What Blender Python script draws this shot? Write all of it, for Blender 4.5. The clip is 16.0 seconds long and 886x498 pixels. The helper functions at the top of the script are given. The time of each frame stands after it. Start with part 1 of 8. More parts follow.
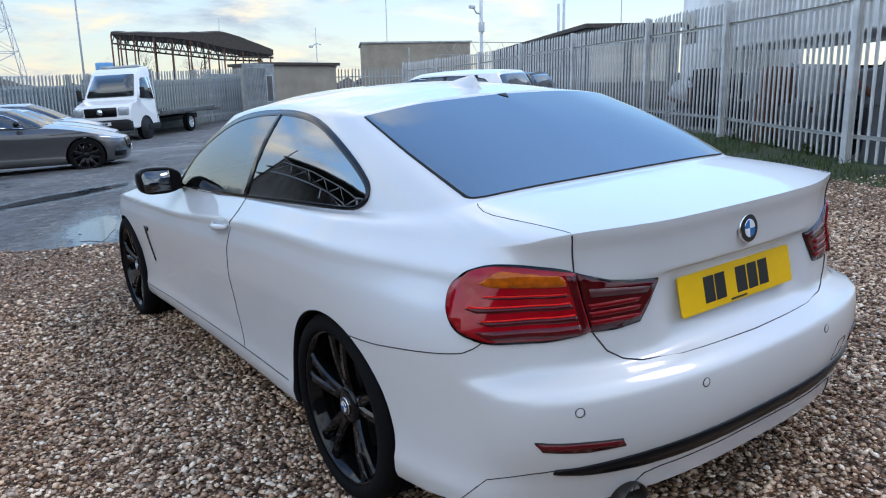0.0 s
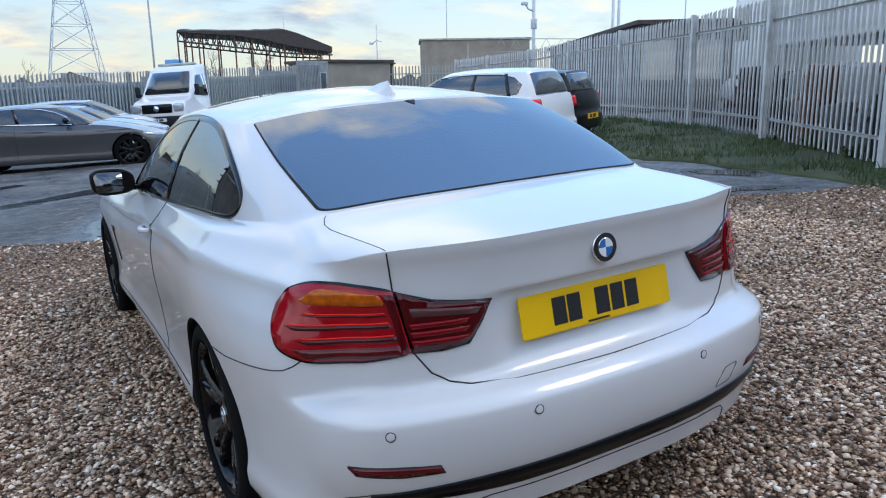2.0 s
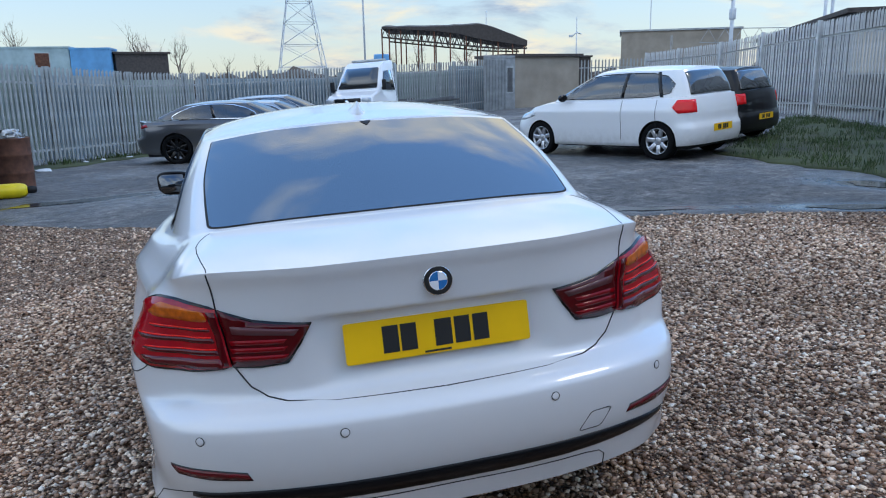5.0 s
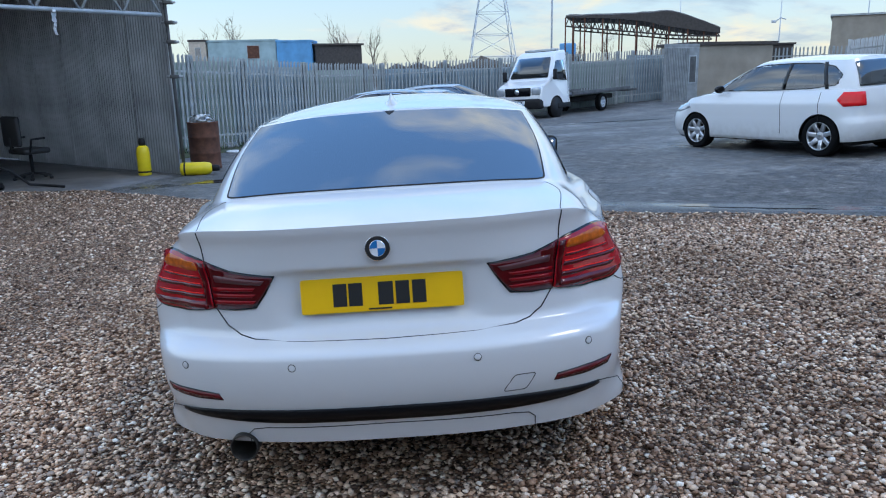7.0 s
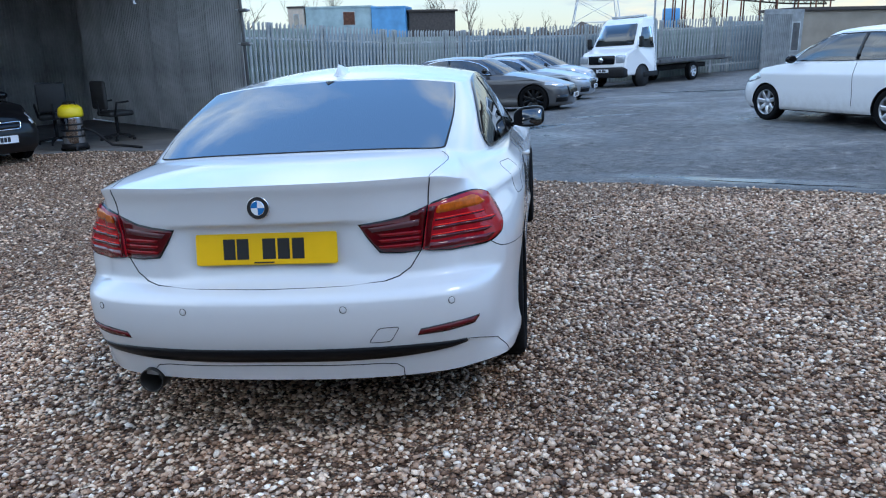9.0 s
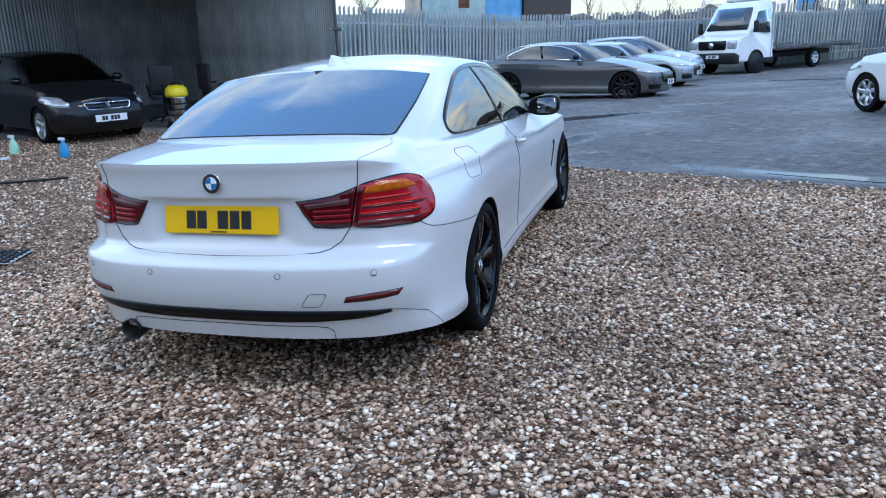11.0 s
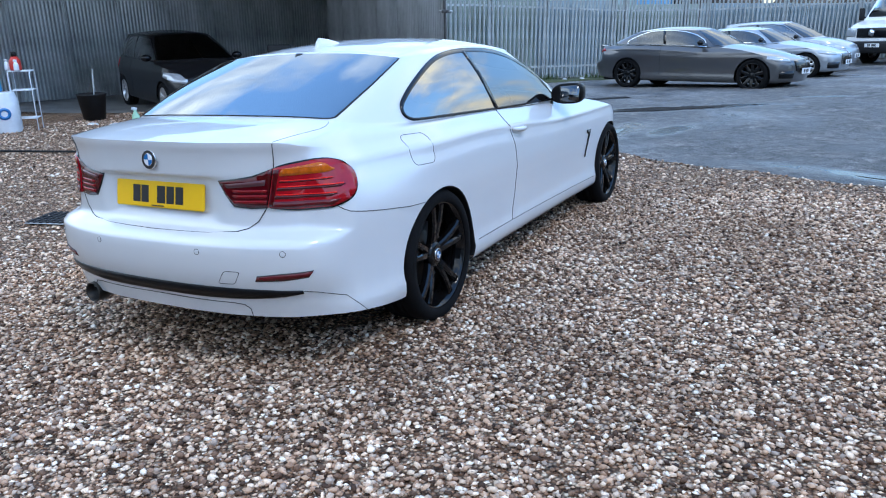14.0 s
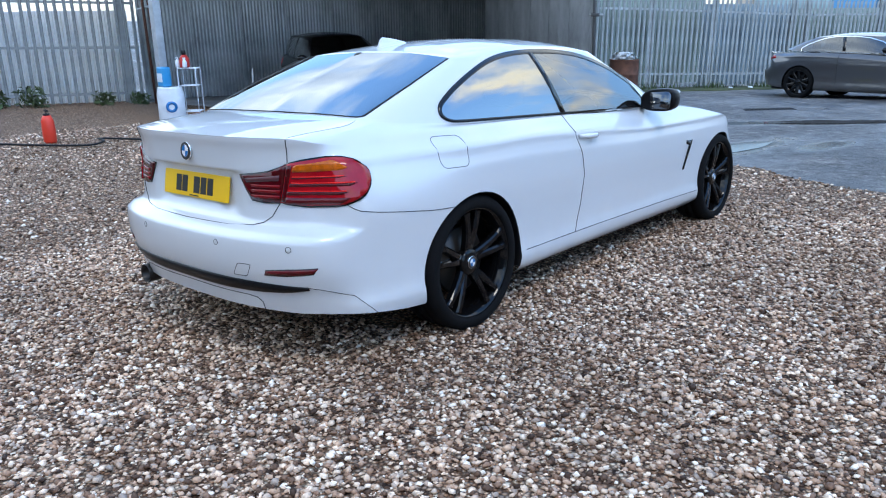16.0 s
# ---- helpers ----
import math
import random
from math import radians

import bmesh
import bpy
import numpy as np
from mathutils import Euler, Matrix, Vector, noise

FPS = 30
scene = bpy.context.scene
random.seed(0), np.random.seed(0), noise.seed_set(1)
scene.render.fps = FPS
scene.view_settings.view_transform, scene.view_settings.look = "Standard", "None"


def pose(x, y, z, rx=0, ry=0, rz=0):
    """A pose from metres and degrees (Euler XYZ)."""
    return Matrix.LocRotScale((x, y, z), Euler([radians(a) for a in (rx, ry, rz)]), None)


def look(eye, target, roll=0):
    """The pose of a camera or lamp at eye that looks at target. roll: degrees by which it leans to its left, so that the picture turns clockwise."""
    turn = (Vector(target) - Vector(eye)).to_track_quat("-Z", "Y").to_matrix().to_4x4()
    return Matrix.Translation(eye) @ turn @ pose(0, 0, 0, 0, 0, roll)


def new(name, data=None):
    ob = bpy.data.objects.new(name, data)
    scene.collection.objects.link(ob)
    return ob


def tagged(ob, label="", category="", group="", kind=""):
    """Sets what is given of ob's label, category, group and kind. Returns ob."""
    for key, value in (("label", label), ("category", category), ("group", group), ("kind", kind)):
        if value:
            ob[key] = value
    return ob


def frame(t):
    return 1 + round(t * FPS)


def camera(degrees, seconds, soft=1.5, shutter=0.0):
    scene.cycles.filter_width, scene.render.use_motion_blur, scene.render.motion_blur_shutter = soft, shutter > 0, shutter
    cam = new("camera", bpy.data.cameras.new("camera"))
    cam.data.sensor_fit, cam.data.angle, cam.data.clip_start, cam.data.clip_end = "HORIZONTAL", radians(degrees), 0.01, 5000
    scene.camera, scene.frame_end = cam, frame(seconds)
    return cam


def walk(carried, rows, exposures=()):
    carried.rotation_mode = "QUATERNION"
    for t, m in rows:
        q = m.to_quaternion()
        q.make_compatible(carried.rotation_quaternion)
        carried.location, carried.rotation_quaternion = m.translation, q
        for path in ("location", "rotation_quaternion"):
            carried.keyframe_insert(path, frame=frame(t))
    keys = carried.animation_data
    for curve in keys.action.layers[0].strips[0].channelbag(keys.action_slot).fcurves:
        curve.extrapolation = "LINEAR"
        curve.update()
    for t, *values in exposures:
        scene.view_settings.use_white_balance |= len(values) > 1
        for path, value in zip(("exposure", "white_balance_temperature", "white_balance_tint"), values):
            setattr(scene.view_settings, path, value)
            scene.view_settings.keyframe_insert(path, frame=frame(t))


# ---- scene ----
cam = camera(61.7, 16.0, 1.1)
PATH = [
    (0, (-1.892, -1.169, 1.3), (-0.777, 0.434, 0.869), -1.1),
    (0.5, (-1.742, -1.277, 1.28), (-0.664, 0.351, 0.851), -1.1),
    (1, (-1.601, -1.335, 1.278), (-0.553, 0.313, 0.847), -1.1),
    (1.5, (-1.436, -1.387, 1.302), (-0.423, 0.282, 0.869), -1.1),
    (2, (-1.358, -1.432, 1.325), (-0.384, 0.259, 0.888), -1.0),
    (2.5, (-1.184, -1.516, 1.327), (-0.266, 0.205, 0.882), -1.0),
    (3, (-1.048, -1.583, 1.347), (-0.2, 0.171, 0.898), -0.9),
    (5.5, (-0.373, -1.96, 1.431), (-0.017, -0.044, 0.984), -1.2),
    (6, (-0.237, -2.092, 1.439), (-0.024, -0.154, 0.99), -1.2),
    (6.5, (-0.015, -2.151, 1.431), (0.078, -0.206, 0.977), -1.1),
    (7, (0.162, -2.243, 1.427), (0.165, -0.298, 0.962), -1.2),
    (7.5, (0.329, -2.354, 1.421), (0.256, -0.414, 0.938), -1.2),
    (8, (0.501, -2.369, 1.426), (0.367, -0.437, 0.923), -1.2),
    (8.5, (0.738, -2.347, 1.43), (0.543, -0.427, 0.905), -1.2),
    (9, (0.923, -2.391, 1.443), (0.668, -0.483, 0.9), -1.1),
    (11.5, (1.871, -2.487, 1.481), (1.256, -0.675, 0.896), -1.0),
    (12, (2.082, -2.484, 1.466), (1.414, -0.694, 0.876), -0.9),
    (12.5, (2.213, -2.445, 1.461), (1.492, -0.677, 0.865), -0.8),
    (13, (2.272, -2.321, 1.455), (1.498, -0.579, 0.85), -0.8),
    (13.5, (2.347, -2.193, 1.469), (1.51, -0.483, 0.858), -0.7),
    (14, (2.468, -2.107, 1.475), (1.571, -0.428, 0.86), -0.7),
    (14.5, (2.642, -2.022, 1.445), (1.663, -0.39, 0.831), -0.7),
    (15, (2.735, -1.933, 1.427), (1.663, -0.36, 0.816), -0.7),
    (15.5, (2.823, -1.777, 1.439), (1.647, -0.276, 0.834), -0.6),
    (16, (2.905, -1.663, 1.442), (1.646, -0.23, 0.843), -0.6),
]
walk(cam, [(t, look(eye, target, roll)) for t, eye, target, roll in PATH], [(0, 0.64, 7450, 12), (3, 0.52, 7150, 11), (5.5, 0.43, 6800, 10), (8.5, 0.62, 6550, 8), (12.5, 0.93, 6500, 8), (16, 1.04, 6650, 8)])

# ---- sky, sun ----
SUN_AZ, SUN_EL = radians(110.0), radians(56.0)
GLOW_AZ = radians(24.0)
world = bpy.data.worlds.new("sky")
scene.world = world
world.use_nodes = True
wt = world.node_tree
wt.nodes.clear()


def sky_node(kind, operation="", **given):
    """A node of the sky; given: input number as n0, n1, ..., a value or another node's socket."""
    n = wt.nodes.new("ShaderNode" + kind)
    if operation:
        n.operation = operation
    for key, v in given.items():
        sock = n.inputs[int(key[1:])]
        if isinstance(v, bpy.types.NodeSocket):
            wt.links.new(v, sock)
        else:
            sock.default_value = v
    return n


def sky_ramp(src, stops):
    n = sky_node("ValToRGB", n0=src)
    while len(n.color_ramp.elements) < len(stops):
        n.color_ramp.elements.new(0.5)
    for e, (at_p, c) in zip(n.color_ramp.elements, stops):
        e.position, e.color = at_p, (*c, 1)
    return n.outputs[0]


def sky_mix(fac, a, b):
    n = wt.nodes.new("ShaderNodeMix")
    n.data_type = "RGBA"
    for sock, v in ((n.inputs[0], fac), (n.inputs[6], a), (n.inputs[7], b)):
        if isinstance(v, bpy.types.NodeSocket):
            wt.links.new(v, sock)
        else:
            sock.default_value = v
    return n.outputs[2]


way = wt.nodes.new("ShaderNodeTexCoord").outputs["Generated"]
height = sky_node("SeparateXYZ", n0=way).outputs["Z"]
air = wt.nodes.new("ShaderNodeTexSky")
air.sky_type, air.sun_disc, air.sun_elevation, air.sun_rotation = "NISHITA", False, SUN_EL, SUN_AZ
air.air_density, air.dust_density, air.ozone_density = 1.0, 0.1, 3.0
air_bright = sky_node("VectorMath", "MULTIPLY", n0=air.outputs[0], n1=(2.6, 2.7, 2.8)).outputs[0]
# clear sky: cream at the horizon, pale cyan above it, blue overhead
clear_sky = sky_ramp(height, [(0.0, (4.6, 4.1, 3.4)), (0.05, (4.9, 4.7, 4.1)), (0.13, (4.2, 5.1, 5.4)), (0.27, (2.2, 4.0, 6.2)), (0.55, (1.3, 2.7, 5.1)), (1.0, (1.2, 2.4, 4.6))])
clear_sky = sky_mix(0.2, clear_sky, air_bright)
# clouds lie on a high flat layer: direction divided by its height
lifted = sky_node("Math", "MAXIMUM", n0=sky_node("Math", "ADD", n0=height, n1=0.20).outputs[0], n1=0.12).outputs[0]
layer = sky_node("VectorMath", "DIVIDE", n0=way, n1=sky_node("CombineXYZ", n0=lifted, n1=lifted, n2=lifted).outputs[0]).outputs[0]
shape = sky_node("TexNoise", n0=layer, n2=1.25, n3=8.0, n4=0.56)
shape.inputs["Distortion"].default_value = 0.4
# the bank of cloud lies over the yard's shed side and behind; ahead the sky is more open
side = sky_node("VectorMath", "DOT_PRODUCT", n0=way, n1=(-0.11, -0.10, 0.0)).outputs["Value"]
cover = sky_node("Math", "ADD", n0=sky_node("Math", "ADD", n0=shape.outputs["Fac"], n1=side).outputs[0], n1=0.035).outputs[0]
# broken cloud stands low over the brightest part of the horizon
toward = sky_node("VectorMath", "DOT_PRODUCT", n0=way, n1=(math.sin(GLOW_AZ) * 0.96, math.cos(GLOW_AZ) * 0.96, 0.28)).outputs["Value"]
cover = sky_node("Math", "ADD", n0=cover, n1=sky_ramp(toward, [(0.86, (0, 0, 0)), (0.985, (0.12, 0.12, 0.12))])).outputs[0]
mask = sky_ramp(cover, [(0.48, (0, 0, 0)), (0.62, (0.94, 0.94, 0.94))])
tone = sky_node("TexNoise", n0=layer, n2=2.6, n3=7.0, n4=0.6).outputs["Fac"]
cloud = sky_ramp(tone, [(0.34, (3.3, 3.8, 4.7)), (0.5, (5.2, 5.6, 6.2)), (0.64, (8.0, 8.1, 8.2))])
# cloud edges there are golden
glow = sky_node("VectorMath", "DOT_PRODUCT", n0=way, n1=(math.sin(GLOW_AZ) * 0.97, math.cos(GLOW_AZ) * 0.97, 0.25)).outputs["Value"]
gold = sky_node("Math", "MULTIPLY", n0=sky_ramp(glow, [(0.6, (0, 0, 0)), (0.97, (0.85, 0.85, 0.85))]), n1=sky_ramp(tone, [(0.42, (0, 0, 0)), (0.62, (1, 1, 1))])).outputs[0]
cloud = sky_mix(gold, cloud, (9.6, 7.6, 4.9, 1))
whole_sky = sky_mix(mask, clear_sky, cloud)
# unseen sky behind scaled brighter than ahead to light rear faces; whole sky cool
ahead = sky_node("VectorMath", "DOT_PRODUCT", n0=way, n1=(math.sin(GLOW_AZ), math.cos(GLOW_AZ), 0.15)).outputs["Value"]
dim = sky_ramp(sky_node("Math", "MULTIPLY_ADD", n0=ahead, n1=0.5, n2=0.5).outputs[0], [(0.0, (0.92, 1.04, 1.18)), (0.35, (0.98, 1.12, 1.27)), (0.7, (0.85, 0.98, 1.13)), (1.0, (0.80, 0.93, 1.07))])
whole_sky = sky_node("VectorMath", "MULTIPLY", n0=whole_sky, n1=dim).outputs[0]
# sky gain by height: low band dimmed, middle and top kept bright
height_gain = sky_ramp(height, [(0.0, (0.58, 0.565, 0.55)), (0.12, (0.62, 0.62, 0.62)), (0.3, (1.03, 1.03, 1.03)), (0.6, (1.08, 1.08, 1.08)), (1.0, (0.9, 0.9, 0.9))])
whole_sky = sky_node("VectorMath", "MULTIPLY", n0=whole_sky, n1=height_gain).outputs[0]
# sky gain by side: both flanks raised to light the car's sides
across = sky_node("SeparateXYZ", n0=way).outputs["X"]
flank = sky_ramp(sky_node("Math", "MULTIPLY_ADD", n0=across, n1=0.5, n2=0.5).outputs[0], [(0.0, (1.3, 1.3, 1.3)), (0.3, (1.05, 1.05, 1.05)), (0.5, (1.0, 1.0, 1.0)), (1.0, (1.15, 1.15, 1.15))])
whole_sky = sky_node("VectorMath", "MULTIPLY", n0=whole_sky, n1=flank).outputs[0]
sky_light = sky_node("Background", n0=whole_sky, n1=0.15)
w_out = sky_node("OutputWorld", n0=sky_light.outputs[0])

sun = new("sun", bpy.data.lights.new("sun", "SUN"))
sun.data.energy, sun.data.angle, sun.data.color = 0.5, radians(14), (1.0, 0.96, 0.91)
sun.matrix_basis = look((0, 0, 0), (-math.sin(SUN_AZ) * math.cos(SUN_EL), -math.cos(SUN_AZ) * math.cos(SUN_EL), -math.sin(SUN_EL)))

# ---- ground slope and small tools ----
from mathutils.bvhtree import BVHTree

SLOPE = Matrix(((0.99907, 0.00051, -0.043, 0), (0.00051, 0.99972, 0.0235, 0), (0.043, -0.0235, 0.9988, 0), (0, 0, 0, 1)))


def gz(x, y):
    """Height of the yard's ground: it falls to the left and away, and levels out."""
    return float(np.interp(x, [-40, -2.5, 11, 40], [-0.15, -0.1075, 0.473, 0.6]) + np.interp(y, [-40, -6, 6, 15, 21, 28, 60], [0.2, 0.141, -0.141, -0.2, -0.42, -0.5, -0.5]))


def pchip(pts):
    """A smooth curve through (t, value) pairs without overshoot."""
    t = np.array([p[0] for p in pts], float)
    v = np.array([p[1] for p in pts], float)
    h, d = np.diff(t), np.diff(v) / np.diff(t)
    m = np.zeros(len(t))
    m[0], m[-1] = d[0], d[-1]
    for i in range(1, len(t) - 1):
        if d[i - 1] * d[i] > 0:
            w1, w2 = 2 * h[i] + h[i - 1], h[i] + 2 * h[i - 1]
            m[i] = (w1 + w2) / (w1 / d[i - 1] + w2 / d[i])

    def at(x):
        x = min(max(x, t[0]), t[-1])
        i = min(max(int(np.searchsorted(t, x)) - 1, 0), len(h) - 1)
        u = (x - t[i]) / h[i]
        return float((1 + 2 * u) * (1 - u) ** 2 * v[i] + u * (1 - u) ** 2 * h[i] * m[i] + u * u * (3 - 2 * u) * v[i + 1] + u * u * (u - 1) * h[i] * m[i + 1])

    return at


def ease(a, b, x):
    u = min(max((x - a) / (b - a), 0.0), 1.0)
    return u * u * (3 - 2 * u)


def obj(name, bm, mat, smooth=True):
    me = bpy.data.meshes.new(name)
    bm.normal_update()
    bm.to_mesh(me)
    bm.free()
    for p in me.polygons:
        p.use_smooth = smooth
    for m in (mat if isinstance(mat, (list, tuple)) else [mat]):
        me.materials.append(m)
    return new(name, me)


def part(name, bm, mat, parent, label="", smooth=True):
    ob = obj(name, bm, mat, smooth)
    ob.parent = parent
    return tagged(ob, label)


def thing(name, label, category, group="", m=None, kind=""):
    ob = new(name)
    ob.empty_display_size = 0.2
    if m is not None:
        ob.matrix_basis = m
    return tagged(ob, label, category, group, kind)


def share(ob, parent, m):
    """Another object on the same mesh, under parent."""
    c = bpy.data.objects.new(ob.name.split(".")[0], ob.data)
    scene.collection.objects.link(c)
    c.parent = parent
    c.matrix_basis = m
    return c


def box(bm, x0, y0, z0, x1, y1, z1, bevel=0.0, m=None):
    made = bmesh.ops.create_cube(bm, size=1.0)["verts"]
    for v in made:
        v.co = Vector(((x0 + x1) / 2 + v.co.x * (x1 - x0), (y0 + y1) / 2 + v.co.y * (y1 - y0), (z0 + z1) / 2 + v.co.z * (z1 - z0)))
    if bevel:
        edges = list({e for v in made for e in v.link_edges})
        made = bmesh.ops.bevel(bm, geom=edges, offset=bevel, segments=2, affect="EDGES", profile=0.5)["verts"] + [v for v in made if v.is_valid]
    if m is not None:
        for v in set(made):
            v.co = m @ v.co
    return bm


def cuboid(x0, y0, z0, x1, y1, z1, bevel=0.0, m=None):
    return box(bmesh.new(), x0, y0, z0, x1, y1, z1, bevel, m)


def tube(points, radius, sides=8, bm=None, closed=False):
    """A round bar along points; radius may be one number or one a point."""
    bm = bm or bmesh.new()
    pts = [Vector(p) for p in points]
    rad = radius if isinstance(radius, (list, tuple)) else [radius] * len(pts)
    rings, up = [], None
    for i, p in enumerate(pts):
        a, b = pts[max(i - 1, 0)], pts[min(i + 1, len(pts) - 1)]
        if closed:
            a, b = pts[i - 1], pts[(i + 1) % len(pts)]
        d = (b - a).normalized()
        if up is None:
            up = Vector((0, 0, 1)) if abs(d.z) < 0.9 else Vector((1, 0, 0))
        u = (up - d * up.dot(d)).normalized()
        w = d.cross(u)
        up = u
        rings.append([bm.verts.new(p + rad[i] * (math.cos(k * math.tau / sides) * u + math.sin(k * math.tau / sides) * w)) for k in range(sides)])
    n = len(rings)
    for i in range(n if closed else n - 1):
        a, b = rings[i], rings[(i + 1) % n]
        for k in range(sides):
            bm.faces.new((a[k], a[(k + 1) % sides], b[(k + 1) % sides], b[k]))
    if not closed:
        bm.faces.new(rings[0][::-1])
        bm.faces.new(rings[-1])
    return bm


def lathe(profile, sides=32, bm=None, axis="x", m=None):
    """Turns (radius, along) pairs round an axis."""
    bm = bm or bmesh.new()
    rings = []
    for r, a in profile:
        ring = []
        for k in range(sides):
            c, s = r * math.cos(k * math.tau / sides), r * math.sin(k * math.tau / sides)
            co = Vector((a, c, s)) if axis == "x" else Vector((c, s, a))
            ring.append(bm.verts.new(m @ co if m is not None else co))
        rings.append(ring)
    for a, b in zip(rings, rings[1:]):
        for k in range(sides):
            f = (a[k], a[(k + 1) % sides], b[(k + 1) % sides], b[k])
            bm.faces.new(f)
    return bm


def capped(profile, sides=24, axis="z", m=None):
    bm = lathe([(0.0005, profile[0][1])] + list(profile) + [(0.0005, profile[-1][1])], sides, None, axis, m)
    bmesh.ops.recalc_face_normals(bm, faces=bm.faces)
    return bm


def plate_of(outline, thick, m=None):
    """A flat plate with an (x, y) outline, thick in z."""
    bm = bmesh.new()
    f = bm.faces.new([bm.verts.new((x, y, 0)) for x, y in outline])
    made = bmesh.ops.extrude_face_region(bm, geom=[f])
    for v in made["geom"]:
        if isinstance(v, bmesh.types.BMVert):
            v.co.z += thick
    bmesh.ops.recalc_face_normals(bm, faces=bm.faces)
    if m is not None:
        bm.transform(m)
    return bm


def rounded(outline, r, n=4):
    """Rounds the corners of a closed 2D outline; r is one number or one a corner."""
    out, k = [], len(outline)
    for i in range(k):
        p, a, b = Vector(outline[i]), Vector(outline[i - 1]), Vector(outline[(i + 1) % k])
        ri = r[i] if isinstance(r, (list, tuple)) else r
        if ri <= 0:
            out.append(tuple(p))
            continue
        da, db = (a - p), (b - p)
        pa, pb = p + da.normalized() * min(ri, da.length * 0.48), p + db.normalized() * min(ri, db.length * 0.48)
        for j in range(n + 1):
            u = j / n
            out.append(tuple((1 - u) ** 2 * pa + 2 * u * (1 - u) * p + u * u * pb))
    return out


def patch(outline, step, at, depth=0.0, lift=0.0):
    """A sheet with a 2D outline, laid on the surface at(a, b) -> (place, normal), with a rim of that depth."""
    bm = bmesh.new()
    f = bm.faces.new([bm.verts.new((a, b, 0)) for a, b in outline])
    lo = [min(p[i] for p in outline) for i in (0, 1)]
    hi = [max(p[i] for p in outline) for i in (0, 1)]
    for axis in (0, 1):
        st = step[axis] if isinstance(step, (list, tuple)) else step
        n = max(int((hi[axis] - lo[axis]) / st), 1)
        for i in range(1, n):
            co, no = [0, 0, 0], [0, 0, 0]
            co[axis], no[axis] = lo[axis] + (hi[axis] - lo[axis]) * i / n, 1
            bmesh.ops.bisect_plane(bm, geom=bm.verts[:] + bm.edges[:] + bm.faces[:], plane_co=co, plane_no=no)
    normals = {}
    for v in bm.verts:
        p, nrm = at(v.co.x, v.co.y)
        v.co = Vector(p) + Vector(nrm) * lift
        normals[v] = Vector(nrm)
    bm.normal_update()
    if bm.faces and sum(fc.normal.dot(normals[fc.verts[0]]) for fc in bm.faces) < 0:
        bmesh.ops.reverse_faces(bm, faces=bm.faces)
    if depth:
        edges = [e for e in bm.edges if e.is_boundary]
        made = bmesh.ops.extrude_edge_only(bm, edges=edges)["geom"]
        for v in made:
            if isinstance(v, bmesh.types.BMVert):
                near = next(e.other_vert(v) for e in v.link_edges if e.other_vert(v) in normals)
                v.co -= normals[near] * depth
    return bm

# ---- materials ----
def nodes(name):
    m = bpy.data.materials.new(name)
    m.use_nodes = True
    nt = m.node_tree
    return m, nt, nt.nodes["Principled BSDF"]


def add(nt, kind, operation=""):
    n = nt.nodes.new(kind)
    if operation:
        n.operation = operation
    return n


def noise_tex(nt, scale, detail=4.0, rough=0.55, coords="Object"):
    tc = nt.nodes.new("ShaderNodeTexCoord")
    n = add(nt, "ShaderNodeTexNoise")
    n.inputs["Scale"].default_value, n.inputs["Detail"].default_value, n.inputs["Roughness"].default_value = scale, detail, rough
    nt.links.new(tc.outputs[coords], n.inputs["Vector"])
    return n


def ramp(nt, src, stops):
    r = nt.nodes.new("ShaderNodeValToRGB")
    while len(r.color_ramp.elements) < len(stops):
        r.color_ramp.elements.new(0.5)
    for e, (p, c) in zip(r.color_ramp.elements, stops):
        e.position, e.color = p, (*c, 1) if len(c) == 3 else c
    nt.links.new(src, r.inputs["Fac"])
    return r


def mixc(nt, fac, a, b, mode="MIX"):
    n = nt.nodes.new("ShaderNodeMix")
    n.data_type, n.blend_type = "RGBA", mode
    for sock, v in ((n.inputs[0], fac), (n.inputs[6], a), (n.inputs[7], b)):
        if isinstance(v, bpy.types.NodeSocket):
            nt.links.new(v, sock)
        elif sock.type == "RGBA":
            sock.default_value = (*v, 1) if len(v) == 3 else v
        else:
            sock.default_value = v
    return n.outputs[2]


def bump(nt, bsdf, src, strength, dist):
    b = nt.nodes.new("ShaderNodeBump")
    b.inputs["Strength"].default_value, b.inputs["Distance"].default_value = strength, dist
    nt.links.new(src, b.inputs["Height"])
    nt.links.new(b.outputs["Normal"], bsdf.inputs["Normal"])
    return b


def plain(name, color, rough=0.5, metal=0.0, coat=0.0, vary=0.12, scale=6.0, bumps=0.0, bump_scale=60.0, spec=0.5):
    m, nt, b = nodes(name)
    n = noise_tex(nt, scale)
    lo = tuple(max(c * (1 - vary), 0) for c in color)
    hi = tuple(min(c * (1 + vary), 1) for c in color)
    r = ramp(nt, n.outputs["Fac"], [(0.3, lo), (0.7, hi)])
    nt.links.new(r.outputs["Color"], b.inputs["Base Color"])
    b.inputs["Roughness"].default_value, b.inputs["Metallic"].default_value = rough, metal
    b.inputs["Coat Weight"].default_value, b.inputs["Specular IOR Level"].default_value = coat, spec
    b.inputs["Coat Roughness"].default_value = 0.04
    if bumps:
        n2 = noise_tex(nt, bump_scale, 6)
        bump(nt, b, n2.outputs["Fac"], bumps, 0.01)
    return m


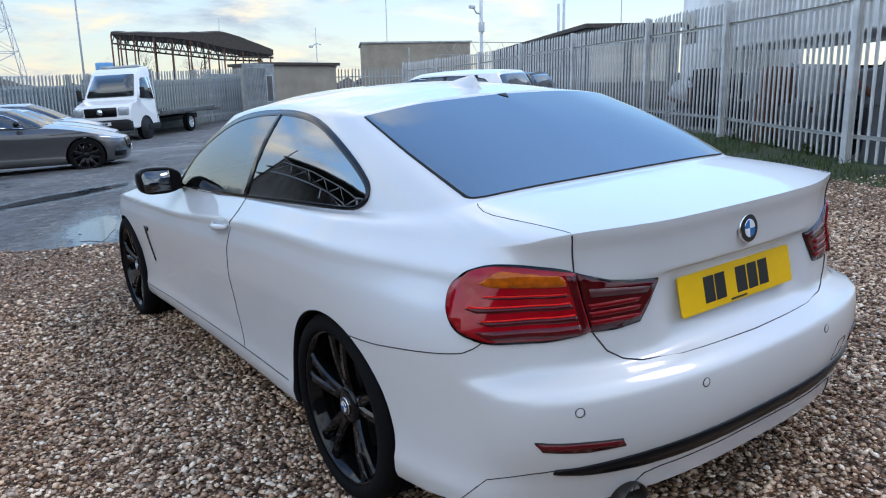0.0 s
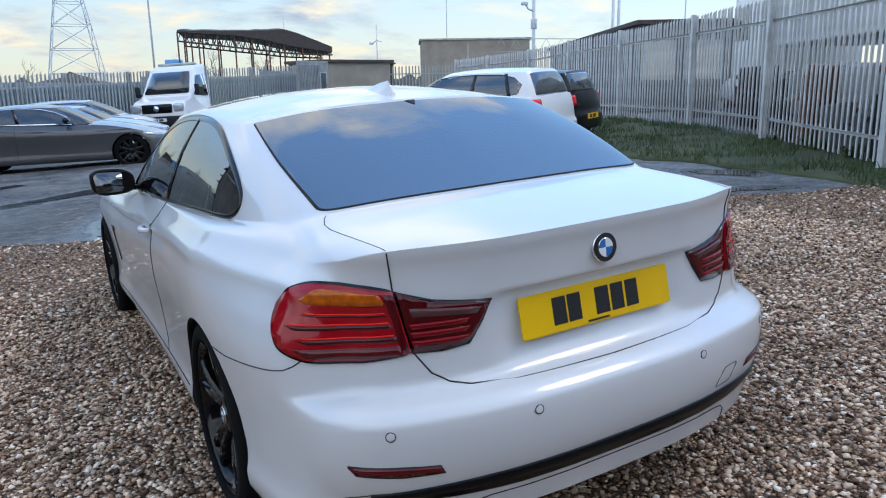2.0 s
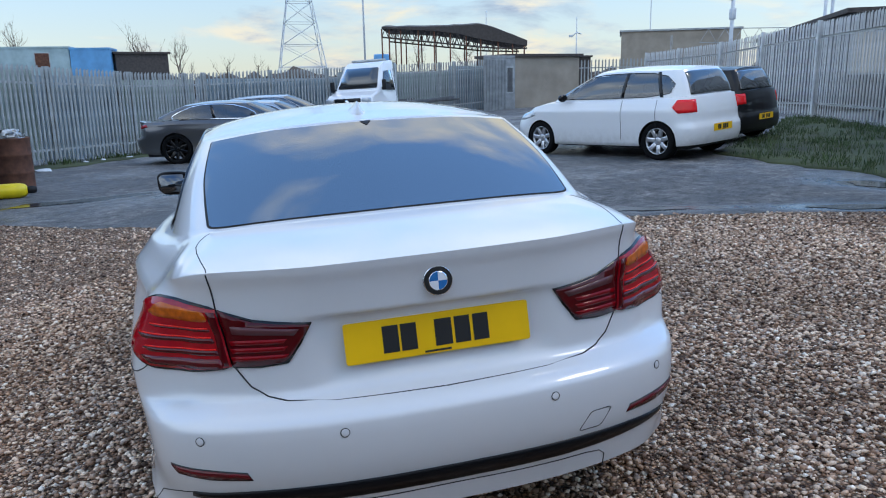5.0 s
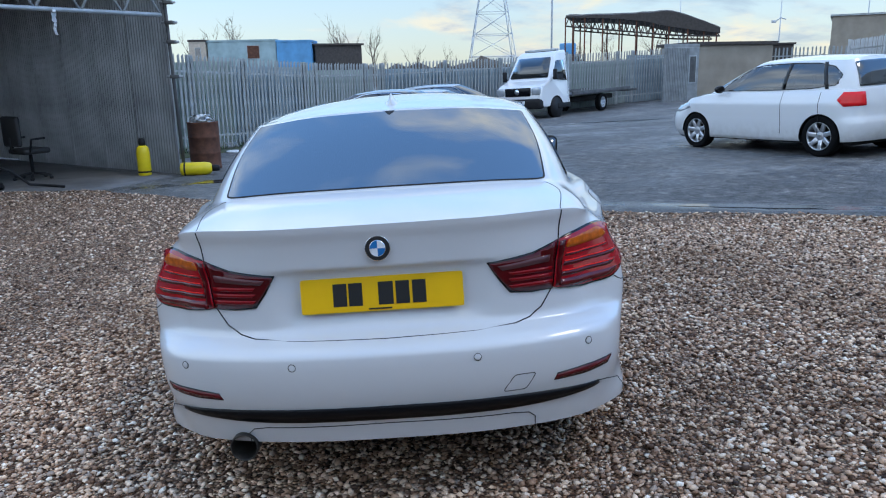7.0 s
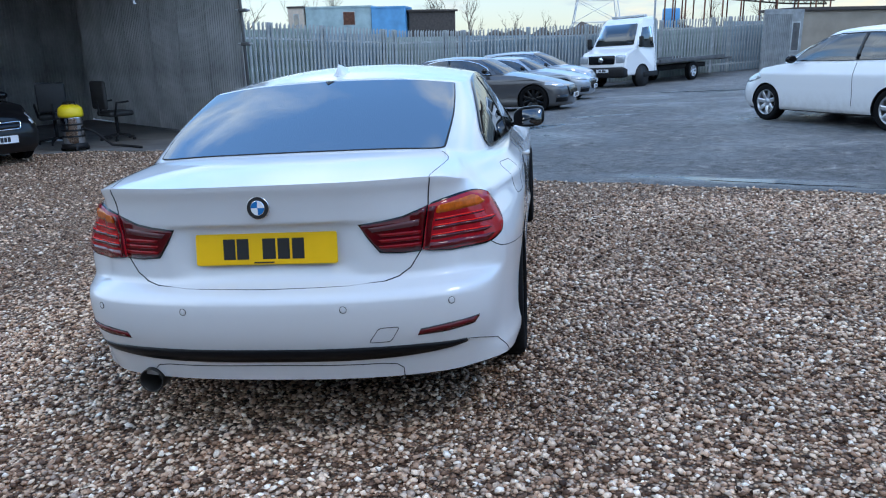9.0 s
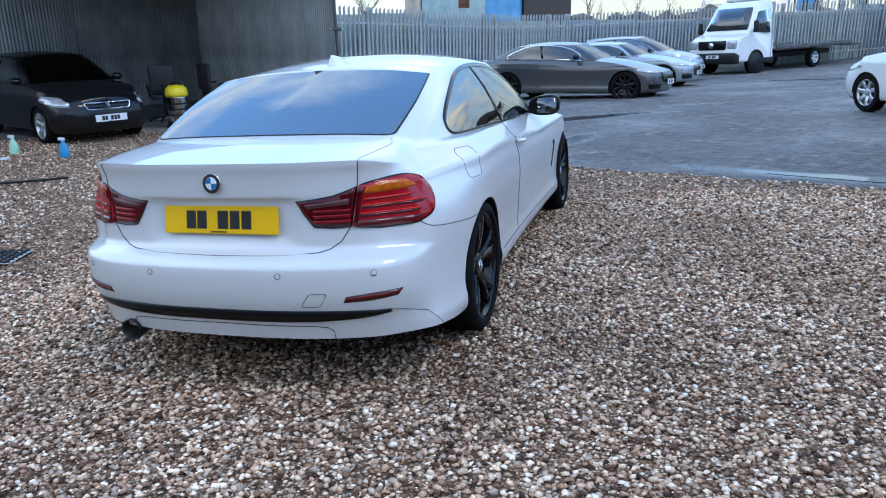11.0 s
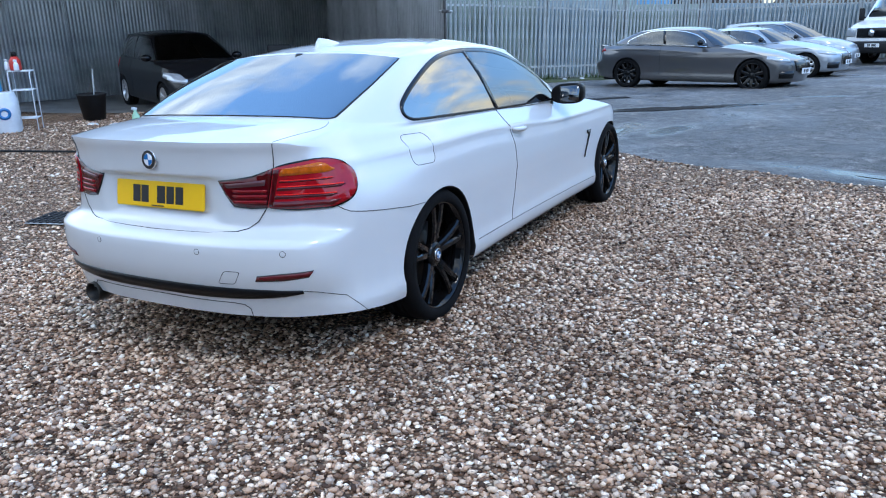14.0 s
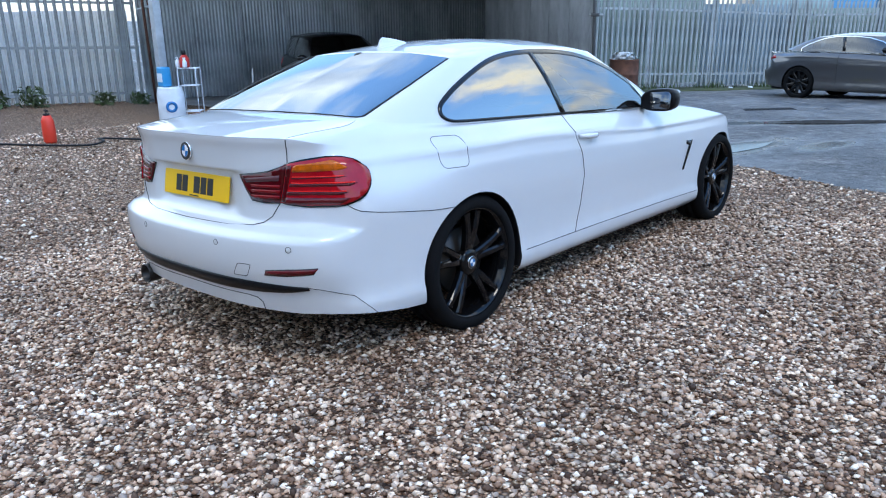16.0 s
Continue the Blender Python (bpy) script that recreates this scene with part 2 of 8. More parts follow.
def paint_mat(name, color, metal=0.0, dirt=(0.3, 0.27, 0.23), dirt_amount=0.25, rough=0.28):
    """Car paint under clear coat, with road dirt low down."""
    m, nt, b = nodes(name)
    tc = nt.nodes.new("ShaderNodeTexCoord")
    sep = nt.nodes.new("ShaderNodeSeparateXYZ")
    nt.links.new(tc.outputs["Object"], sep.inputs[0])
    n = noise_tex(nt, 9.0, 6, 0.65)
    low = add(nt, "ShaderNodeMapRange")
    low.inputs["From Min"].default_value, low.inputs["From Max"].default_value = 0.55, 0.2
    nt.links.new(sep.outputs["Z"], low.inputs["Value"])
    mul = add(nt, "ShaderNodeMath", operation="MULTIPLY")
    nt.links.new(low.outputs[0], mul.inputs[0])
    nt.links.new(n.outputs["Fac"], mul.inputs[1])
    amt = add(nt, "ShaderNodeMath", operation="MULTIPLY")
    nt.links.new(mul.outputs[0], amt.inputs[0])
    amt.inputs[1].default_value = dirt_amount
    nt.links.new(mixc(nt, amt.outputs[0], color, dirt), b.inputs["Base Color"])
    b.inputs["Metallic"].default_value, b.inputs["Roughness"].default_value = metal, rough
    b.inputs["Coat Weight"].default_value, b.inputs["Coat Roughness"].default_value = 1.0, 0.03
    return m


def glass_mat(name, tint, gloss=1.0, ior=1.55):
    m = bpy.data.materials.new(name)
    m.use_nodes = True
    nt = m.node_tree
    nt.nodes.clear()
    out = nt.nodes.new("ShaderNodeOutputMaterial")
    tr = nt.nodes.new("ShaderNodeBsdfTransparent")
    tr.inputs["Color"].default_value = (*tint, 1)
    gl = nt.nodes.new("ShaderNodeBsdfGlossy")
    gl.inputs["Roughness"].default_value = 0.015
    gl.inputs["Color"].default_value = (gloss, gloss, gloss, 1)
    fr = nt.nodes.new("ShaderNodeFresnel")
    fr.inputs["IOR"].default_value = ior
    mx = nt.nodes.new("ShaderNodeMixShader")
    nt.links.new(fr.outputs[0], mx.inputs[0])
    nt.links.new(tr.outputs[0], mx.inputs[1])
    nt.links.new(gl.outputs[0], mx.inputs[2])
    nt.links.new(mx.outputs[0], out.inputs[0])
    return m


def stones_mat(name):
    """River pebbles: brown, tan, pinkish and grey, mostly dry on top, some damp."""
    m, nt, b = nodes(name)
    g = nt.nodes.new("ShaderNodeNewGeometry")
    r = ramp(nt, g.outputs["Random Per Island"], [(0.0, (0.035, 0.020, 0.014)), (0.14, (0.15, 0.085, 0.055)), (0.32, (0.36, 0.22, 0.145)), (0.52, (0.60, 0.40, 0.275)), (0.62, (0.34, 0.27, 0.225)), (0.78, (0.74, 0.54, 0.39)), (0.91, (0.82, 0.65, 0.50)), (0.985, (0.88, 0.79, 0.68))])
    n = noise_tex(nt, 70.0, 5)
    v = ramp(nt, n.outputs["Fac"], [(0.3, (0.7, 0.7, 0.7)), (0.7, (1.15, 1.15, 1.15))])
    broad = noise_tex(nt, 0.55, 4, 0.6)
    damp = ramp(nt, broad.outputs["Fac"], [(0.32, (0.72, 0.68, 0.64)), (0.5, (1.15, 1.13, 1.11)), (0.68, (1.4, 1.38, 1.36))])
    toned = mixc(nt, 1.0, r.outputs["Color"], v.outputs["Color"], "MULTIPLY")
    nt.links.new(mixc(nt, 1.0, toned, damp.outputs["Color"], "MULTIPLY"), b.inputs["Base Color"])
    n2 = noise_tex(nt, 0.9, 3)
    rr = ramp(nt, n2.outputs["Fac"], [(0.35, (0.48, 0.48, 0.48)), (0.65, (0.8, 0.8, 0.8))])
    nt.links.new(rr.outputs["Color"], b.inputs["Roughness"])
    b.inputs["Specular IOR Level"].default_value = 0.22
    return m


def gravel_bed_mat():
    """Damp silt and small pebbles between the loose ones, crevice shade put into the colour."""
    m, nt, b = nodes("gravel_bed")
    tc = nt.nodes.new("ShaderNodeTexCoord")
    vo = add(nt, "ShaderNodeTexVoronoi")
    vo.inputs["Scale"].default_value = 62.0
    nt.links.new(tc.outputs["Object"], vo.inputs["Vector"])
    sep = nt.nodes.new("ShaderNodeSeparateColor")
    nt.links.new(vo.outputs["Color"], sep.inputs[0])
    r = ramp(nt, sep.outputs[0], [(0.0, (0.06, 0.032, 0.02)), (0.2, (0.22, 0.115, 0.068)), (0.45, (0.48, 0.28, 0.175)), (0.65, (0.34, 0.26, 0.205)), (0.85, (0.70, 0.48, 0.33)), (0.98, (0.85, 0.72, 0.57))])
    # cell rims darkened, so shade between pebbles is part of the colour
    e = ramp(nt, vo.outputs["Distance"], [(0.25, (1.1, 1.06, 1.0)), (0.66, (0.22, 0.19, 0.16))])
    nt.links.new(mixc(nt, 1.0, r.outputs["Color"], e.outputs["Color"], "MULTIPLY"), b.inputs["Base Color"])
    b.inputs["Roughness"].default_value = 0.85
    b.inputs["Specular IOR Level"].default_value = 0.25
    inv = ramp(nt, vo.outputs["Distance"], [(0.0, (1, 1, 1)), (0.8, (0, 0, 0))])
    bump(nt, b, inv.outputs["Color"], 1.0, 0.02)
    return m


# standing water: centre, half axes and turn of each shallow hollow
HOLLOWS = [(-0.42, 7.6, 0.32, 1.15, -14), (-0.35, 10.85, 1.7, 0.3, 27), (5.3, 3.95, 0.85, 0.2, -36), (6.35, 4.9, 0.3, 0.6, 10), (-3.1, 10.2, 1.2, 0.22, 22), (5.9, 20.9, 1.4, 0.25, -14), (3.3, 5.25, 1.3, 0.16, -28), (0.45, 8.4, 0.18, 0.5, -15), (6.2, 20.2, 1.0, 0.14, 25), (2.15, 13.05, 0.5, 0.12, 10)]


def asphalt_mat():
    """Worn yard surface: dark, stony, damp in broad patches, with wet hollows that have soft edges."""
    m, nt, b = nodes("asphalt")
    big = noise_tex(nt, 0.28, 6, 0.6)
    fine = noise_tex(nt, 55.0, 6, 0.7)
    base = ramp(nt, fine.outputs["Fac"], [(0.3, (0.035, 0.035, 0.036)), (0.52, (0.13, 0.13, 0.13)), (0.75, (0.32, 0.315, 0.31))])
    mid = noise_tex(nt, 1.6, 8, 0.65)
    patchy = ramp(nt, mid.outputs["Fac"], [(0.34, (0.38, 0.38, 0.40)), (0.47, (0.85, 0.85, 0.84)), (0.55, (1.1, 1.08, 1.05)), (0.66, (1.6, 1.55, 1.48))])
    gritty = noise_tex(nt, 7.0, 9, 0.78)
    grit = ramp(nt, gritty.outputs["Fac"], [(0.36, (0.45, 0.45, 0.46)), (0.5, (1.0, 1.0, 1.0)), (0.64, (1.7, 1.68, 1.64))])
    stony = mixc(nt, 1.0, base.outputs["Color"], grit.outputs["Color"], "MULTIPLY")
    dry_color = mixc(nt, 1.0, stony, patchy.outputs["Color"], "MULTIPLY")
    tc = nt.nodes.new("ShaderNodeTexCoord")
    near = None
    for cx, cy, rx, ry, turn in HOLLOWS:
        mp = nt.nodes.new("ShaderNodeMapping")
        mp.vector_type = "TEXTURE"
        mp.inputs["Location"].default_value = (cx, cy, 0)
        mp.inputs["Rotation"].default_value = (0, 0, radians(turn))
        mp.inputs["Scale"].default_value = (rx, ry, 1000)
        nt.links.new(tc.outputs["Object"], mp.inputs["Vector"])
        ln = add(nt, "ShaderNodeVectorMath", "LENGTH")
        nt.links.new(mp.outputs[0], ln.inputs[0])
        if near is None:
            near = ln.outputs["Value"]
        else:
            mn = add(nt, "ShaderNodeMath", "MINIMUM")
            nt.links.new(near, mn.inputs[0])
            nt.links.new(ln.outputs["Value"], mn.inputs[1])
            near = mn.outputs[0]
    ragged = noise_tex(nt, 2.2, 7, 0.62)
    sc = add(nt, "ShaderNodeMath", "MULTIPLY_ADD")
    nt.links.new(ragged.outputs["Fac"], sc.inputs[0])
    sc.inputs[1].default_value = 1.9
    nt.links.new(near, sc.inputs[2])
    wet = ramp(nt, sc.outputs[0], [(0.0, (1, 1, 1)), (0.62, (1, 1, 1)), (0.72, (0.75, 0.75, 0.75)), (1.0, (0, 0, 0))])
    half = add(nt, "ShaderNodeMath", "MULTIPLY")
    nt.links.new(sc.outputs[0], half.inputs[0])
    half.inputs[1].default_value = 0.36
    nt.links.new(half.outputs[0], wet.inputs["Fac"])
    nt.links.new(mixc(nt, wet.outputs["Color"], dry_color, (0.022, 0.022, 0.023)), b.inputs["Base Color"])
    damp = ramp(nt, big.outputs["Fac"], [(0.36, (0.8, 0.8, 0.8)), (0.5, (0.62, 0.62, 0.62)), (0.6, (0.38, 0.38, 0.38)), (0.7, (0.16, 0.16, 0.16))])
    streaky = ramp(nt, mid.outputs["Fac"], [(0.36, (0.7, 0.7, 0.7)), (0.62, (1.5, 1.5, 1.5))])
    surface = mixc(nt, 1.0, damp.outputs["Color"], streaky.outputs["Color"], "MULTIPLY")
    nt.links.new(mixc(nt, wet.outputs["Color"], surface, (0.13, 0.13, 0.13)), b.inputs["Roughness"])
    b.inputs["Specular IOR Level"].default_value = 0.6
    rocky = noise_tex(nt, 22.0, 8, 0.75)
    bm_node = bump(nt, b, rocky.outputs["Fac"], 0.8, 0.05)
    dry = ramp(nt, big.outputs["Fac"], [(0.46, (0.95, 0.95, 0.95)), (0.7, (0.4, 0.4, 0.4))])
    nt.links.new(mixc(nt, wet.outputs["Color"], dry.outputs["Color"], (0.0, 0.0, 0.0)), bm_node.inputs["Strength"])
    return m


M = {}
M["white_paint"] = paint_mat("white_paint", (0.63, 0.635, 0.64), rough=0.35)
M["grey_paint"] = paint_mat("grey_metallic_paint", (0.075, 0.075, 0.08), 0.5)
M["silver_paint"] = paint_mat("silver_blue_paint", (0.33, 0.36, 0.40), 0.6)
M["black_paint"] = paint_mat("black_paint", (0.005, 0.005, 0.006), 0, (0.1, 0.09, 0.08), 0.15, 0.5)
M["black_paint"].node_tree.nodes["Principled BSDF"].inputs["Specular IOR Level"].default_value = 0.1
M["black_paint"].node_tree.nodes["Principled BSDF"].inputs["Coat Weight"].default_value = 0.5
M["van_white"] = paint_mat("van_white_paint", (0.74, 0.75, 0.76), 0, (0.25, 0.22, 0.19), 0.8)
M["gap"] = plain("panel_gap", (0.012, 0.012, 0.013), 0.7)
M["trim"] = plain("gloss_black_trim", (0.004, 0.004, 0.005), 0.12, spec=0.35)
M["plastic"] = plain("black_plastic", (0.010, 0.010, 0.011), 0.6, bumps=0.1, spec=0.3)
M["rubber"] = plain("tyre_rubber", (0.006, 0.006, 0.0065), 0.9, bumps=0.25, bump_scale=45, spec=0.12)
M["rim_black"] = plain("gloss_black_alloy", (0.004, 0.004, 0.0045), 0.07, 0.0, 0.0, spec=0.3)
M["rim_silver"] = plain("silver_alloy", (0.55, 0.56, 0.58), 0.3, 0.85)
M["mirror"] = plain("dim_mirror", (0.12, 0.13, 0.14), 0.03, 1.0)
M["mirror_shell"] = plain("satin_black_shell", (0.004, 0.004, 0.005), 0.3, spec=0.2)
M["chrome"] = plain("chrome", (0.75, 0.76, 0.78), 0.12, 1.0)
M["tint"] = glass_mat("tinted_glass", (0.035, 0.04, 0.05), 1.0, 3.6)
M["far_glass"] = glass_mat("dark_window_glass", (0.10, 0.11, 0.12), 1.0, 2.0)
M["clear"] = glass_mat("car_glass", (0.22, 0.25, 0.26), 1.0, 2.7)
M["red_lens"] = plain("red_lamp_lens", (0.33, 0.003, 0.008), 0.05, 0, 0.0, 0.15, 30, spec=0.45)
M["deep_red"] = plain("deep_red_lens", (0.07, 0.001, 0.003), 0.05, 0, 0.0, 0.2, 30, spec=0.35)
M["bar_red"] = plain("dim_red_bar", (0.20, 0.002, 0.005), 0.06, 0, 0.0, spec=0.2)
M["hot_red"] = plain("red_light_line", (0.85, 0.02, 0.016), 0.15, 0, 0.0, spec=0.15)
M["dark_red"] = plain("dark_red_lens", (0.10, 0.003, 0.006), 0.1, 0, 0.25, 0.2, 30, spec=0.3)
M["bright_red"] = plain("light_bar_red", (0.78, 0.012, 0.016), 0.06, 0, 0.0, spec=0.4)
M["amber"] = plain("amber_lens", (0.50, 0.10, 0.005), 0.06, 0, 0.0, 0.3, 40, spec=0.35)
M["smoke"] = plain("smoked_clear_lens", (0.10, 0.035, 0.038), 0.08, 0, 0.0, spec=0.3)
M["lamp_clear"] = plain("headlamp_lens", (0.42, 0.45, 0.48), 0.06, 0.3, 1.0)
M["yellow_plate"] = plain("yellow_reflective_plate", (0.82, 0.47, 0.004), 0.35, vary=0.05)
M["white_plate"] = plain("white_reflective_plate", (0.75, 0.76, 0.78), 0.35, vary=0.05)
M["ink"] = plain("black_ink", (0.012, 0.012, 0.012), 0.5)
M["blue"] = plain("badge_blue", (0.02, 0.16, 0.42), 0.2, 0, 0.6)
M["badge_white"] = plain("badge_white", (0.75, 0.77, 0.79), 0.2, 0, 0.6)
M["interior"] = plain("dark_upholstery", (0.022, 0.021, 0.021), 0.65, bumps=0.15)
M["exhaust"] = plain("sooty_steel", (0.05, 0.045, 0.04), 0.4, 0.7)
M["galv"] = plain("galvanised_steel", (0.60, 0.61, 0.61), 0.5, 0.25, 0, 0.22, 3.0, 0.1, 30)
# darker copy of galv with the side fence's shade put into the colour
M["galv_shade"] = plain("shade_toned_galvanised_steel", (0.27, 0.285, 0.29), 0.6, 0.2, 0, 0.25, 3.0, 0.1, 30)
M["galv_dark"] = plain("weathered_galvanised_steel", (0.38, 0.405, 0.41), 0.6, 0.2, 0, 0.3, 3.0, 0.1, 30)
M["dark_steel"] = plain("dark_worn_steel", (0.10, 0.10, 0.10), 0.6, 0.3, 0, 0.3, 4.0, 0.1, 30)
M["sheet"] = plain("grey_corrugated_sheet", (0.40, 0.41, 0.415), 0.36, 0.6, 0, 0.35, 1.3, 0.04, 20)
M["rust"] = plain("rusty_steel", (0.12, 0.05, 0.03), 0.8, 0.2, 0, 0.4, 7.0, 0.3, 30)
M["concrete"] = plain("stained_concrete", (0.13, 0.125, 0.12), 0.75, vary=0.3, scale=2.0, bumps=0.2)
M["yellow"] = plain("yellow_plastic", (0.72, 0.55, 0.01), 0.4, vary=0.08)
M["orange"] = plain("orange_red_plastic", (0.70, 0.045, 0.02), 0.45, vary=0.1)
M["white_plastic"] = plain("white_plastic", (0.68, 0.72, 0.76), 0.4, vary=0.1)
M["blue_plastic"] = plain("blue_plastic", (0.02, 0.25, 0.5), 0.4, vary=0.1)
M["green_plastic"] = plain("pale_green_plastic", (0.35, 0.6, 0.42), 0.35)
M["red_plastic"] = plain("red_plastic", (0.5, 0.03, 0.02), 0.45)
# far cabin colours, both paled so that they carry the distance haze
M["container_blue"] = plain("blue_painted_steel", (0.10, 0.31, 0.56), 0.6, vary=0.2, scale=1.0)
M["container_grey"] = plain("grey_green_painted_steel", (0.31, 0.42, 0.44), 0.65, vary=0.25, scale=1.0)
M["cream"] = plain("cream_render", (0.5, 0.42, 0.34), 0.8, vary=0.15)
M["beige"] = plain("beige_sheet_steel", (0.30, 0.26, 0.21), 0.65, vary=0.2, scale=1.0)
M["brown_roof"] = plain("dark_brown_roofing", (0.06, 0.05, 0.045), 0.8, vary=0.3)
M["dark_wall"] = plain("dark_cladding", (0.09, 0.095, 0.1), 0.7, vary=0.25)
M["bark"] = plain("bare_twigs", (0.10, 0.08, 0.065), 0.9, vary=0.3)
M["grass"] = plain("grass", (0.042, 0.072, 0.018), 0.7, vary=0.5, scale=2.5)
M["soil"] = plain("mossy_soil", (0.045, 0.055, 0.02), 0.9, vary=0.5, scale=1.5, bumps=0.5, bump_scale=30)
M["leaf"] = plain("weed_leaves", (0.045, 0.07, 0.022), 0.7, vary=0.5, scale=8)
M["water"] = plain("standing_water", (0.02, 0.022, 0.024), 0.1, spec=1.0)
M["litter"] = plain("white_litter", (0.6, 0.62, 0.63), 0.6)
M["lorry_white"] = plain("grimy_white_steel", (0.78, 0.79, 0.79), 0.45, vary=0.2, scale=0.8)
M["stones"] = stones_mat("pebbles")
M["gravel"] = gravel_bed_mat()
M["asphalt"] = asphalt_mat()
# steel lightened towards the sky: distance haze is put into its colour
M["pylon_steel"] = plain("hazy_grey_steel", (0.52, 0.56, 0.60), 0.7)
# warm window light and reflection are put into this cream pane colour
M["blind"] = plain("pane_with_painted_light", (0.52, 0.47, 0.40), 0.15, vary=0.3, scale=1.5)

# ---- vehicle shells: a skin wrapped round the plan, a cap over it, and a glasshouse ----
class Shell:
    def __init__(self, plan, rear, side, front, ztop, zbot, crown, base, roof, roof_crown, blend=(0.15, 0.75), fblend=(3.9, 4.4), tune=None, bulge=0.02, ridge=None, fan=None):
        self.plan = self.track(plan)
        self.rear, self.side, self.front = pchip(rear), pchip(side), pchip(front)
        self.ztop, self.zbot, self.crown = pchip(ztop), pchip(zbot), pchip(crown)
        self.base, self.roof, self.roof_crown = self.track3(base), self.track3(roof), pchip(roof_crown)
        self.blend, self.fblend, self.tune, self.bulge = blend, fblend, tune, bulge
        self.length = self.plan[2]
        self.ridge = pchip(ridge) if ridge else None
        self.fan = pchip([(self.s_at_y(y) if x is None else self.s_at_x(x), u) for x, y, u in fan]) if fan else None

    @staticmethod
    def track(pts):
        t = [0.0]
        for a, b in zip(pts, pts[1:]):
            t.append(t[-1] + math.dist(a, b))
        return pchip([(u, p[0]) for u, p in zip(t, pts)]), pchip([(u, p[1]) for u, p in zip(t, pts)]), t[-1]

    @staticmethod
    def track3(pts):
        n = len(pts) - 1
        return [pchip([(i / n, p[k]) for i, p in enumerate(pts)]) for k in range(3)]

    def s_at_y(self, y):
        lo, hi = 0.0, self.length
        for _ in range(40):
            mid = (lo + hi) / 2
            lo, hi = (mid, hi) if self.plan[1](mid) < y else (lo, mid)
        return lo

    def s_at_x(self, x):
        """Along the rear, the place with that x."""
        lo, hi = 0.0, self.length * 0.3
        for _ in range(40):
            mid = (lo + hi) / 2
            lo, hi = (mid, hi) if self.plan[0](mid) < x else (lo, mid)
        return lo

    def skin(self, s, z):
        """Place and outward normal in plan at s along the half outline (negative: left half) and height z."""
        a = abs(s)
        fx, fy, length = self.plan
        x, y = fx(a), fy(a)
        e = 0.004
        dx, dy = fx(min(a + e, length)) - fx(max(a - e, 0)), fy(min(a + e, length)) - fy(max(a - e, 0))
        if a < e:
            dx, dy = 1.0, 0.0
        n = math.hypot(dx, dy) or 1.0
        nx, ny = dy / n, -dx / n
        w, f = ease(*self.blend, y), ease(*self.fblend, y)
        zs = z - self.ridge(y) * ease(0.62, 0.79, z) if self.ridge else z
        ins = (1 - f) * ((1 - w) * self.rear(z) + w * self.side(zs)) + f * self.front(z)
        if self.tune:
            ins += self.tune(x, y, z)
        px = max(x - nx * ins, 0.0)
        return Vector((math.copysign(px, s) if s else 0.0, y - ny * ins, z))

    def on(self, s, z):
        """Place and normal of the skin."""
        p = self.skin(s, z)
        e = 0.006
        du = self.skin(s + e, z) - self.skin(s - e, z)
        dv = self.skin(s, z + e) - self.skin(s, z - e)
        return p, du.cross(dv).normalized()

    def shoulder(self, s, q):
        """From the skin's rim (q = 0) to the foot of the glasshouse (q = 1), as one soft roll; a sharp lip only along the boot lid."""
        a = abs(s)
        y = self.plan[1](a)
        zt, e = self.ztop(y), 0.006
        p0, u = self.skin(a, zt), self.fan(a)
        p1 = self.house(u, 0.0)
        d = p1 - p0
        up = (p0 - self.skin(a, zt - e)).normalized() * d.length
        rise = (self.house(u, 0.04) - p1).normalized() * d.length
        w, w2 = ease(0.0, 0.42, y), ease(1.9 / 11, 3.2 / 11, u)
        flat = Vector((d.x, d.y, d.z * 1.15 + 0.012))
        t0 = flat.lerp(up * 0.9, w)
        t1 = Vector((d.x, d.y, d.z * 0.5)).lerp(rise * 0.9, w2)
        h = (2 * q**3 - 3 * q * q + 1, q**3 - 2 * q * q + q, 3 * q * q - 2 * q**3, q**3 - q * q)
        p = p0 * h[0] + t0 * h[1] + p1 * h[2] + t1 * h[3]
        return Vector((math.copysign(max(p.x, 0.0), s) if s else 0.0, p.y, p.z))

    def house(self, u, v):
        """Glasshouse place at u round the half loop (negative: left half), v from base to roof."""
        a = abs(u)
        b = Vector([f(a) for f in self.base])
        r = Vector([f(a) for f in self.roof])
        p = b.lerp(r, v)
        d = Vector((p.x * 1.4, (p.y - 1.85) * 0.7, 0.3)).normalized()
        p += d * self.bulge * math.sin(math.pi * min(max(v, 0), 1))
        return Vector((math.copysign(max(p.x, 0), u) if u else 0.0, p.y, p.z))

    def on_house(self, u, v):
        p = self.house(u, v)
        e = 0.004
        du = self.house(u + e, v) - self.house(u - e, v)
        dv = self.house(u, v + e) - self.house(u, v - e)
        return p, du.cross(dv).normalized()


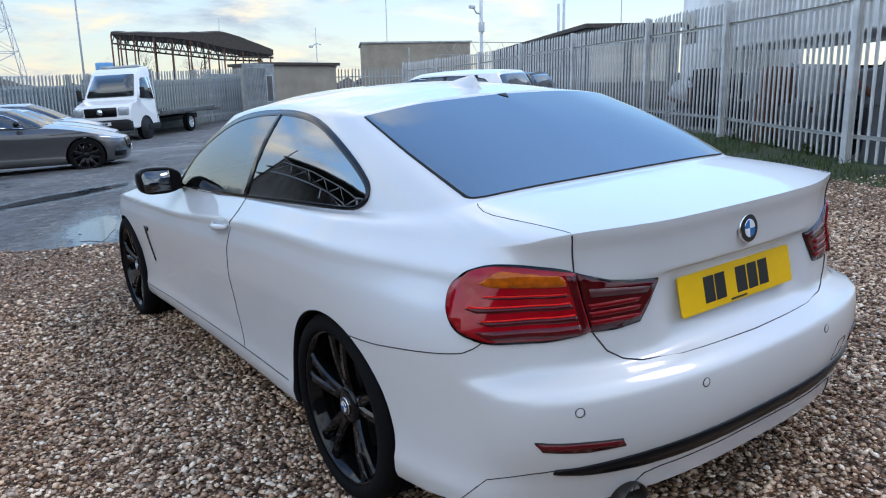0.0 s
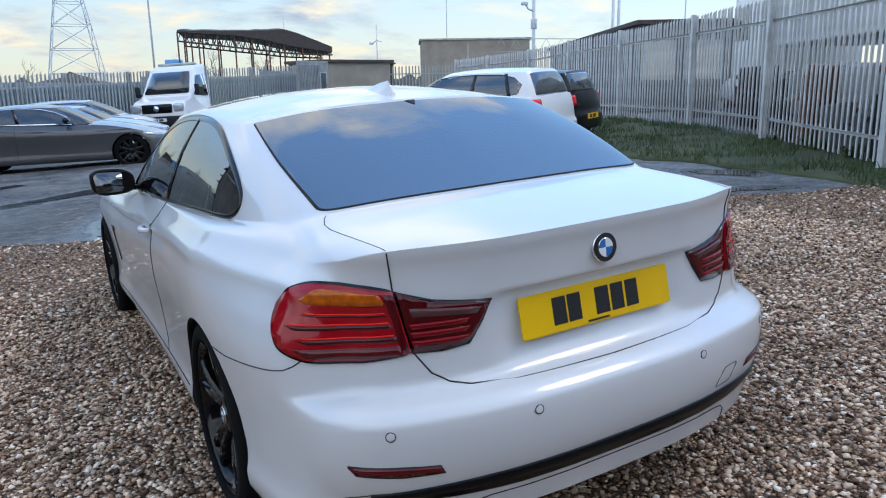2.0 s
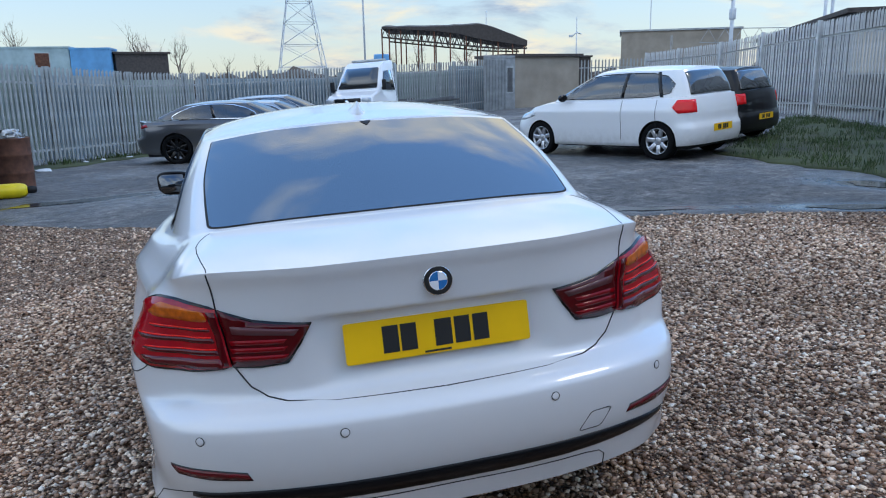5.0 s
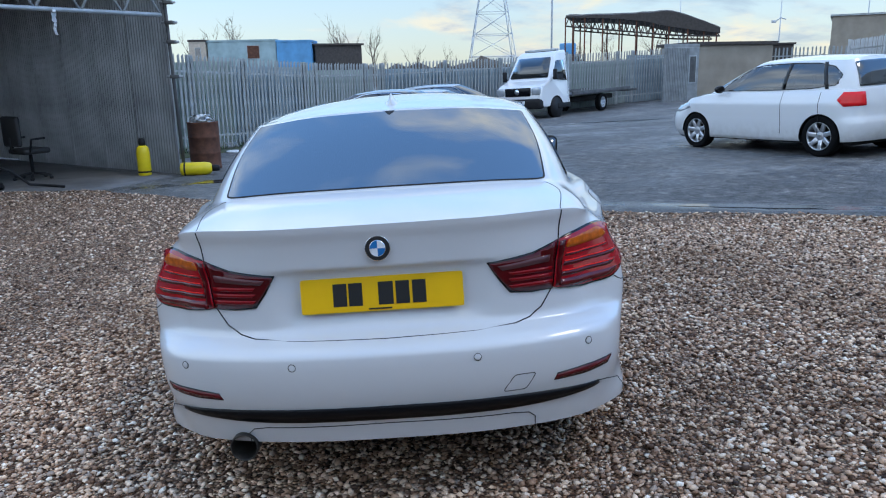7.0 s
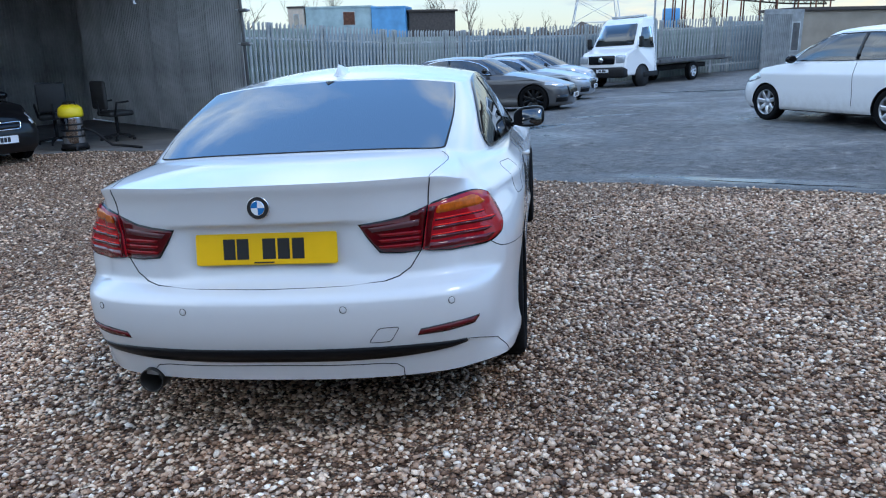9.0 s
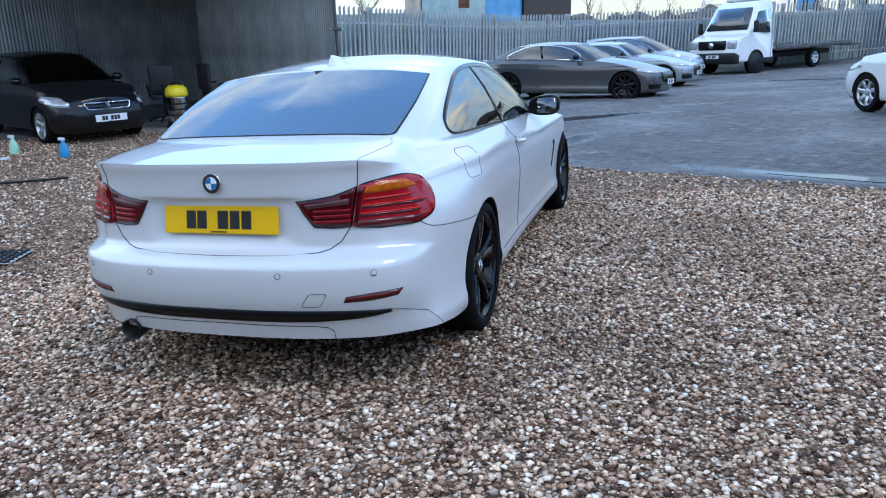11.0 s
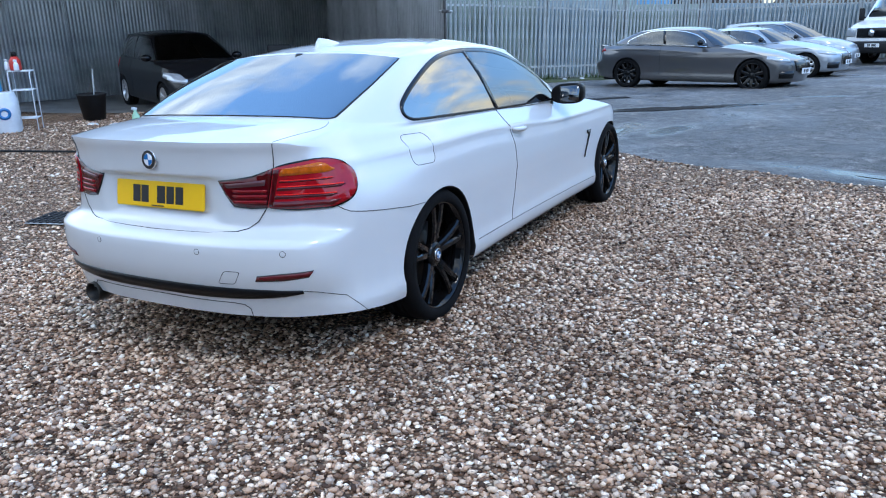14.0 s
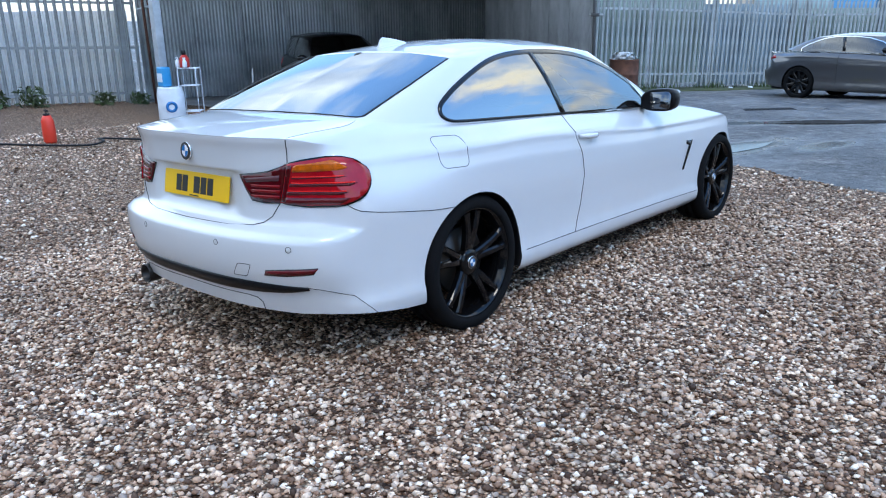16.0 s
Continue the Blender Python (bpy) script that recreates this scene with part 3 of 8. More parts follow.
def grid_parts(points, closed_rows, keep, mats, parent, labels=None, normals=None):
    """Splits a grid of points into parts by keep(i, j) -> part name or None, all with the whole grid's normals."""
    ni, nj = len(points), len(points[0])
    if normals is None:
        normals = [[None] * nj for _ in range(ni)]
        for i in range(ni):
            for j in range(nj):
                a, b = points[max(i - 1, 0)][j], points[min(i + 1, ni - 1)][j]
                c, d = points[i][max(j - 1, 0)], points[i][min(j + 1, nj - 1)]
                n = (b - a).cross(d - c)
                normals[i][j] = n.normalized() if n.length > 1e-12 else Vector((0, 0, 1))
    groups = {}
    for i in range(ni - 1):
        for j in range(nj - 1):
            g = keep(i, j)
            if g:
                groups.setdefault(g, []).append((i, j))
    made = {}
    for g, cells in groups.items():
        index, co, no, faces = {}, [], [], []
        for i, j in cells:
            f = []
            for a, b in ((i, j), (i + 1, j), (i + 1, j + 1), (i, j + 1)):
                if (a, b) not in index:
                    index[a, b] = len(co)
                    co.append(points[a][b])
                    no.append(normals[a][b])
                f.append(index[a, b])
            faces.append(f)
        me = bpy.data.meshes.new(g)
        me.from_pydata(co, [], faces)
        me.polygons.foreach_set("use_smooth", [True] * len(faces))
        me.normals_split_custom_set_from_vertices(no)
        me.materials.append(mats[g] if isinstance(mats, dict) else mats)
        ob = new(g, me)
        ob.parent = parent
        if labels and g in labels:
            tagged(ob, labels[g])
        made[g] = ob
    return made


def skin_grid(sh, levels, nu, arches, bias=None):
    """Points of the whole skin, left front round the rear to right front, with round wheel arches drawn into it."""
    ss = bias or [sh.length * k / nu for k in range(nu + 1)]
    ss = [-s for s in ss[:0:-1]] + ss
    pts = []
    for s in ss:
        y = sh.plan[1](abs(s))
        zb, zt = sh.zbot(y), sh.ztop(y)
        pts.append([sh.skin(s, zb + (zt - zb) * f) for f in levels])
    hole = [[False] * len(levels) for _ in ss]
    for cy, cz, r in arches:
        for i, s in enumerate(ss):
            for j in range(len(levels)):
                p = pts[i][j]
                if abs(p.x) > 0.55 and math.hypot(p.y - cy, p.z - cz) < r:
                    hole[i][j] = True
    snap = {}
    for i in range(len(ss)):
        for j in range(len(levels)):
            if not hole[i][j]:
                continue
            if any(0 <= i + a < len(ss) and 0 <= j + b < len(levels) and not hole[i + a][j + b] for a in (-1, 0, 1) for b in (-1, 0, 1)):
                p = pts[i][j]
                cy, cz, r = min(arches, key=lambda c: math.hypot(p.y - c[0], p.z - c[1]) - c[2])
                d = Vector((p.y - cy, p.z - cz))
                d = d.normalized() * r
                sgn = 1 if ss[i] > 0 else -1
                q = sh.skin(sgn * sh.s_at_y(cy + d.x), max(cz + d.y, sh.zbot(p.y)))
                snap[i, j] = Vector((q.x, cy + d.x, max(cz + d.y, sh.zbot(p.y))))
    for (i, j), q in snap.items():
        pts[i][j] = q
        hole[i][j] = "rim"
    return ss, pts, hole


def cap_rows(sh, ss, pts, cols=16):
    """Rows from the left rim to the right one, over the deck, the cabin floor and the bonnet."""
    half = len(ss) // 2
    rows = []
    for k in range(half, len(ss)):
        r = pts[k][-1]
        zc = sh.crown(r.y)
        rows.append([Vector((r.x * c, r.y, r.z + (zc - r.z) * (1 - c * c))) for c in [1 - 2 * i / cols for i in range(cols + 1)]])
    return rows


def wheel(parent, x, y, z, r, width, mat, spokes=5, style="double", rim_r=0.235, hub_mat=None, name="wheel"):
    """A wheel with tyre, rim and spokes; it faces +x if x > 0."""
    side = 1 if x > 0 else -1
    w = new(name)
    w.parent = parent
    w.matrix_basis = pose(x, y, z, 0, 0, 0 if side > 0 else 180)
    h = width / 2
    tyre = [(rim_r + 0.004, -h * 0.9), (r * 0.86, -h), (r * 0.96, -h * 0.93), (r, -h * 0.72), (r + 0.001, -h * 0.3), (r - 0.005, -h * 0.28), (r - 0.005, -h * 0.22), (r + 0.001, -h * 0.2), (r + 0.002, h * 0.2), (r - 0.005, h * 0.22), (r - 0.005, h * 0.28), (r + 0.001, h * 0.3), (r, h * 0.72), (r * 0.96, h * 0.93), (r * 0.9, h * 1.0), (r * 0.82, h * 1.0), (rim_r + 0.004, h * 0.9)]
    part("tyre", lathe(tyre, 48), M["rubber"], w)
    rim = [(rim_r * 0.93, -h * 0.85), (rim_r * 0.9, -h * 0.2), (rim_r * 0.9, h * 0.5), (rim_r * 0.955, h * 0.72), (rim_r * 0.985, h * 0.86), (rim_r + 0.006, h * 0.92), (rim_r + 0.008, h * 0.8)]
    rim_ob = part("rim", lathe(rim, 48), mat, w)
    disc = capped([(rim_r * 0.62, -0.01), (rim_r * 0.62, 0.012)], 28, "x")
    part("brake_disc", disc, M["exhaust"], w)
    xo = h * 0.62
    bm = bmesh.new()
    for k in range(spokes):
        a = k * math.tau / spokes + 0.3
        arms = (-0.13, 0.13) if style == "double" else (0.0,)
        for off in arms:
            t0, t1 = a + off * 1.05, a + off * 1.3
            prof = []
            for u in (0.0, 0.25, 0.55, 0.85, 1.0):
                rr = 0.052 + (rim_r * 0.955 - 0.052) * u
                ang = t0 + (t1 - t0) * u
                xx = xo - 0.008 + 0.03 * math.sin(u * math.pi * 0.5) * (1 - 0.4 * u) + 0.01 * u
                prof.append((rr, ang, xx, 0.0150 + 0.005 * (1 - u) + (0.006 if u > 0.9 else 0)))
            if style == "single":
                prof = [(p[0], p[1], p[2], p[3] * 1.9) for p in prof]
            rings = []
            for rr, ang, xx, hw in prof:
                c = Vector((0, math.cos(ang), math.sin(ang)))
                tdir = Vector((0, -math.sin(ang), math.cos(ang)))
                rings.append([bm.verts.new(Vector((xx + dx, 0, 0)) + c * rr + tdir * dt) for dx, dt in ((-0.03, -hw), (-0.004, -hw), (0.004, -hw * 0.55), (0.004, hw * 0.55), (-0.004, hw), (-0.03, hw))])
            for p, q in zip(rings, rings[1:]):
                for i in range(6):
                    bm.faces.new((p[i], p[(i + 1) % 6], q[(i + 1) % 6], q[i]))
    bmesh.ops.recalc_face_normals(bm, faces=bm.faces)
    part("spokes", bm, mat, w, smooth=False)
    part("hub", capped([(0.066, xo - 0.035), (0.064, xo - 0.002), (0.055, xo + 0.006), (0.036, xo + 0.008)], 24, "x"), mat, w)
    if hub_mat:
        badge(w, pose(xo + 0.008, 0, 0, 0, 90, 0), 0.031)
    else:
        part("hub_cap", capped([(0.033, xo + 0.006), (0.032, xo + 0.0105), (0.028, xo + 0.012)], 24, "x"), mat, w)
    return w, xo


def line_on(sh, pts, r=0.0024, n=4, house=False):
    """A thin dark panel gap along (s, z) points of the skin."""
    fine = []
    for a, b in zip(pts, pts[1:]):
        steps = max(int(math.dist(a, b) / 0.015), 1)
        fine += [(a[0] + (b[0] - a[0]) * k / steps, a[1] + (b[1] - a[1]) * k / steps) for k in range(steps)]
    fine.append(pts[-1])
    lifted_pts = []
    for p in fine:
        at, n = sh.on_house(*p) if house else sh.on(*p)
        lifted_pts.append(at + n * 0.0006)
    return tube(lifted_pts, r, 6)


def house_grid(sh, nu=60, nv=22):
    us = [k / nu for k in range(nu + 1)]
    us = [-u for u in us[:0:-1]] + us
    vs = [k / nv for k in range(nv + 1)]
    return us, vs, [[sh.house(u, v) for v in vs] for u in us]


def roof_rows(sh, us, cols=16):
    half = len(us) // 2
    rows = []
    for k in range(half, len(us)):
        r = sh.house(us[k], 1.0)
        zc = sh.roof_crown(r.y)
        rows.append([Vector((r.x * c, r.y, r.z + (zc - r.z) * (1 - abs(c) ** 2.4))) for c in [1 - 2 * i / cols for i in range(cols + 1)]])
    return rows

# ---- the white coupe ----
wing_lean = pchip([(0.1, 0.0), (0.66, 0.0), (0.72, 0.01), (0.83, 0.056), (0.92, 0.085), (1.1, 0.09)])


def coupe_tune(x, y, z):
    out = wing_lean(z) * (0.3 + 0.7 * ease(0.0, 0.42, y)) * (1 - ease(0.35, 0.95, y)) * ease(0.3, 0.6, x)
    if y < 0.25:
        out += 0.013 * (1 - ease(0.2, 0.58, x)) * ease(0.6, 0.64, z)
        out += 0.022 * (1 - ease(0.27, 0.40, x)) * ease(0.612, 0.7, z) * (1 - ease(0.815, 0.834, z))
    return out


coupe_shell = Shell(
    plan=[(0, -0.105), (0.15, -0.103), (0.29, -0.094), (0.45, -0.068), (0.56, -0.038), (0.655, 0.0), (0.735, 0.06), (0.79, 0.14), (0.835, 0.27), (0.868, 0.45), (0.888, 0.7), (0.894, 0.95), (0.886, 1.3), (0.874, 1.8), (0.868, 2.4), (0.868, 2.9), (0.876, 3.4), (0.876, 3.8), (0.84, 4.05), (0.76, 4.28), (0.6, 4.44), (0.35, 4.53), (0, 4.57)],
    rear=[(0.18, 0.13), (0.215, 0.085), (0.24, 0.068), (0.3, 0.05), (0.345, 0.038), (0.4, 0.018), (0.46, 0.004), (0.53, 0.0), (0.572, 0.003), (0.588, 0.012), (0.598, 0.034), (0.612, 0.074), (0.65, 0.092), (0.72, 0.094), (0.8, 0.096), (0.835, 0.09), (0.87, 0.087), (0.92, 0.08), (0.955, 0.07), (0.985, 0.068)],
    side=[(0.18, 0.07), (0.205, 0.03), (0.24, 0.012), (0.285, 0.008), (0.31, 0.014), (0.36, 0.019), (0.45, 0.018), (0.55, 0.011), (0.65, 0.004), (0.73, 0.003), (0.78, 0.010), (0.81, 0.014), (0.824, 0.011), (0.831, 0.008), (0.838, 0.013), (0.87, 0.042), (0.905, 0.069), (0.935, 0.094), (0.96, 0.118), (0.985, 0.14)],
    front=[(0.18, 0.12), (0.22, 0.05), (0.3, 0.02), (0.45, 0.0), (0.56, 0.01), (0.64, 0.05), (0.7, 0.12), (0.76, 0.2), (0.9, 0.4)],
    ztop=[(-0.2, 0.974), (0.0, 0.966), (0.09, 0.948), (0.25, 0.93), (0.5, 0.935), (0.8, 0.944), (1.2, 0.943), (1.7, 0.932), (2.3, 0.916), (2.75, 0.904), (3.0, 0.897), (3.2, 0.882), (3.5, 0.845), (3.8, 0.785), (4.05, 0.72), (4.3, 0.66), (4.57, 0.62)],
    zbot=[(-0.2, 0.272), (0.2, 0.252), (0.5, 0.218), (0.9, 0.2), (1.3, 0.185), (3.3, 0.175), (4.0, 0.19), (4.57, 0.2)],
    crown=[(2.5, 0.97), (3.0, 0.98), (3.4, 0.94), (4.0, 0.82), (4.4, 0.7), (4.57, 0.64)],
    base=[(0, 0.43, 1.022), (0.33, 0.437, 1.02), (0.578, 0.46, 1.01), (0.678, 0.58, 0.992), (0.728, 0.77, 0.974), (0.757, 1.05, 0.96), (0.777, 1.5, 0.945), (0.787, 1.9, 0.932), (0.787, 2.35, 0.918), (0.777, 2.75, 0.906), (0.7, 3.05, 0.92), (0, 3.22, 0.95)],
    roof=[(0, 1.06, 1.292), (0.33, 1.068, 1.283), (0.572, 1.092, 1.256), (0.61, 1.17, 1.252), (0.618, 1.3, 1.262), (0.618, 1.48, 1.274), (0.613, 1.72, 1.282), (0.607, 1.95, 1.28), (0.596, 2.2, 1.27), (0.575, 2.36, 1.257), (0.42, 2.46, 1.275), (0, 2.52, 1.295)],
    roof_crown=[(1.0, 1.285), (1.06, 1.292), (1.3, 1.325), (1.7, 1.352), (2.0, 1.35), (2.3, 1.328), (2.52, 1.295)],
    tune=coupe_tune,
    blend=(0.05, 0.28),
    ridge=[(0.0, 0.036), (1.2, 0.034), (2.0, 0.0), (2.8, -0.045), (4.5, -0.05)],
    fan=[(0.0, None, 0.0), (0.33, None, 1 / 11), (0.55, None, 1.9 / 11), (None, 0.06, 2.3 / 11), (None, 0.22, 2.62 / 11), (None, 0.46, 3.05 / 11), (None, 0.72, 4 / 11), (None, 1.04, 5 / 11), (None, 1.5, 6 / 11), (None, 1.9, 7 / 11), (None, 2.35, 8 / 11), (None, 2.75, 9 / 11), (None, 3.05, 10 / 11)],
)

SIDE_LINE = [(2.77, 0.915), (2.655, 1.06), (2.46, 1.16), (2.2, 1.232), (1.95, 1.26), (1.665, 1.266), (1.46, 1.256), (1.29, 1.228), (1.12, 1.172), (0.965, 1.108), (0.872, 1.056), (0.846, 1.033), (0.84, 1.01), (0.85, 0.99), (0.875, 0.975), (0.92, 0.966), (1.2, 0.958), (1.755, 0.941), (2.3, 0.922)]


def soften(line):
    """Cuts the corners of an open line twice."""
    for _ in range(2):
        out = [line[0]]
        for a, b in zip(line, line[1:]):
            out += [(a[0] * 0.75 + b[0] * 0.25, a[1] * 0.75 + b[1] * 0.25), (a[0] * 0.25 + b[0] * 0.75, a[1] * 0.25 + b[1] * 0.75)]
        line = out + [line[-1]]
    return line


UPPER_LINE = soften(SIDE_LINE[1:17])
SIDE_GLASS = SIDE_LINE[:1] + UPPER_LINE + SIDE_LINE[17:]


def inside(poly, x, y):
    hit = False
    for (x0, y0), (x1, y1) in zip(poly, poly[1:] + poly[:1]):
        if (y0 > y) != (y1 > y) and x < (x1 - x0) * (y - y0) / (y1 - y0) + x0:
            hit = not hit
    return hit


def grow(poly, d):
    """Moves a closed outline outwards by d."""
    area = sum(a[0] * b[1] - b[0] * a[1] for a, b in zip(poly, poly[1:] + poly[:1]))
    sgn = 1 if area > 0 else -1
    out = []
    for i, p in enumerate(poly):
        a, b = poly[i - 1], poly[(i + 1) % len(poly)]
        t = Vector((b[0] - a[0], b[1] - a[1])).normalized()
        out.append((p[0] + sgn * t.y * d, p[1] - sgn * t.x * d))
    return out


def caster(points):
    """Ray caster on a grid of points."""
    ni, nj = len(points), len(points[0])
    co = [p for row in points for p in row]
    fc = [(i * nj + j, (i + 1) * nj + j, (i + 1) * nj + j + 1, i * nj + j + 1) for i in range(ni - 1) for j in range(nj - 1)]
    return BVHTree.FromPolygons(co, fc)


def from_side(tree, sx):
    def at(y, z):
        p, n, _, _ = tree.ray_cast(Vector((sx * 3, y, z)), Vector((-sx, 0, 0)))
        if p is None:
            p, n, _, _ = tree.find_nearest(Vector((sx * 0.7, y, z)))
        return p, (n if n.x * sx > 0 else -n)

    return at


def white_coupe(m):
    sh = coupe_shell
    car = thing("white_coupe", "glossy white two-door coupe with black alloy wheels parked on gravel", "car", m=m)
    zl = [0.2, 0.225, 0.245, 0.26, 0.28, 0.3, 0.325, 0.35, 0.375, 0.4, 0.43, 0.46, 0.495, 0.53, 0.555, 0.575, 0.59, 0.6, 0.608, 0.616, 0.626, 0.64, 0.66, 0.68, 0.7, 0.72, 0.74, 0.76, 0.78, 0.795, 0.806, 0.814, 0.82, 0.826, 0.832, 0.838, 0.846, 0.858, 0.872, 0.89, 0.91, 0.928, 0.943, 0.956, 0.966, 0.975, 0.981, 0.985]
    levels = [(z - 0.2) / 0.785 for z in zl]
    L = sh.length
    fine = [0.012 * k for k in range(110)]
    ss = fine + [fine[-1] + (L - fine[-1]) * k / 110 for k in range(1, 111)]
    arches = [(0.9, 0.305, 0.352), (3.78, 0.305, 0.352)]
    ss, pts, hole = skin_grid(sh, levels, 0, arches, ss)

    def seam_x(z):
        return float(np.interp(z, [0.6, 0.616, 0.65, 0.715, 0.868, 0.95], [0.36, 0.43, 0.5, 0.545, 0.578, 0.59]))

    def kind(i, j):
        c = [hole[a][b] for a, b in ((i, j), (i + 1, j), (i + 1, j + 1), (i, j + 1))]
        if all(c):
            return None
        p = (pts[i][j] + pts[i + 1][j + 1]) / 2
        if p.y < 0.62 and p.z < 0.612 + 0.05 * ease(0.1, 0.55, p.y):
            return "rear_bumper"
        if p.y < 0.3 and abs(p.x) < seam_x(p.z) and p.z > 0.6:
            return "boot_lid"
        if 1.72 < p.y < 3.05 and p.z > 0.30:
            return "door_right" if p.x > 0 else "door_left"
        if p.y > 4.05 and p.z < 0.62:
            return "front_bumper"
        return "body_side_right" if p.x > 0 else "body_side_left"

    def grid_normals(g):
        out = []
        for i in range(len(g)):
            row = []
            for j in range(len(g[0])):
                a, b = g[max(i - 1, 0)][j], g[min(i + 1, len(g) - 1)][j]
                c, d = g[i][max(j - 1, 0)], g[i][min(j + 1, len(g[0]) - 1)]
                n = (b - a).cross(d - c)
                row.append(n.normalized() if n.length > 1e-12 else Vector((0, 0, 1)))
            out.append(row)
        return out

    # one grid from the sill over shoulder and glasshouse to the middle of the roof, so that all of it rolls over softly
    NQ, NV, NR = 14, 30, 8
    idx = [k for k, s in enumerate(ss) if sh.plan[1](abs(s)) < 3.04]
    vs = [k / NV for k in range(NV + 1)]
    whole, top = [], []
    for k in idx:
        s = ss[k]
        u = math.copysign(sh.fan(abs(s)), s) if s else 0.0
        h1 = sh.house(u, 1.0)
        zc = sh.roof_crown(h1.y)
        col = [sh.shoulder(s, q / NQ) for q in range(1, NQ)] + [sh.house(u, v) for v in vs]
        col += [Vector((h1.x * c, h1.y, h1.z + (zc - h1.z) * (1 - abs(c) ** 2.4))) for c in [1 - r / NR for r in range(1, NR + 1)]]
        top.append([pts[k][-1]] + col)
        whole.append(pts[k] + col)
    nj = len(levels)
    ns, nt = grid_normals(pts), grid_normals(top)
    nw = grid_normals(whole)
    for q, k in enumerate(idx):
        y = pts[k][-1].y
        w = max(ease(0.06, 0.2, y), ease(0.575, 0.64, abs(pts[k][-1].x)))
        for j in (nj - 2, nj - 1):
            ns[k][j] = ns[k][j].lerp(nw[q][j], w).normalized()
        nt[q][0] = nt[q][0].lerp(nw[q][nj - 1], w).normalized()
        nt[q][NQ + NV] = (nt[q][NQ + NV - 2] + nt[q][NQ + NV + 1]).normalized()
    names = {"rear_bumper": "white rear bumper with parking sensors", "boot_lid": "white boot lid", "front_bumper": "white front bumper", "roof": "white roof panel"}
    wp = M["white_paint"]
    grid_parts(pts, False, kind, wp, car, names, ns)
    cap = [r for r in cap_rows(sh, ss, pts, 24) if r[0].y > 2.96]
    grid_parts(cap, False, lambda i, j: "bonnet", wp, car)

    # glasshouse
    us = [math.copysign(sh.fan(abs(ss[k])), ss[k]) if ss[k] else 0.0 for k in idx]
    tree = caster(whole)
    inner = grow(SIDE_GLASS, -0.004)
    ru = 2.03 / 11

    def top_kind(i, j):
        p = (top[i][j] + top[i + 1][j + 1]) / 2
        u, v = abs(us[i] + us[i + 1]) / 2, (j + 0.5 - NQ) / NV
        side = "right" if p.x > 0 else "left"
        if v > 1:
            return "roof"
        if abs(p.x) > 0.5 and inside(inner, p.y, p.z):
            return None
        if v > 0:
            if u < ru and 0.03 < v < 0.955:
                return None
            return "pillar_frame"
        seam = float(np.interp(p.y, [0.05, 0.1, 0.25, 0.36, 0.45, 0.5], [0.588, 0.588, 0.618, 0.62, 0.585, 0.5]))
        if p.y < 0.5 and abs(p.x) < seam:
            return "boot_deck"
        return "shoulder_" + side

    grid_parts(top, False, top_kind, wp, car, names, nt)
    # frame of the windscreen
    fu = [9.85 / 11 + (1 - 9.85 / 11) * k / 12 for k in range(13)]
    fv = [k / 20 for k in range(21)]
    front = [[sh.house(math.copysign(u, sx), v) for v in fv] for sx, us_ in ((-1, fu), (1, fu[::-1])) for u in us_]
    grid_parts(front, False, lambda i, j: "windscreen_frame" if not (0.08 < (fv[j] + fv[j + 1]) / 2 < 0.95) else None, wp, car)
    roof_front = [[Vector((p.x * c, p.y, p.z + (sh.roof_crown(p.y) - p.z) * (1 - abs(c) ** 2.4))) for c in [1 - r / 8 for r in range(17)]] for p in [sh.house(u, 1.0) for u in fu]]
    grid_parts(roof_front, False, lambda i, j: "roof_front", wp, car)
    hat = lambda u, v: sh.on_house(u, v)
    win = rounded([(-ru - 0.004, 0.02), (ru + 0.004, 0.02), (ru + 0.008, 0.5), (ru + 0.002, 0.962), (-ru - 0.002, 0.962), (-ru - 0.008, 0.5)], [0.035, 0.035, 0, 0.012, 0.012, 0], 6)
    part("rear_window_surround", patch(grow(win, 0.006), (0.02, 0.05), hat, 0.004, 0.002), M["gap"], car)
    part("rear_window", patch(win, (0.012, 0.04), hat, 0.0, 0.004), M["tint"], car, "tinted rear window")
    ws = [(9.8 / 11, 0.05), (0.999, 0.05), (0.999, 0.96), (9.8 / 11, 0.96)]
    for sx, nm in ((1, "windscreen_half"), (-1, "windscreen_half")):
        part(nm, patch([(sx * a, b) for a, b in ws], (0.02, 0.1), hat, 0.0, 0.004), M["clear"], car)
    for sx in (1, -1):
        at = from_side(tree, sx)
        ring = [(q[0], max(q[1], p[1] - 0.005)) for p, q in zip(SIDE_GLASS, grow(SIDE_GLASS, 0.013))]
        cut = grow(SIDE_GLASS, -0.008)
        bm = bmesh.new()
        a = [bm.verts.new(at(*p)[0] + at(*p)[1] * 0.006) for p in dense(ring)]
        b = [bm.verts.new(at(*p)[0] + at(*p)[1] * 0.003) for p in dense(cut)]
        o = [bm.verts.new(at(*p)[0] - at(*p)[1] * 0.004) for p in dense(ring)]
        n = len(a)
        for k in range(n):
            bm.faces.new((a[k], a[(k + 1) % n], b[(k + 1) % n], b[k]))
            bm.faces.new((o[k], o[(k + 1) % n], a[(k + 1) % n], a[k]))
        bmesh.ops.recalc_face_normals(bm, faces=bm.faces)
        part("window_surround", bm, M["trim"], car, "gloss black window surround")
        door_w = SIDE_LINE[:1] + [p for p in UPPER_LINE if p[0] > 1.69] + [(1.68, 1.264), (1.772, 0.941), SIDE_LINE[-1]]
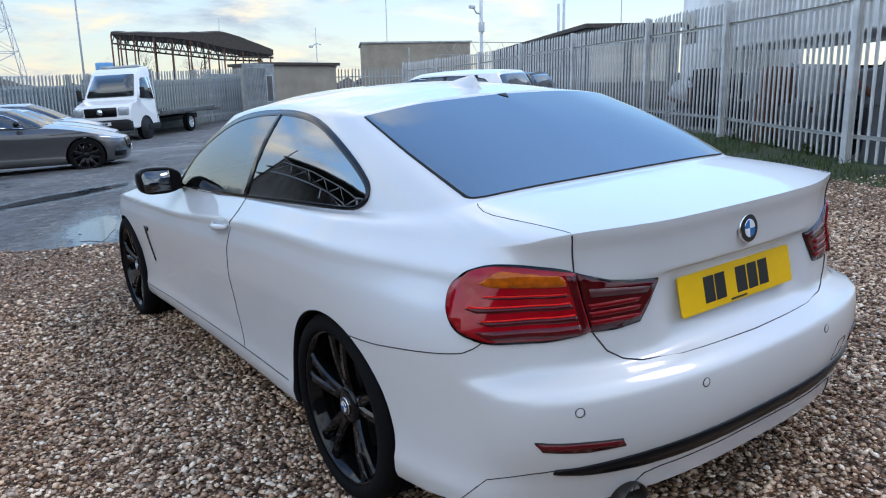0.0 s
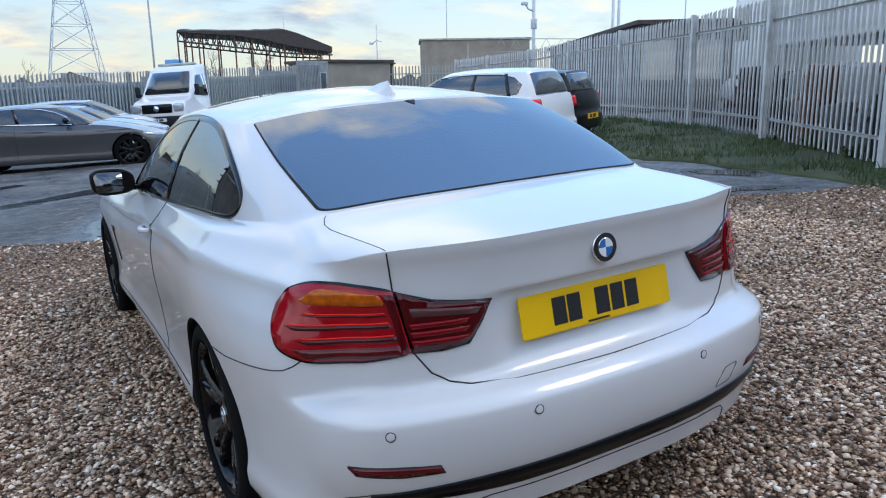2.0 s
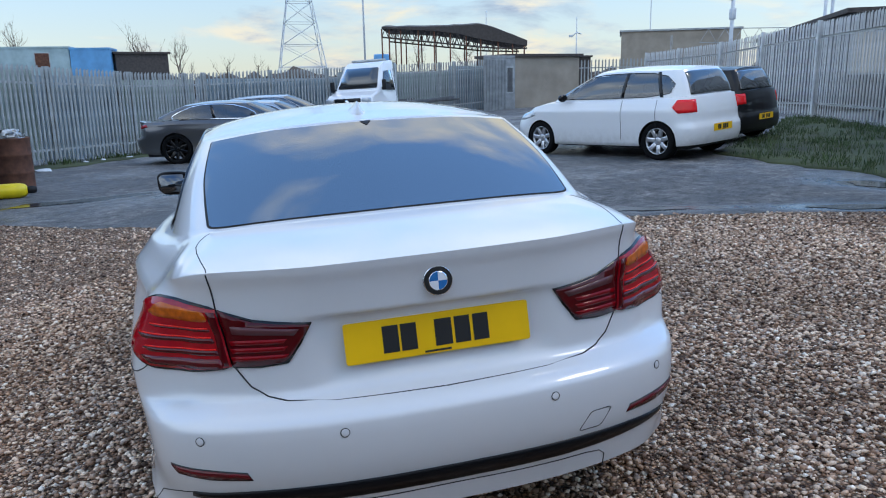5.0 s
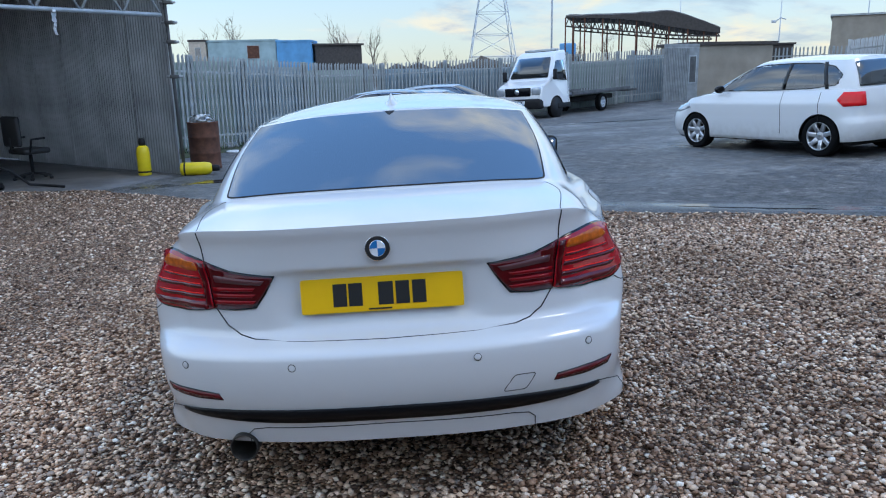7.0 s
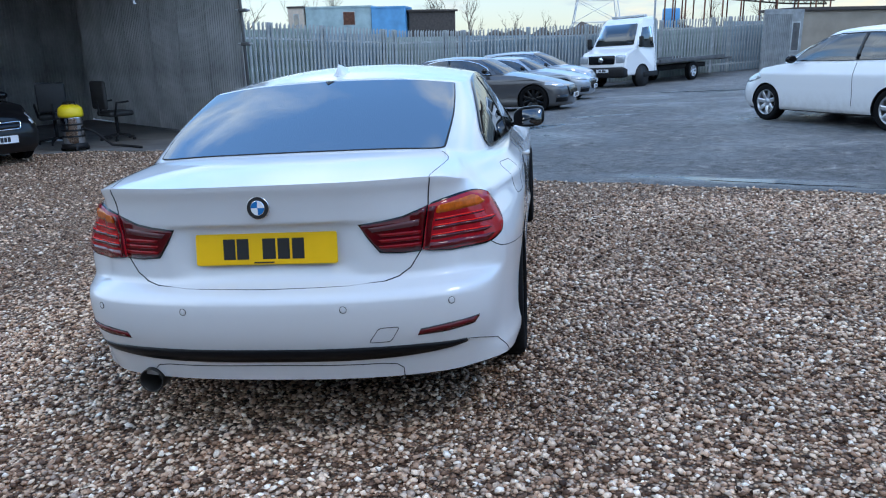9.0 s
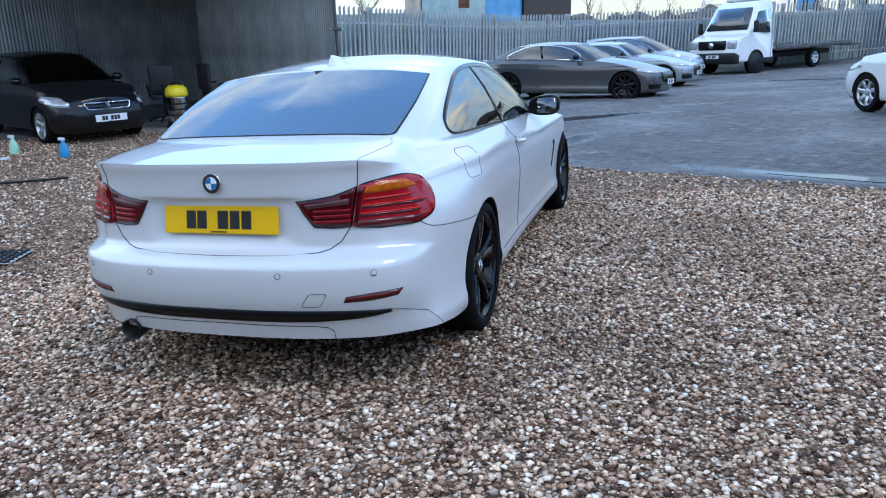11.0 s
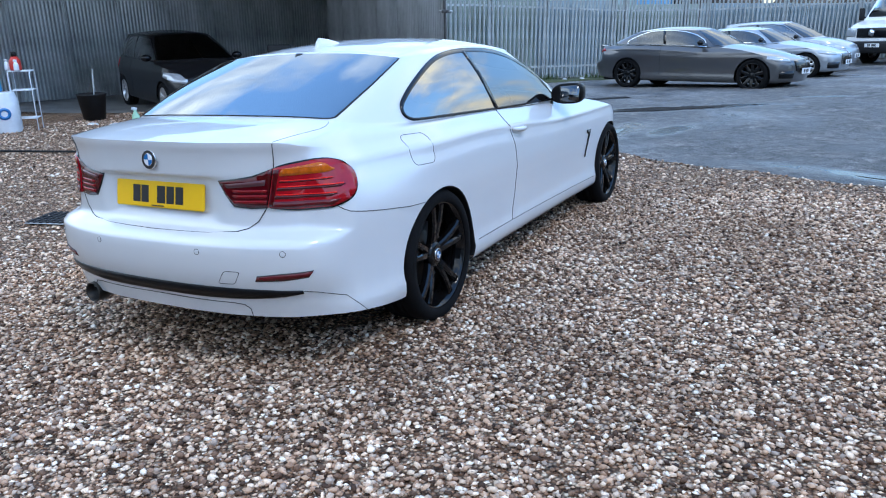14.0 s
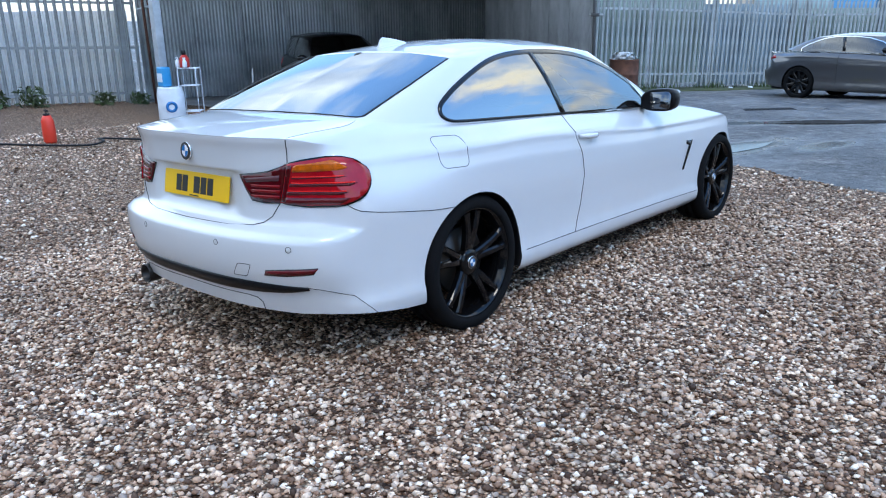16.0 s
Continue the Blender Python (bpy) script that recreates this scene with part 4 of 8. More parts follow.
        quarter = [(1.66, 1.264)] + [p for p in UPPER_LINE if p[0] < 1.65] + [(1.752, 0.941)]
        part("door_window", patch(door_w, 0.06, at, 0, 0.001), M["clear"], car)
        part("quarter_window", patch(quarter, 0.06, at, 0, 0.001), M["tint"], car, "tinted rear quarter window")
        post = [(1.655, 1.262), (1.69, 1.262), (1.785, 0.936), (1.745, 0.936)]
        part("pillar_trim", patch(post, 0.05, at, 0.004, 0.004), M["trim"], car)

    hero_details(car, sh, tree)
    return car


def dense(poly, step=0.02):
    out, k = [], len(poly)
    for i in range(k):
        a, b = poly[i], poly[(i + 1) % k]
        n = 3
        out += [(a[0] + (b[0] - a[0]) * q / n, a[1] + (b[1] - a[1]) * q / n) for q in range(n)]
    return out


def hero_details(car, sh, tree):
    def s_x(x, z):
        lo, hi = 0.0, 1.2
        for _ in range(30):
            mid = (lo + hi) / 2
            lo, hi = (mid, hi) if sh.skin(mid, z).x < x else (lo, mid)
        return lo

    def s_y(y):
        return sh.s_at_y(y)

    on = sh.on
    for sx in (1, -1):
        # rear lamp in the wing and its other half on the lid
        outer = [(s_x(0.552, 0.713), 0.713), (s_x(0.578, 0.866), 0.866), (s_x(0.63, 0.878), 0.878), (s_x(0.69, 0.887), 0.887), (s_y(0.2), 0.884), (s_y(0.262), 0.866), (s_y(0.31), 0.83), (s_y(0.302), 0.785), (s_y(0.26), 0.735), (s_y(0.185), 0.705), (s_x(0.66, 0.7), 0.702)]
        inner = [(s_x(0.41, 0.718), 0.718), (s_x(0.375, 0.765), 0.765), (s_x(0.343, 0.812), 0.812), (s_x(0.42, 0.819), 0.819), (s_x(0.49, 0.83), 0.83), (s_x(0.535, 0.845), 0.845), (s_x(0.572, 0.866), 0.866), (s_x(0.546, 0.713), 0.713), (s_x(0.48, 0.712), 0.712)]
        flip = lambda o: [(sx * a, b) for a, b in o]
        lamp = part("rear_lamp", patch(flip(rounded(outer, [0, 0, 0.02, 0.03, 0.03, 0.03, 0.04, 0.03, 0.04, 0.02, 0], 4)), 0.03, on, 0.012, 0.010), M["red_lens"], car, "red rear lamp with amber upper section")
        lid_lamp = part("lid_lamp", patch(flip(rounded(inner, [0.02, 0, 0.012, 0, 0, 0, 0, 0, 0], 4)), 0.03, on, 0.010, 0.008), M["deep_red"], car, "dark red lamp half on the boot lid")
        part("lamp_surround", patch(flip(rounded(grow(outer, 0.007), 0.03, 4)), 0.03, on, 0.01, 0.005), M["trim"], car)
        part("lamp_surround", patch(flip(grow(inner, 0.006)), 0.03, on, 0.008, 0.004), M["trim"], car)
        amber = [(s_x(0.597, 0.836), 0.836), (s_x(0.607, 0.862), 0.862), (s_x(0.66, 0.87), 0.87), (s_x(0.715, 0.874), 0.875), (s_y(0.19), 0.866), (s_y(0.222), 0.846), (s_y(0.185), 0.837)]
        part("indicator", patch(flip(rounded(amber, 0.012, 3)), 0.012, on, 0.003, 0.012), M["amber"], lamp, "amber indicator lens")
        for z0, z1, x0, y1 in ((0.808, 0.816, 0.592, 0.21), (0.776, 0.789, 0.586, 0.245), (0.744, 0.758, 0.578, 0.21)):
            bar = [(s_x(x0, z0), z0), (s_x(x0 + 0.004, z1), z1), (s_y(y1), z1 - 0.004), (s_y(y1 - 0.03), z0)]
            dark_bar = part("lens_bar", patch(flip(rounded(bar, 0.004, 3)), 0.02, on, 0.002, 0.0115), M["deep_red"], lamp)
            line = [(s_x(x0 + 0.006, z1), z1), (s_x(x0 + 0.007, z1 + 0.004), z1 + 0.004), (s_y(y1 - 0.01), z1 + 0.001), (s_y(y1 - 0.01), z1 - 0.003)]
            part("light_line", patch(flip(line), 0.02, on, 0.001, 0.0118), M["hot_red"], dark_bar)
        low = [(s_x(0.572, 0.706), 0.708), (s_x(0.576, 0.735), 0.735), (s_y(0.215), 0.732), (s_y(0.18), 0.711), (s_x(0.66, 0.706), 0.708)]
        part("lens_bar", patch(flip(rounded(low, 0.006, 3)), 0.02, on, 0.002, 0.0114), M["dark_red"], lamp)
        edge = [(s_x(0.556, 0.716), 0.716), (s_x(0.579, 0.86), 0.86), (s_x(0.6, 0.862), 0.862), (s_x(0.585, 0.8), 0.8), (s_x(0.574, 0.716), 0.716)]
        part("lens_edge", patch(flip(edge), 0.02, on, 0.001, 0.0112), M["deep_red"], lamp)
        rev = [(s_x(0.385, 0.787), 0.787), (s_x(0.372, 0.803), 0.803), (s_x(0.545, 0.822), 0.822), (s_x(0.54, 0.797), 0.797)]
        part("reversing_light", patch(flip(rev), 0.03, on, 0.003, 0.0102), M["smoke"], lid_lamp, "smoked clear reversing light")
        for z0 in (0.727, 0.748, 0.768):
            bar = [(s_x(0.415, z0), z0), (s_x(0.404, z0 + 0.011), z0 + 0.011), (s_x(0.55, z0 + 0.013), z0 + 0.013), (s_x(0.545, z0), z0)]
            part("light_bar", patch(flip(bar), 0.03, on, 0.003, 0.0102), M["bar_red"], lid_lamp)
        # reflector, sensors
        refl = [(s_x(0.533, 0.436), 0.434), (s_x(0.545, 0.45), 0.451), (s_x(0.64, 0.46), 0.461), (s_x(0.74, 0.465), 0.466), (s_x(0.725, 0.446), 0.446), (s_x(0.63, 0.437), 0.437)]
        part("reflector_recess", patch(flip(grow(refl, 0.004)), 0.03, on, 0.002, 0.0015), M["gap"], car)
        part("reflector", patch(flip(refl), 0.03, on, 0.002, 0.003), M["dark_red"], car, "dark red bumper reflector")
        for x, z in ((0.29, 0.545), (0.653, 0.545)):
            p, n = on(sx * s_x(x, z), z)
            q = n.to_track_quat("X", "Z").to_matrix().to_4x4()
            mm = Matrix.Translation(p) @ q
            part("sensor_ring", lathe([(0.0125, -0.002), (0.0125, 0.0012), (0.0108, 0.0012), (0.0108, -0.002)], 24, None, "x", mm), M["gap"], car)
            part("parking_sensor", capped([(0.0106, -0.002), (0.0104, 0.001), (0.008, 0.0016)], 24, "x", mm), M["white_paint"], car)
        # gaps
        seam = [(s_x(0.588, 0.94), 0.963), (s_x(0.578, 0.868), 0.868), (s_x(0.548, 0.713), 0.713), (s_x(0.51, 0.655), 0.655), (s_x(0.47, 0.628), 0.628), (s_x(0.42, 0.615), 0.615), (s_x(0.3, 0.608), 0.608), (0.0, 0.606)]
        part("panel_gap", line_on(sh, [(sx * a, b) for a, b in seam], 0.0021), M["gap"], car)
        deck = [(0.587, 0.05), (0.588, 0.072), (0.59, 0.1), (0.606, 0.18), (0.619, 0.26), (0.625, 0.33), (0.62, 0.38), (0.603, 0.425), (0.585, 0.45)]
        path = []
        for a, b in zip(deck, deck[1:]):
            for q in range(4):
                x, y = a[0] + (b[0] - a[0]) * q / 4, a[1] + (b[1] - a[1]) * q / 4
                hit = tree.ray_cast(Vector((sx * x, y, 2.0)), Vector((0, 0, -1)))[0]
                if hit and hit.z > 0.9:
                    path.append(hit + Vector((0, 0, -0.0006)))
        part("panel_gap", tube(path, 0.0017, 6), M["gap"], car)
        bump = [(s_y(0.195), 0.704), (s_y(0.215), 0.689), (s_y(0.24), 0.677), (s_y(0.31), 0.664), (s_y(0.4), 0.651), (s_y(0.5), 0.638), (s_y(0.59), 0.626), (s_y(0.68), 0.62), (s_y(0.745), 0.617)]
        part("panel_gap", line_on(sh, [(sx * a, b) for a, b in bump], 0.0016), M["gap"], car)
        rear_door = [(s_y(1.735), 0.936), (s_y(1.755), 0.86), (s_y(1.83), 0.72), (s_y(1.86), 0.6), (s_y(1.845), 0.45), (s_y(1.80), 0.33), (s_y(1.78), 0.295)]
        part("panel_gap", line_on(sh, [(sx * a, b) for a, b in rear_door], 0.0018), M["gap"], car)
        sill = [(s_y(1.30), 0.30), (s_y(2.0), 0.295), (s_y(3.0), 0.285), (s_y(3.42), 0.28)]
        part("panel_gap", line_on(sh, [(sx * a, b) for a, b in sill], 0.0018), M["gap"], car)
        skirt = [(s_y(0.30), 0.235), (s_y(0.2), 0.33), (s_x(0.73, 0.37), 0.37), (s_x(0.69, 0.385), 0.384)]
        part("panel_gap", line_on(sh, [(sx * a, b) for a, b in skirt], 0.0013), M["gap"], car)
        # wing vent
        vent = [(s_y(3.185), 0.655), (s_y(3.275), 0.652), (s_y(3.262), 0.62), (s_y(3.19), 0.455), (s_y(3.168), 0.458), (s_y(3.225), 0.622), (s_y(3.185), 0.632)]
        part("wing_vent", patch(flip(vent), 0.03, on, 0.003, 0.004), M["trim"], car, "gloss black wing vent")
        # wheel arch liners and lips
        for cy in (0.9, 3.78):
            bm = bmesh.new()
            rings = []
            for k in range(25):
                a = -0.25 + (math.pi + 0.5) * k / 24
                y, z = cy + 0.352 * math.cos(a), 0.305 + 0.352 * math.sin(a)
                z = max(z, 0.225)
                px = abs(sh.skin(s_y(y), max(z, 0.2)).x)
                rings.append([bm.verts.new((sx * (px + 0.001), y, z)), bm.verts.new((sx * (px - 0.012), cy + (y - cy) * 0.985, z - 0.006 * math.sin(a))), bm.verts.new((sx * (px - 0.02), y, z)), bm.verts.new((sx * 0.5, y, z))])
            for p, q in zip(rings, rings[1:]):
                for i in range(3):
                    bm.faces.new((p[i], p[i + 1], q[i + 1], q[i]))
            part("arch_liner", bm, M["plastic"], car)
        # door handle
        hm = []
        for u in [k / 10 for k in range(11)]:
            p, n = on(sx * s_y(1.80 + 0.19 * u), 0.822 - 0.008 * u)
            hm.append(p + n * (0.004 + 0.026 * math.sin(math.pi * u) ** 0.5))
        part("door_handle", tube(hm, [0.010 + 0.004 * math.sin(math.pi * k / 10) for k in range(11)], 10), M["white_paint"], car)
        cup = rounded([(s_y(1.81), 0.80), (s_y(1.97), 0.793), (s_y(1.97), 0.845), (s_y(1.81), 0.852)], 0.03, 4)
        part("handle_cup", patch(flip(cup), 0.02, on, 0.0, 0.0008), M["white_paint"], car)
        # mirror
        part("mirror", mirror_shell(sx), M["mirror_shell"], car, "gloss black door mirror")
        part("mirror_glass", mirror_face(sx), M["mirror"], car, "mirror glass")
        # wheels
        for cy, nm in ((0.893, "rear"), (3.768, "front")):
            w, xo = wheel(car, sx * 0.764, cy, 0.322, 0.322, 0.23, M["rim_black"], 5, "double", 0.256, M["blue"])
    # fuel flap on the right wing
    right = from_side(tree, 1)
    cap = rounded([(0.672, 0.925), (0.838, 0.921), (0.848, 0.785), (0.686, 0.79)], 0.035, 5)
    cap = [(a[0] + (b[0] - a[0]) * q / 4, a[1] + (b[1] - a[1]) * q / 4) for a, b in zip(cap, cap[1:] + cap[:1]) for q in range(4)]
    part("fuel_flap_gap", tube([right(*p)[0] - right(*p)[1] * 0.0004 for p in cap], 0.0016, 6, None, True), M["gap"], car)
    # tow eye cover
    tow = rounded([(s_x(0.365, 0.415), 0.415), (s_x(0.44, 0.415), 0.415), (s_x(0.475, 0.47), 0.470), (s_x(0.405, 0.47), 0.470)], 0.012, 3)
    part("tow_cover_gap", tube([on(a, b)[0] for a, b in tow], 0.0014, 6, None, True), M["gap"], car)
    # black strip and diffuser line
    xs = [0.69 - 0.06 * k for k in range(24)]
    top = [(math.copysign(s_x(abs(x), 0.38), x), 0.398 - 0.012 * (abs(x) / 0.69) ** 4) for x in xs]
    low = [(math.copysign(s_x(abs(x), 0.36), x), 0.348 + 0.026 * (abs(x) / 0.69) ** 5) for x in xs]
    part("bumper_strip", patch(top + low[::-1], 0.03, on, 0.01, 0.006), M["mirror_shell"], car, "black strip across the rear bumper")
    dif = [(-s_x(0.47, 0.26), 0.25), (-s_x(0.47, 0.3), 0.3), (-s_x(0.45, 0.32), 0.318), (-s_x(0.4, 0.32), 0.325), (0, 0.33), (s_x(0.4, 0.32), 0.325), (s_x(0.45, 0.32), 0.318), (s_x(0.47, 0.3), 0.3), (s_x(0.47, 0.26), 0.25)]
    part("panel_gap", line_on(sh, dif, 0.0016), M["gap"], car)
    # number plate with its characters as bars
    tilt = math.degrees(math.atan2(0.019, 0.106))
    pm = Matrix.Translation((0, 0.017, 0.74)) @ pose(0, 0, 0, 90 - tilt * 1.0, 0, 0)
    number_plate(car, pm, M["yellow_plate"], 0.52, 0.111)
    # round badge
    badge(car, Matrix.Translation((0, -0.011, 0.893)) @ pose(0, 0, 0, 90 - 4, 0, 0), 0.041)
    # roof fin
    part("roof_fin", roof_fin(), M["white_paint"], car, "white shark-fin aerial")
    # black corner of the aerial under the top edge of the rear window
    tri = [(-0.006, 0.962), (0.0, 0.9), (0.006, 0.962)]
    part("aerial_patch", patch(tri, 0.05, lambda u, v: sh.on_house(u, v), 0.0, 0.006), M["gap"], car)
    # tailpipe
    part("tailpipe", tailpipe((-0.49, 0.02, 0.255)), M["exhaust"], car, "dark steel tailpipe")
    # underside and cabin
    part("underbody", cuboid(-0.58, 0.45, 0.215, 0.58, 4.2, 0.32, 0.03), M["plastic"], car)
    # two trays added out of sight to block light under the car
    part("undertray_blocker", cuboid(-0.55, 0.06, 0.235, 0.55, 0.6, 0.255, 0.008), M["plastic"], car)
    part("sill_tray_blocker", cuboid(-0.76, 1.3, 0.185, 0.76, 3.38, 0.25, 0.01), M["plastic"], car)
    part("cabin_floor", cuboid(-0.7, 0.6, 0.3, 0.7, 3.1, 0.42, 0.02), M["interior"], car)
    part("dashboard", cuboid(-0.7, 2.75, 0.5, 0.7, 3.15, 0.88, 0.06), M["interior"], car)
    part("parcel_shelf", cuboid(-0.6, 0.52, 0.86, 0.6, 0.85, 0.9, 0.01), M["interior"], car)
    for x in (-0.36, 0.36):
        for y, back, nm in ((1.95, 1.16, "front_seat"), (0.95, 1.0, "rear_seat")):
            bm = cuboid(x - 0.25, y - 0.05, 0.42, x + 0.25, y + 0.48, 0.56, 0.05)
            box(bm, x - 0.24, y - 0.18, 0.5, x + 0.24, y - 0.04, back - 0.18, 0.05)
            box(bm, x - 0.13, y - 0.21, back - 0.2, x + 0.13, y - 0.11, back, 0.04)
            part(nm, bm, M["interior"], car)
    part("steering_wheel", tube([(0.36 + 0.18 * math.cos(a), 2.6 + 0.05 * math.sin(a), 0.82 + 0.17 * math.sin(a)) for a in [k * math.tau / 20 for k in range(20)]], 0.014, 8, None, True), M["interior"], car)


def number_plate(car, pm, mat, w, h):
    o = rounded([(-w / 2, -h / 2), (w / 2, -h / 2), (w / 2, h / 2), (-w / 2, h / 2)], 0.008, 3)
    pl = part("number_plate", plate_of(o, 0.005, pm), mat, car, "number plate", False)
    n = 0
    for x, bw in ((-0.135, 0.044), (-0.085, 0.044), (0.012, 0.048), (0.066, 0.044), (0.119, 0.044)):
        k = w / 0.52
        o = [((x - bw / 2) * k, -h * 0.33), ((x + bw / 2) * k, -h * 0.33), ((x + bw / 2) * k, h * 0.33), ((x - bw / 2) * k, h * 0.33)]
        part("plate_mark", plate_of(o, 0.0012, pm @ Matrix.Translation((0, 0, 0.005))), M["ink"], pl, "", False)
    part("plate_maker_mark", plate_of([(-0.045, -h * 0.46), (0.03, -h * 0.46), (0.03, -h * 0.41), (-0.045, -h * 0.41)], 0.0008, pm @ Matrix.Translation((0, 0, 0.005))), M["ink"], pl, "", False)
    return pl


def badge(car, bmx, r):
    b = part("badge", capped([(r, -0.004), (r, 0.004), (r * 0.95, 0.007), (r * 0.9, 0.006)], 32, "z", bmx), M["chrome"], car, "round blue and white badge")
    part("badge_ring", lathe([(r * 0.93, 0.0072), (r * 0.62, 0.0082)], 32, None, "z", bmx), M["ink"], b)
    for k in range(4):
        a0, a1 = k * math.tau / 4, (k + 1) * math.tau / 4
        o = [(0.0, 0.0)] + [(r * 0.6 * math.cos(a0 + (a1 - a0) * q / 8), r * 0.6 * math.sin(a0 + (a1 - a0) * q / 8)) for q in range(9)]
        part("badge_quarter", plate_of(o, 0.0012, bmx @ Matrix.Translation((0, 0, 0.0075))), M["blue"] if k % 2 else M["badge_white"], b, "", False)
    part("badge_rim", lathe([(r * 0.63, 0.0085), (r * 0.6, 0.0095)], 32, None, "z", bmx), M["chrome"], b)


def roof_fin():
    bm = bmesh.new()
    rings = []
    for u in [k / 14 for k in range(15)]:
        y = 1.165 + 0.23 * u
        h = 0.06 * (1 - u) ** 0.8 * ease(-0.05, 0.14, u) + 0.002
        w = 0.046 * math.sin(math.pi * (0.12 + 0.86 * u)) ** 0.6
        zb = coupe_shell.roof_crown(y) - 0.004
        rings.append([bm.verts.new((w * cx, y - 0.035 * cz * ease(0.5, 0.0, u) * 0 + 0.0, zb + h * cz)) for cx, cz in ((-1, 0), (-0.62, 0.12), (-0.3, 0.45), (-0.1, 0.85), (0, 1), (0.1, 0.85), (0.3, 0.45), (0.62, 0.12), (1, 0))])
    for a, b in zip(rings, rings[1:]):
        for i in range(8):
            bm.faces.new((a[i], a[i + 1], b[i + 1], b[i]))
    bm.faces.new(rings[0])
    bmesh.ops.recalc_face_normals(bm, faces=bm.faces)
    return bm


def tailpipe(p):
    return lathe([(0.03, 0.3), (0.033, 0.02), (0.046, 0.012), (0.047, -0.045), (0.045, -0.05), (0.041, -0.045), (0.041, 0.05), (0.0005, 0.06)], 28, None, "z", Matrix.Translation(p) @ pose(0, 0, 0, -90, 0, 0))


def mirror_shell(sx):
    bm = bmesh.new()
    bmesh.ops.create_icosphere(bm, subdivisions=3, radius=1.0)
    for v in bm.verts:
        x, y, z = v.co
        y = max(y, -0.35)
        k = 1 - 0.25 * max(-x, 0)
        v.co = Vector((sx * (0.885 + 0.105 * math.copysign(abs(x) ** 0.55, x)), 2.715 + 0.11 * y + 0.02 * x, 0.955 + 0.07 * math.copysign(abs(z) ** 0.55, z) * k + 0.006 * x))
    box(bm, min(sx * 0.72, sx * 0.84), 2.7, 0.9, max(sx * 0.72, sx * 0.84), 2.76, 0.925, 0.008)
    bmesh.ops.recalc_face_normals(bm, faces=bm.faces)
    return bm


def mirror_face(sx):
    o = rounded([(-0.085, -0.048), (0.082, -0.055), (0.09, 0.035), (0.07, 0.055), (-0.08, 0.046)], 0.02, 4)
    return plate_of(o, 0.003, Matrix.Translation((sx * 0.888, 2.675, 0.955)) @ pose(0, 0, 0, 90, 0, 0) @ Matrix.Diagonal((sx, 1, 1, 1)))

# ---- ground ----
def lay(x, y, lift=0.0):
    return Vector((x, y, gz(x, y) + lift))


def sheet(name, xs, ys, mat, lift, keep=None):
    me = bpy.data.meshes.new(name)
    co = [lay(x, y, lift) for y in ys for x in xs]
    nx = len(xs)
    fc = [(j * nx + i, j * nx + i + 1, (j + 1) * nx + i + 1, (j + 1) * nx + i) for j in range(len(ys) - 1) for i in range(nx - 1) if keep is None or keep((xs[i] + xs[i + 1]) / 2, (ys[j] + ys[j + 1]) / 2)]
    me.from_pydata(co, [], fc)
    me.polygons.foreach_set("use_smooth", [True] * len(fc))
    me.materials.append(mat)
    return new(name, me)


far = [-900, -400, -200, -120, -80, -55, -40]
near_x = [-40 + 1.0 * k for k in range(1, 80)]
near_y = [-40 + 1.0 * k for k in range(1, 101)]
ground = tagged(sheet("ground", far + near_x + [40, 55, 80, 120, 200, 400, 900], far + near_y + [61, 75, 100, 150, 250, 500, 1200], M["asphalt"], 0.0), "damp dark asphalt yard with worn patches", "asphalt", kind="structure")

# gravel: the bed's edge runs slantwise in front of the coupe
GRAVEL = [(7.4, 2.2), (6.4, 2.9), (5.6, 3.25), (4.6, 4.0), (3.6, 4.6), (2.3, 5.25), (1.3, 5.65), (0.4, 6.15), (-0.75, 6.7), (-2.4, 7.6), (-4.1, 8.6), (-5.2, 9.2), (-6.5, 9.3), (-8.0, 8.6), (-9.0, 7.2), (-10.5, 6.6), (-13.2, 6.2), (-15.5, 2.5), (-14.0, -8.0), (7.8, -9.0)]


def noisy(poly, amp, n=10, seed=3):
    out, k = [], len(poly)
    for i in range(k):
        a, b = Vector(poly[i]), Vector(poly[(i + 1) % k])
        for q in range(n):
            p = a.lerp(b, q / n)
            out.append((p.x + amp * noise.noise((p.x * 1.7, p.y * 1.7, seed)) + amp * 0.5 * noise.noise((p.x * 6, p.y * 6, seed)), p.y + amp * noise.noise((p.x * 1.7, p.y * 1.7, seed + 9)) + amp * 0.5 * noise.noise((p.x * 6, p.y * 6, seed + 9))))
    return out


def lie_flat(outline, mat, name, lift, step=0.5):
    """A thin sheet on the ground with a given outline."""
    bm = patch(outline, step, lambda x, y: (lay(x, y, lift), Vector((0, 0, 1))), 0.03)
    return obj(name, bm, mat)


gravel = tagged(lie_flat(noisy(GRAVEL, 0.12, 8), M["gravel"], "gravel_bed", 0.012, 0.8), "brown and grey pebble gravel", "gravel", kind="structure")


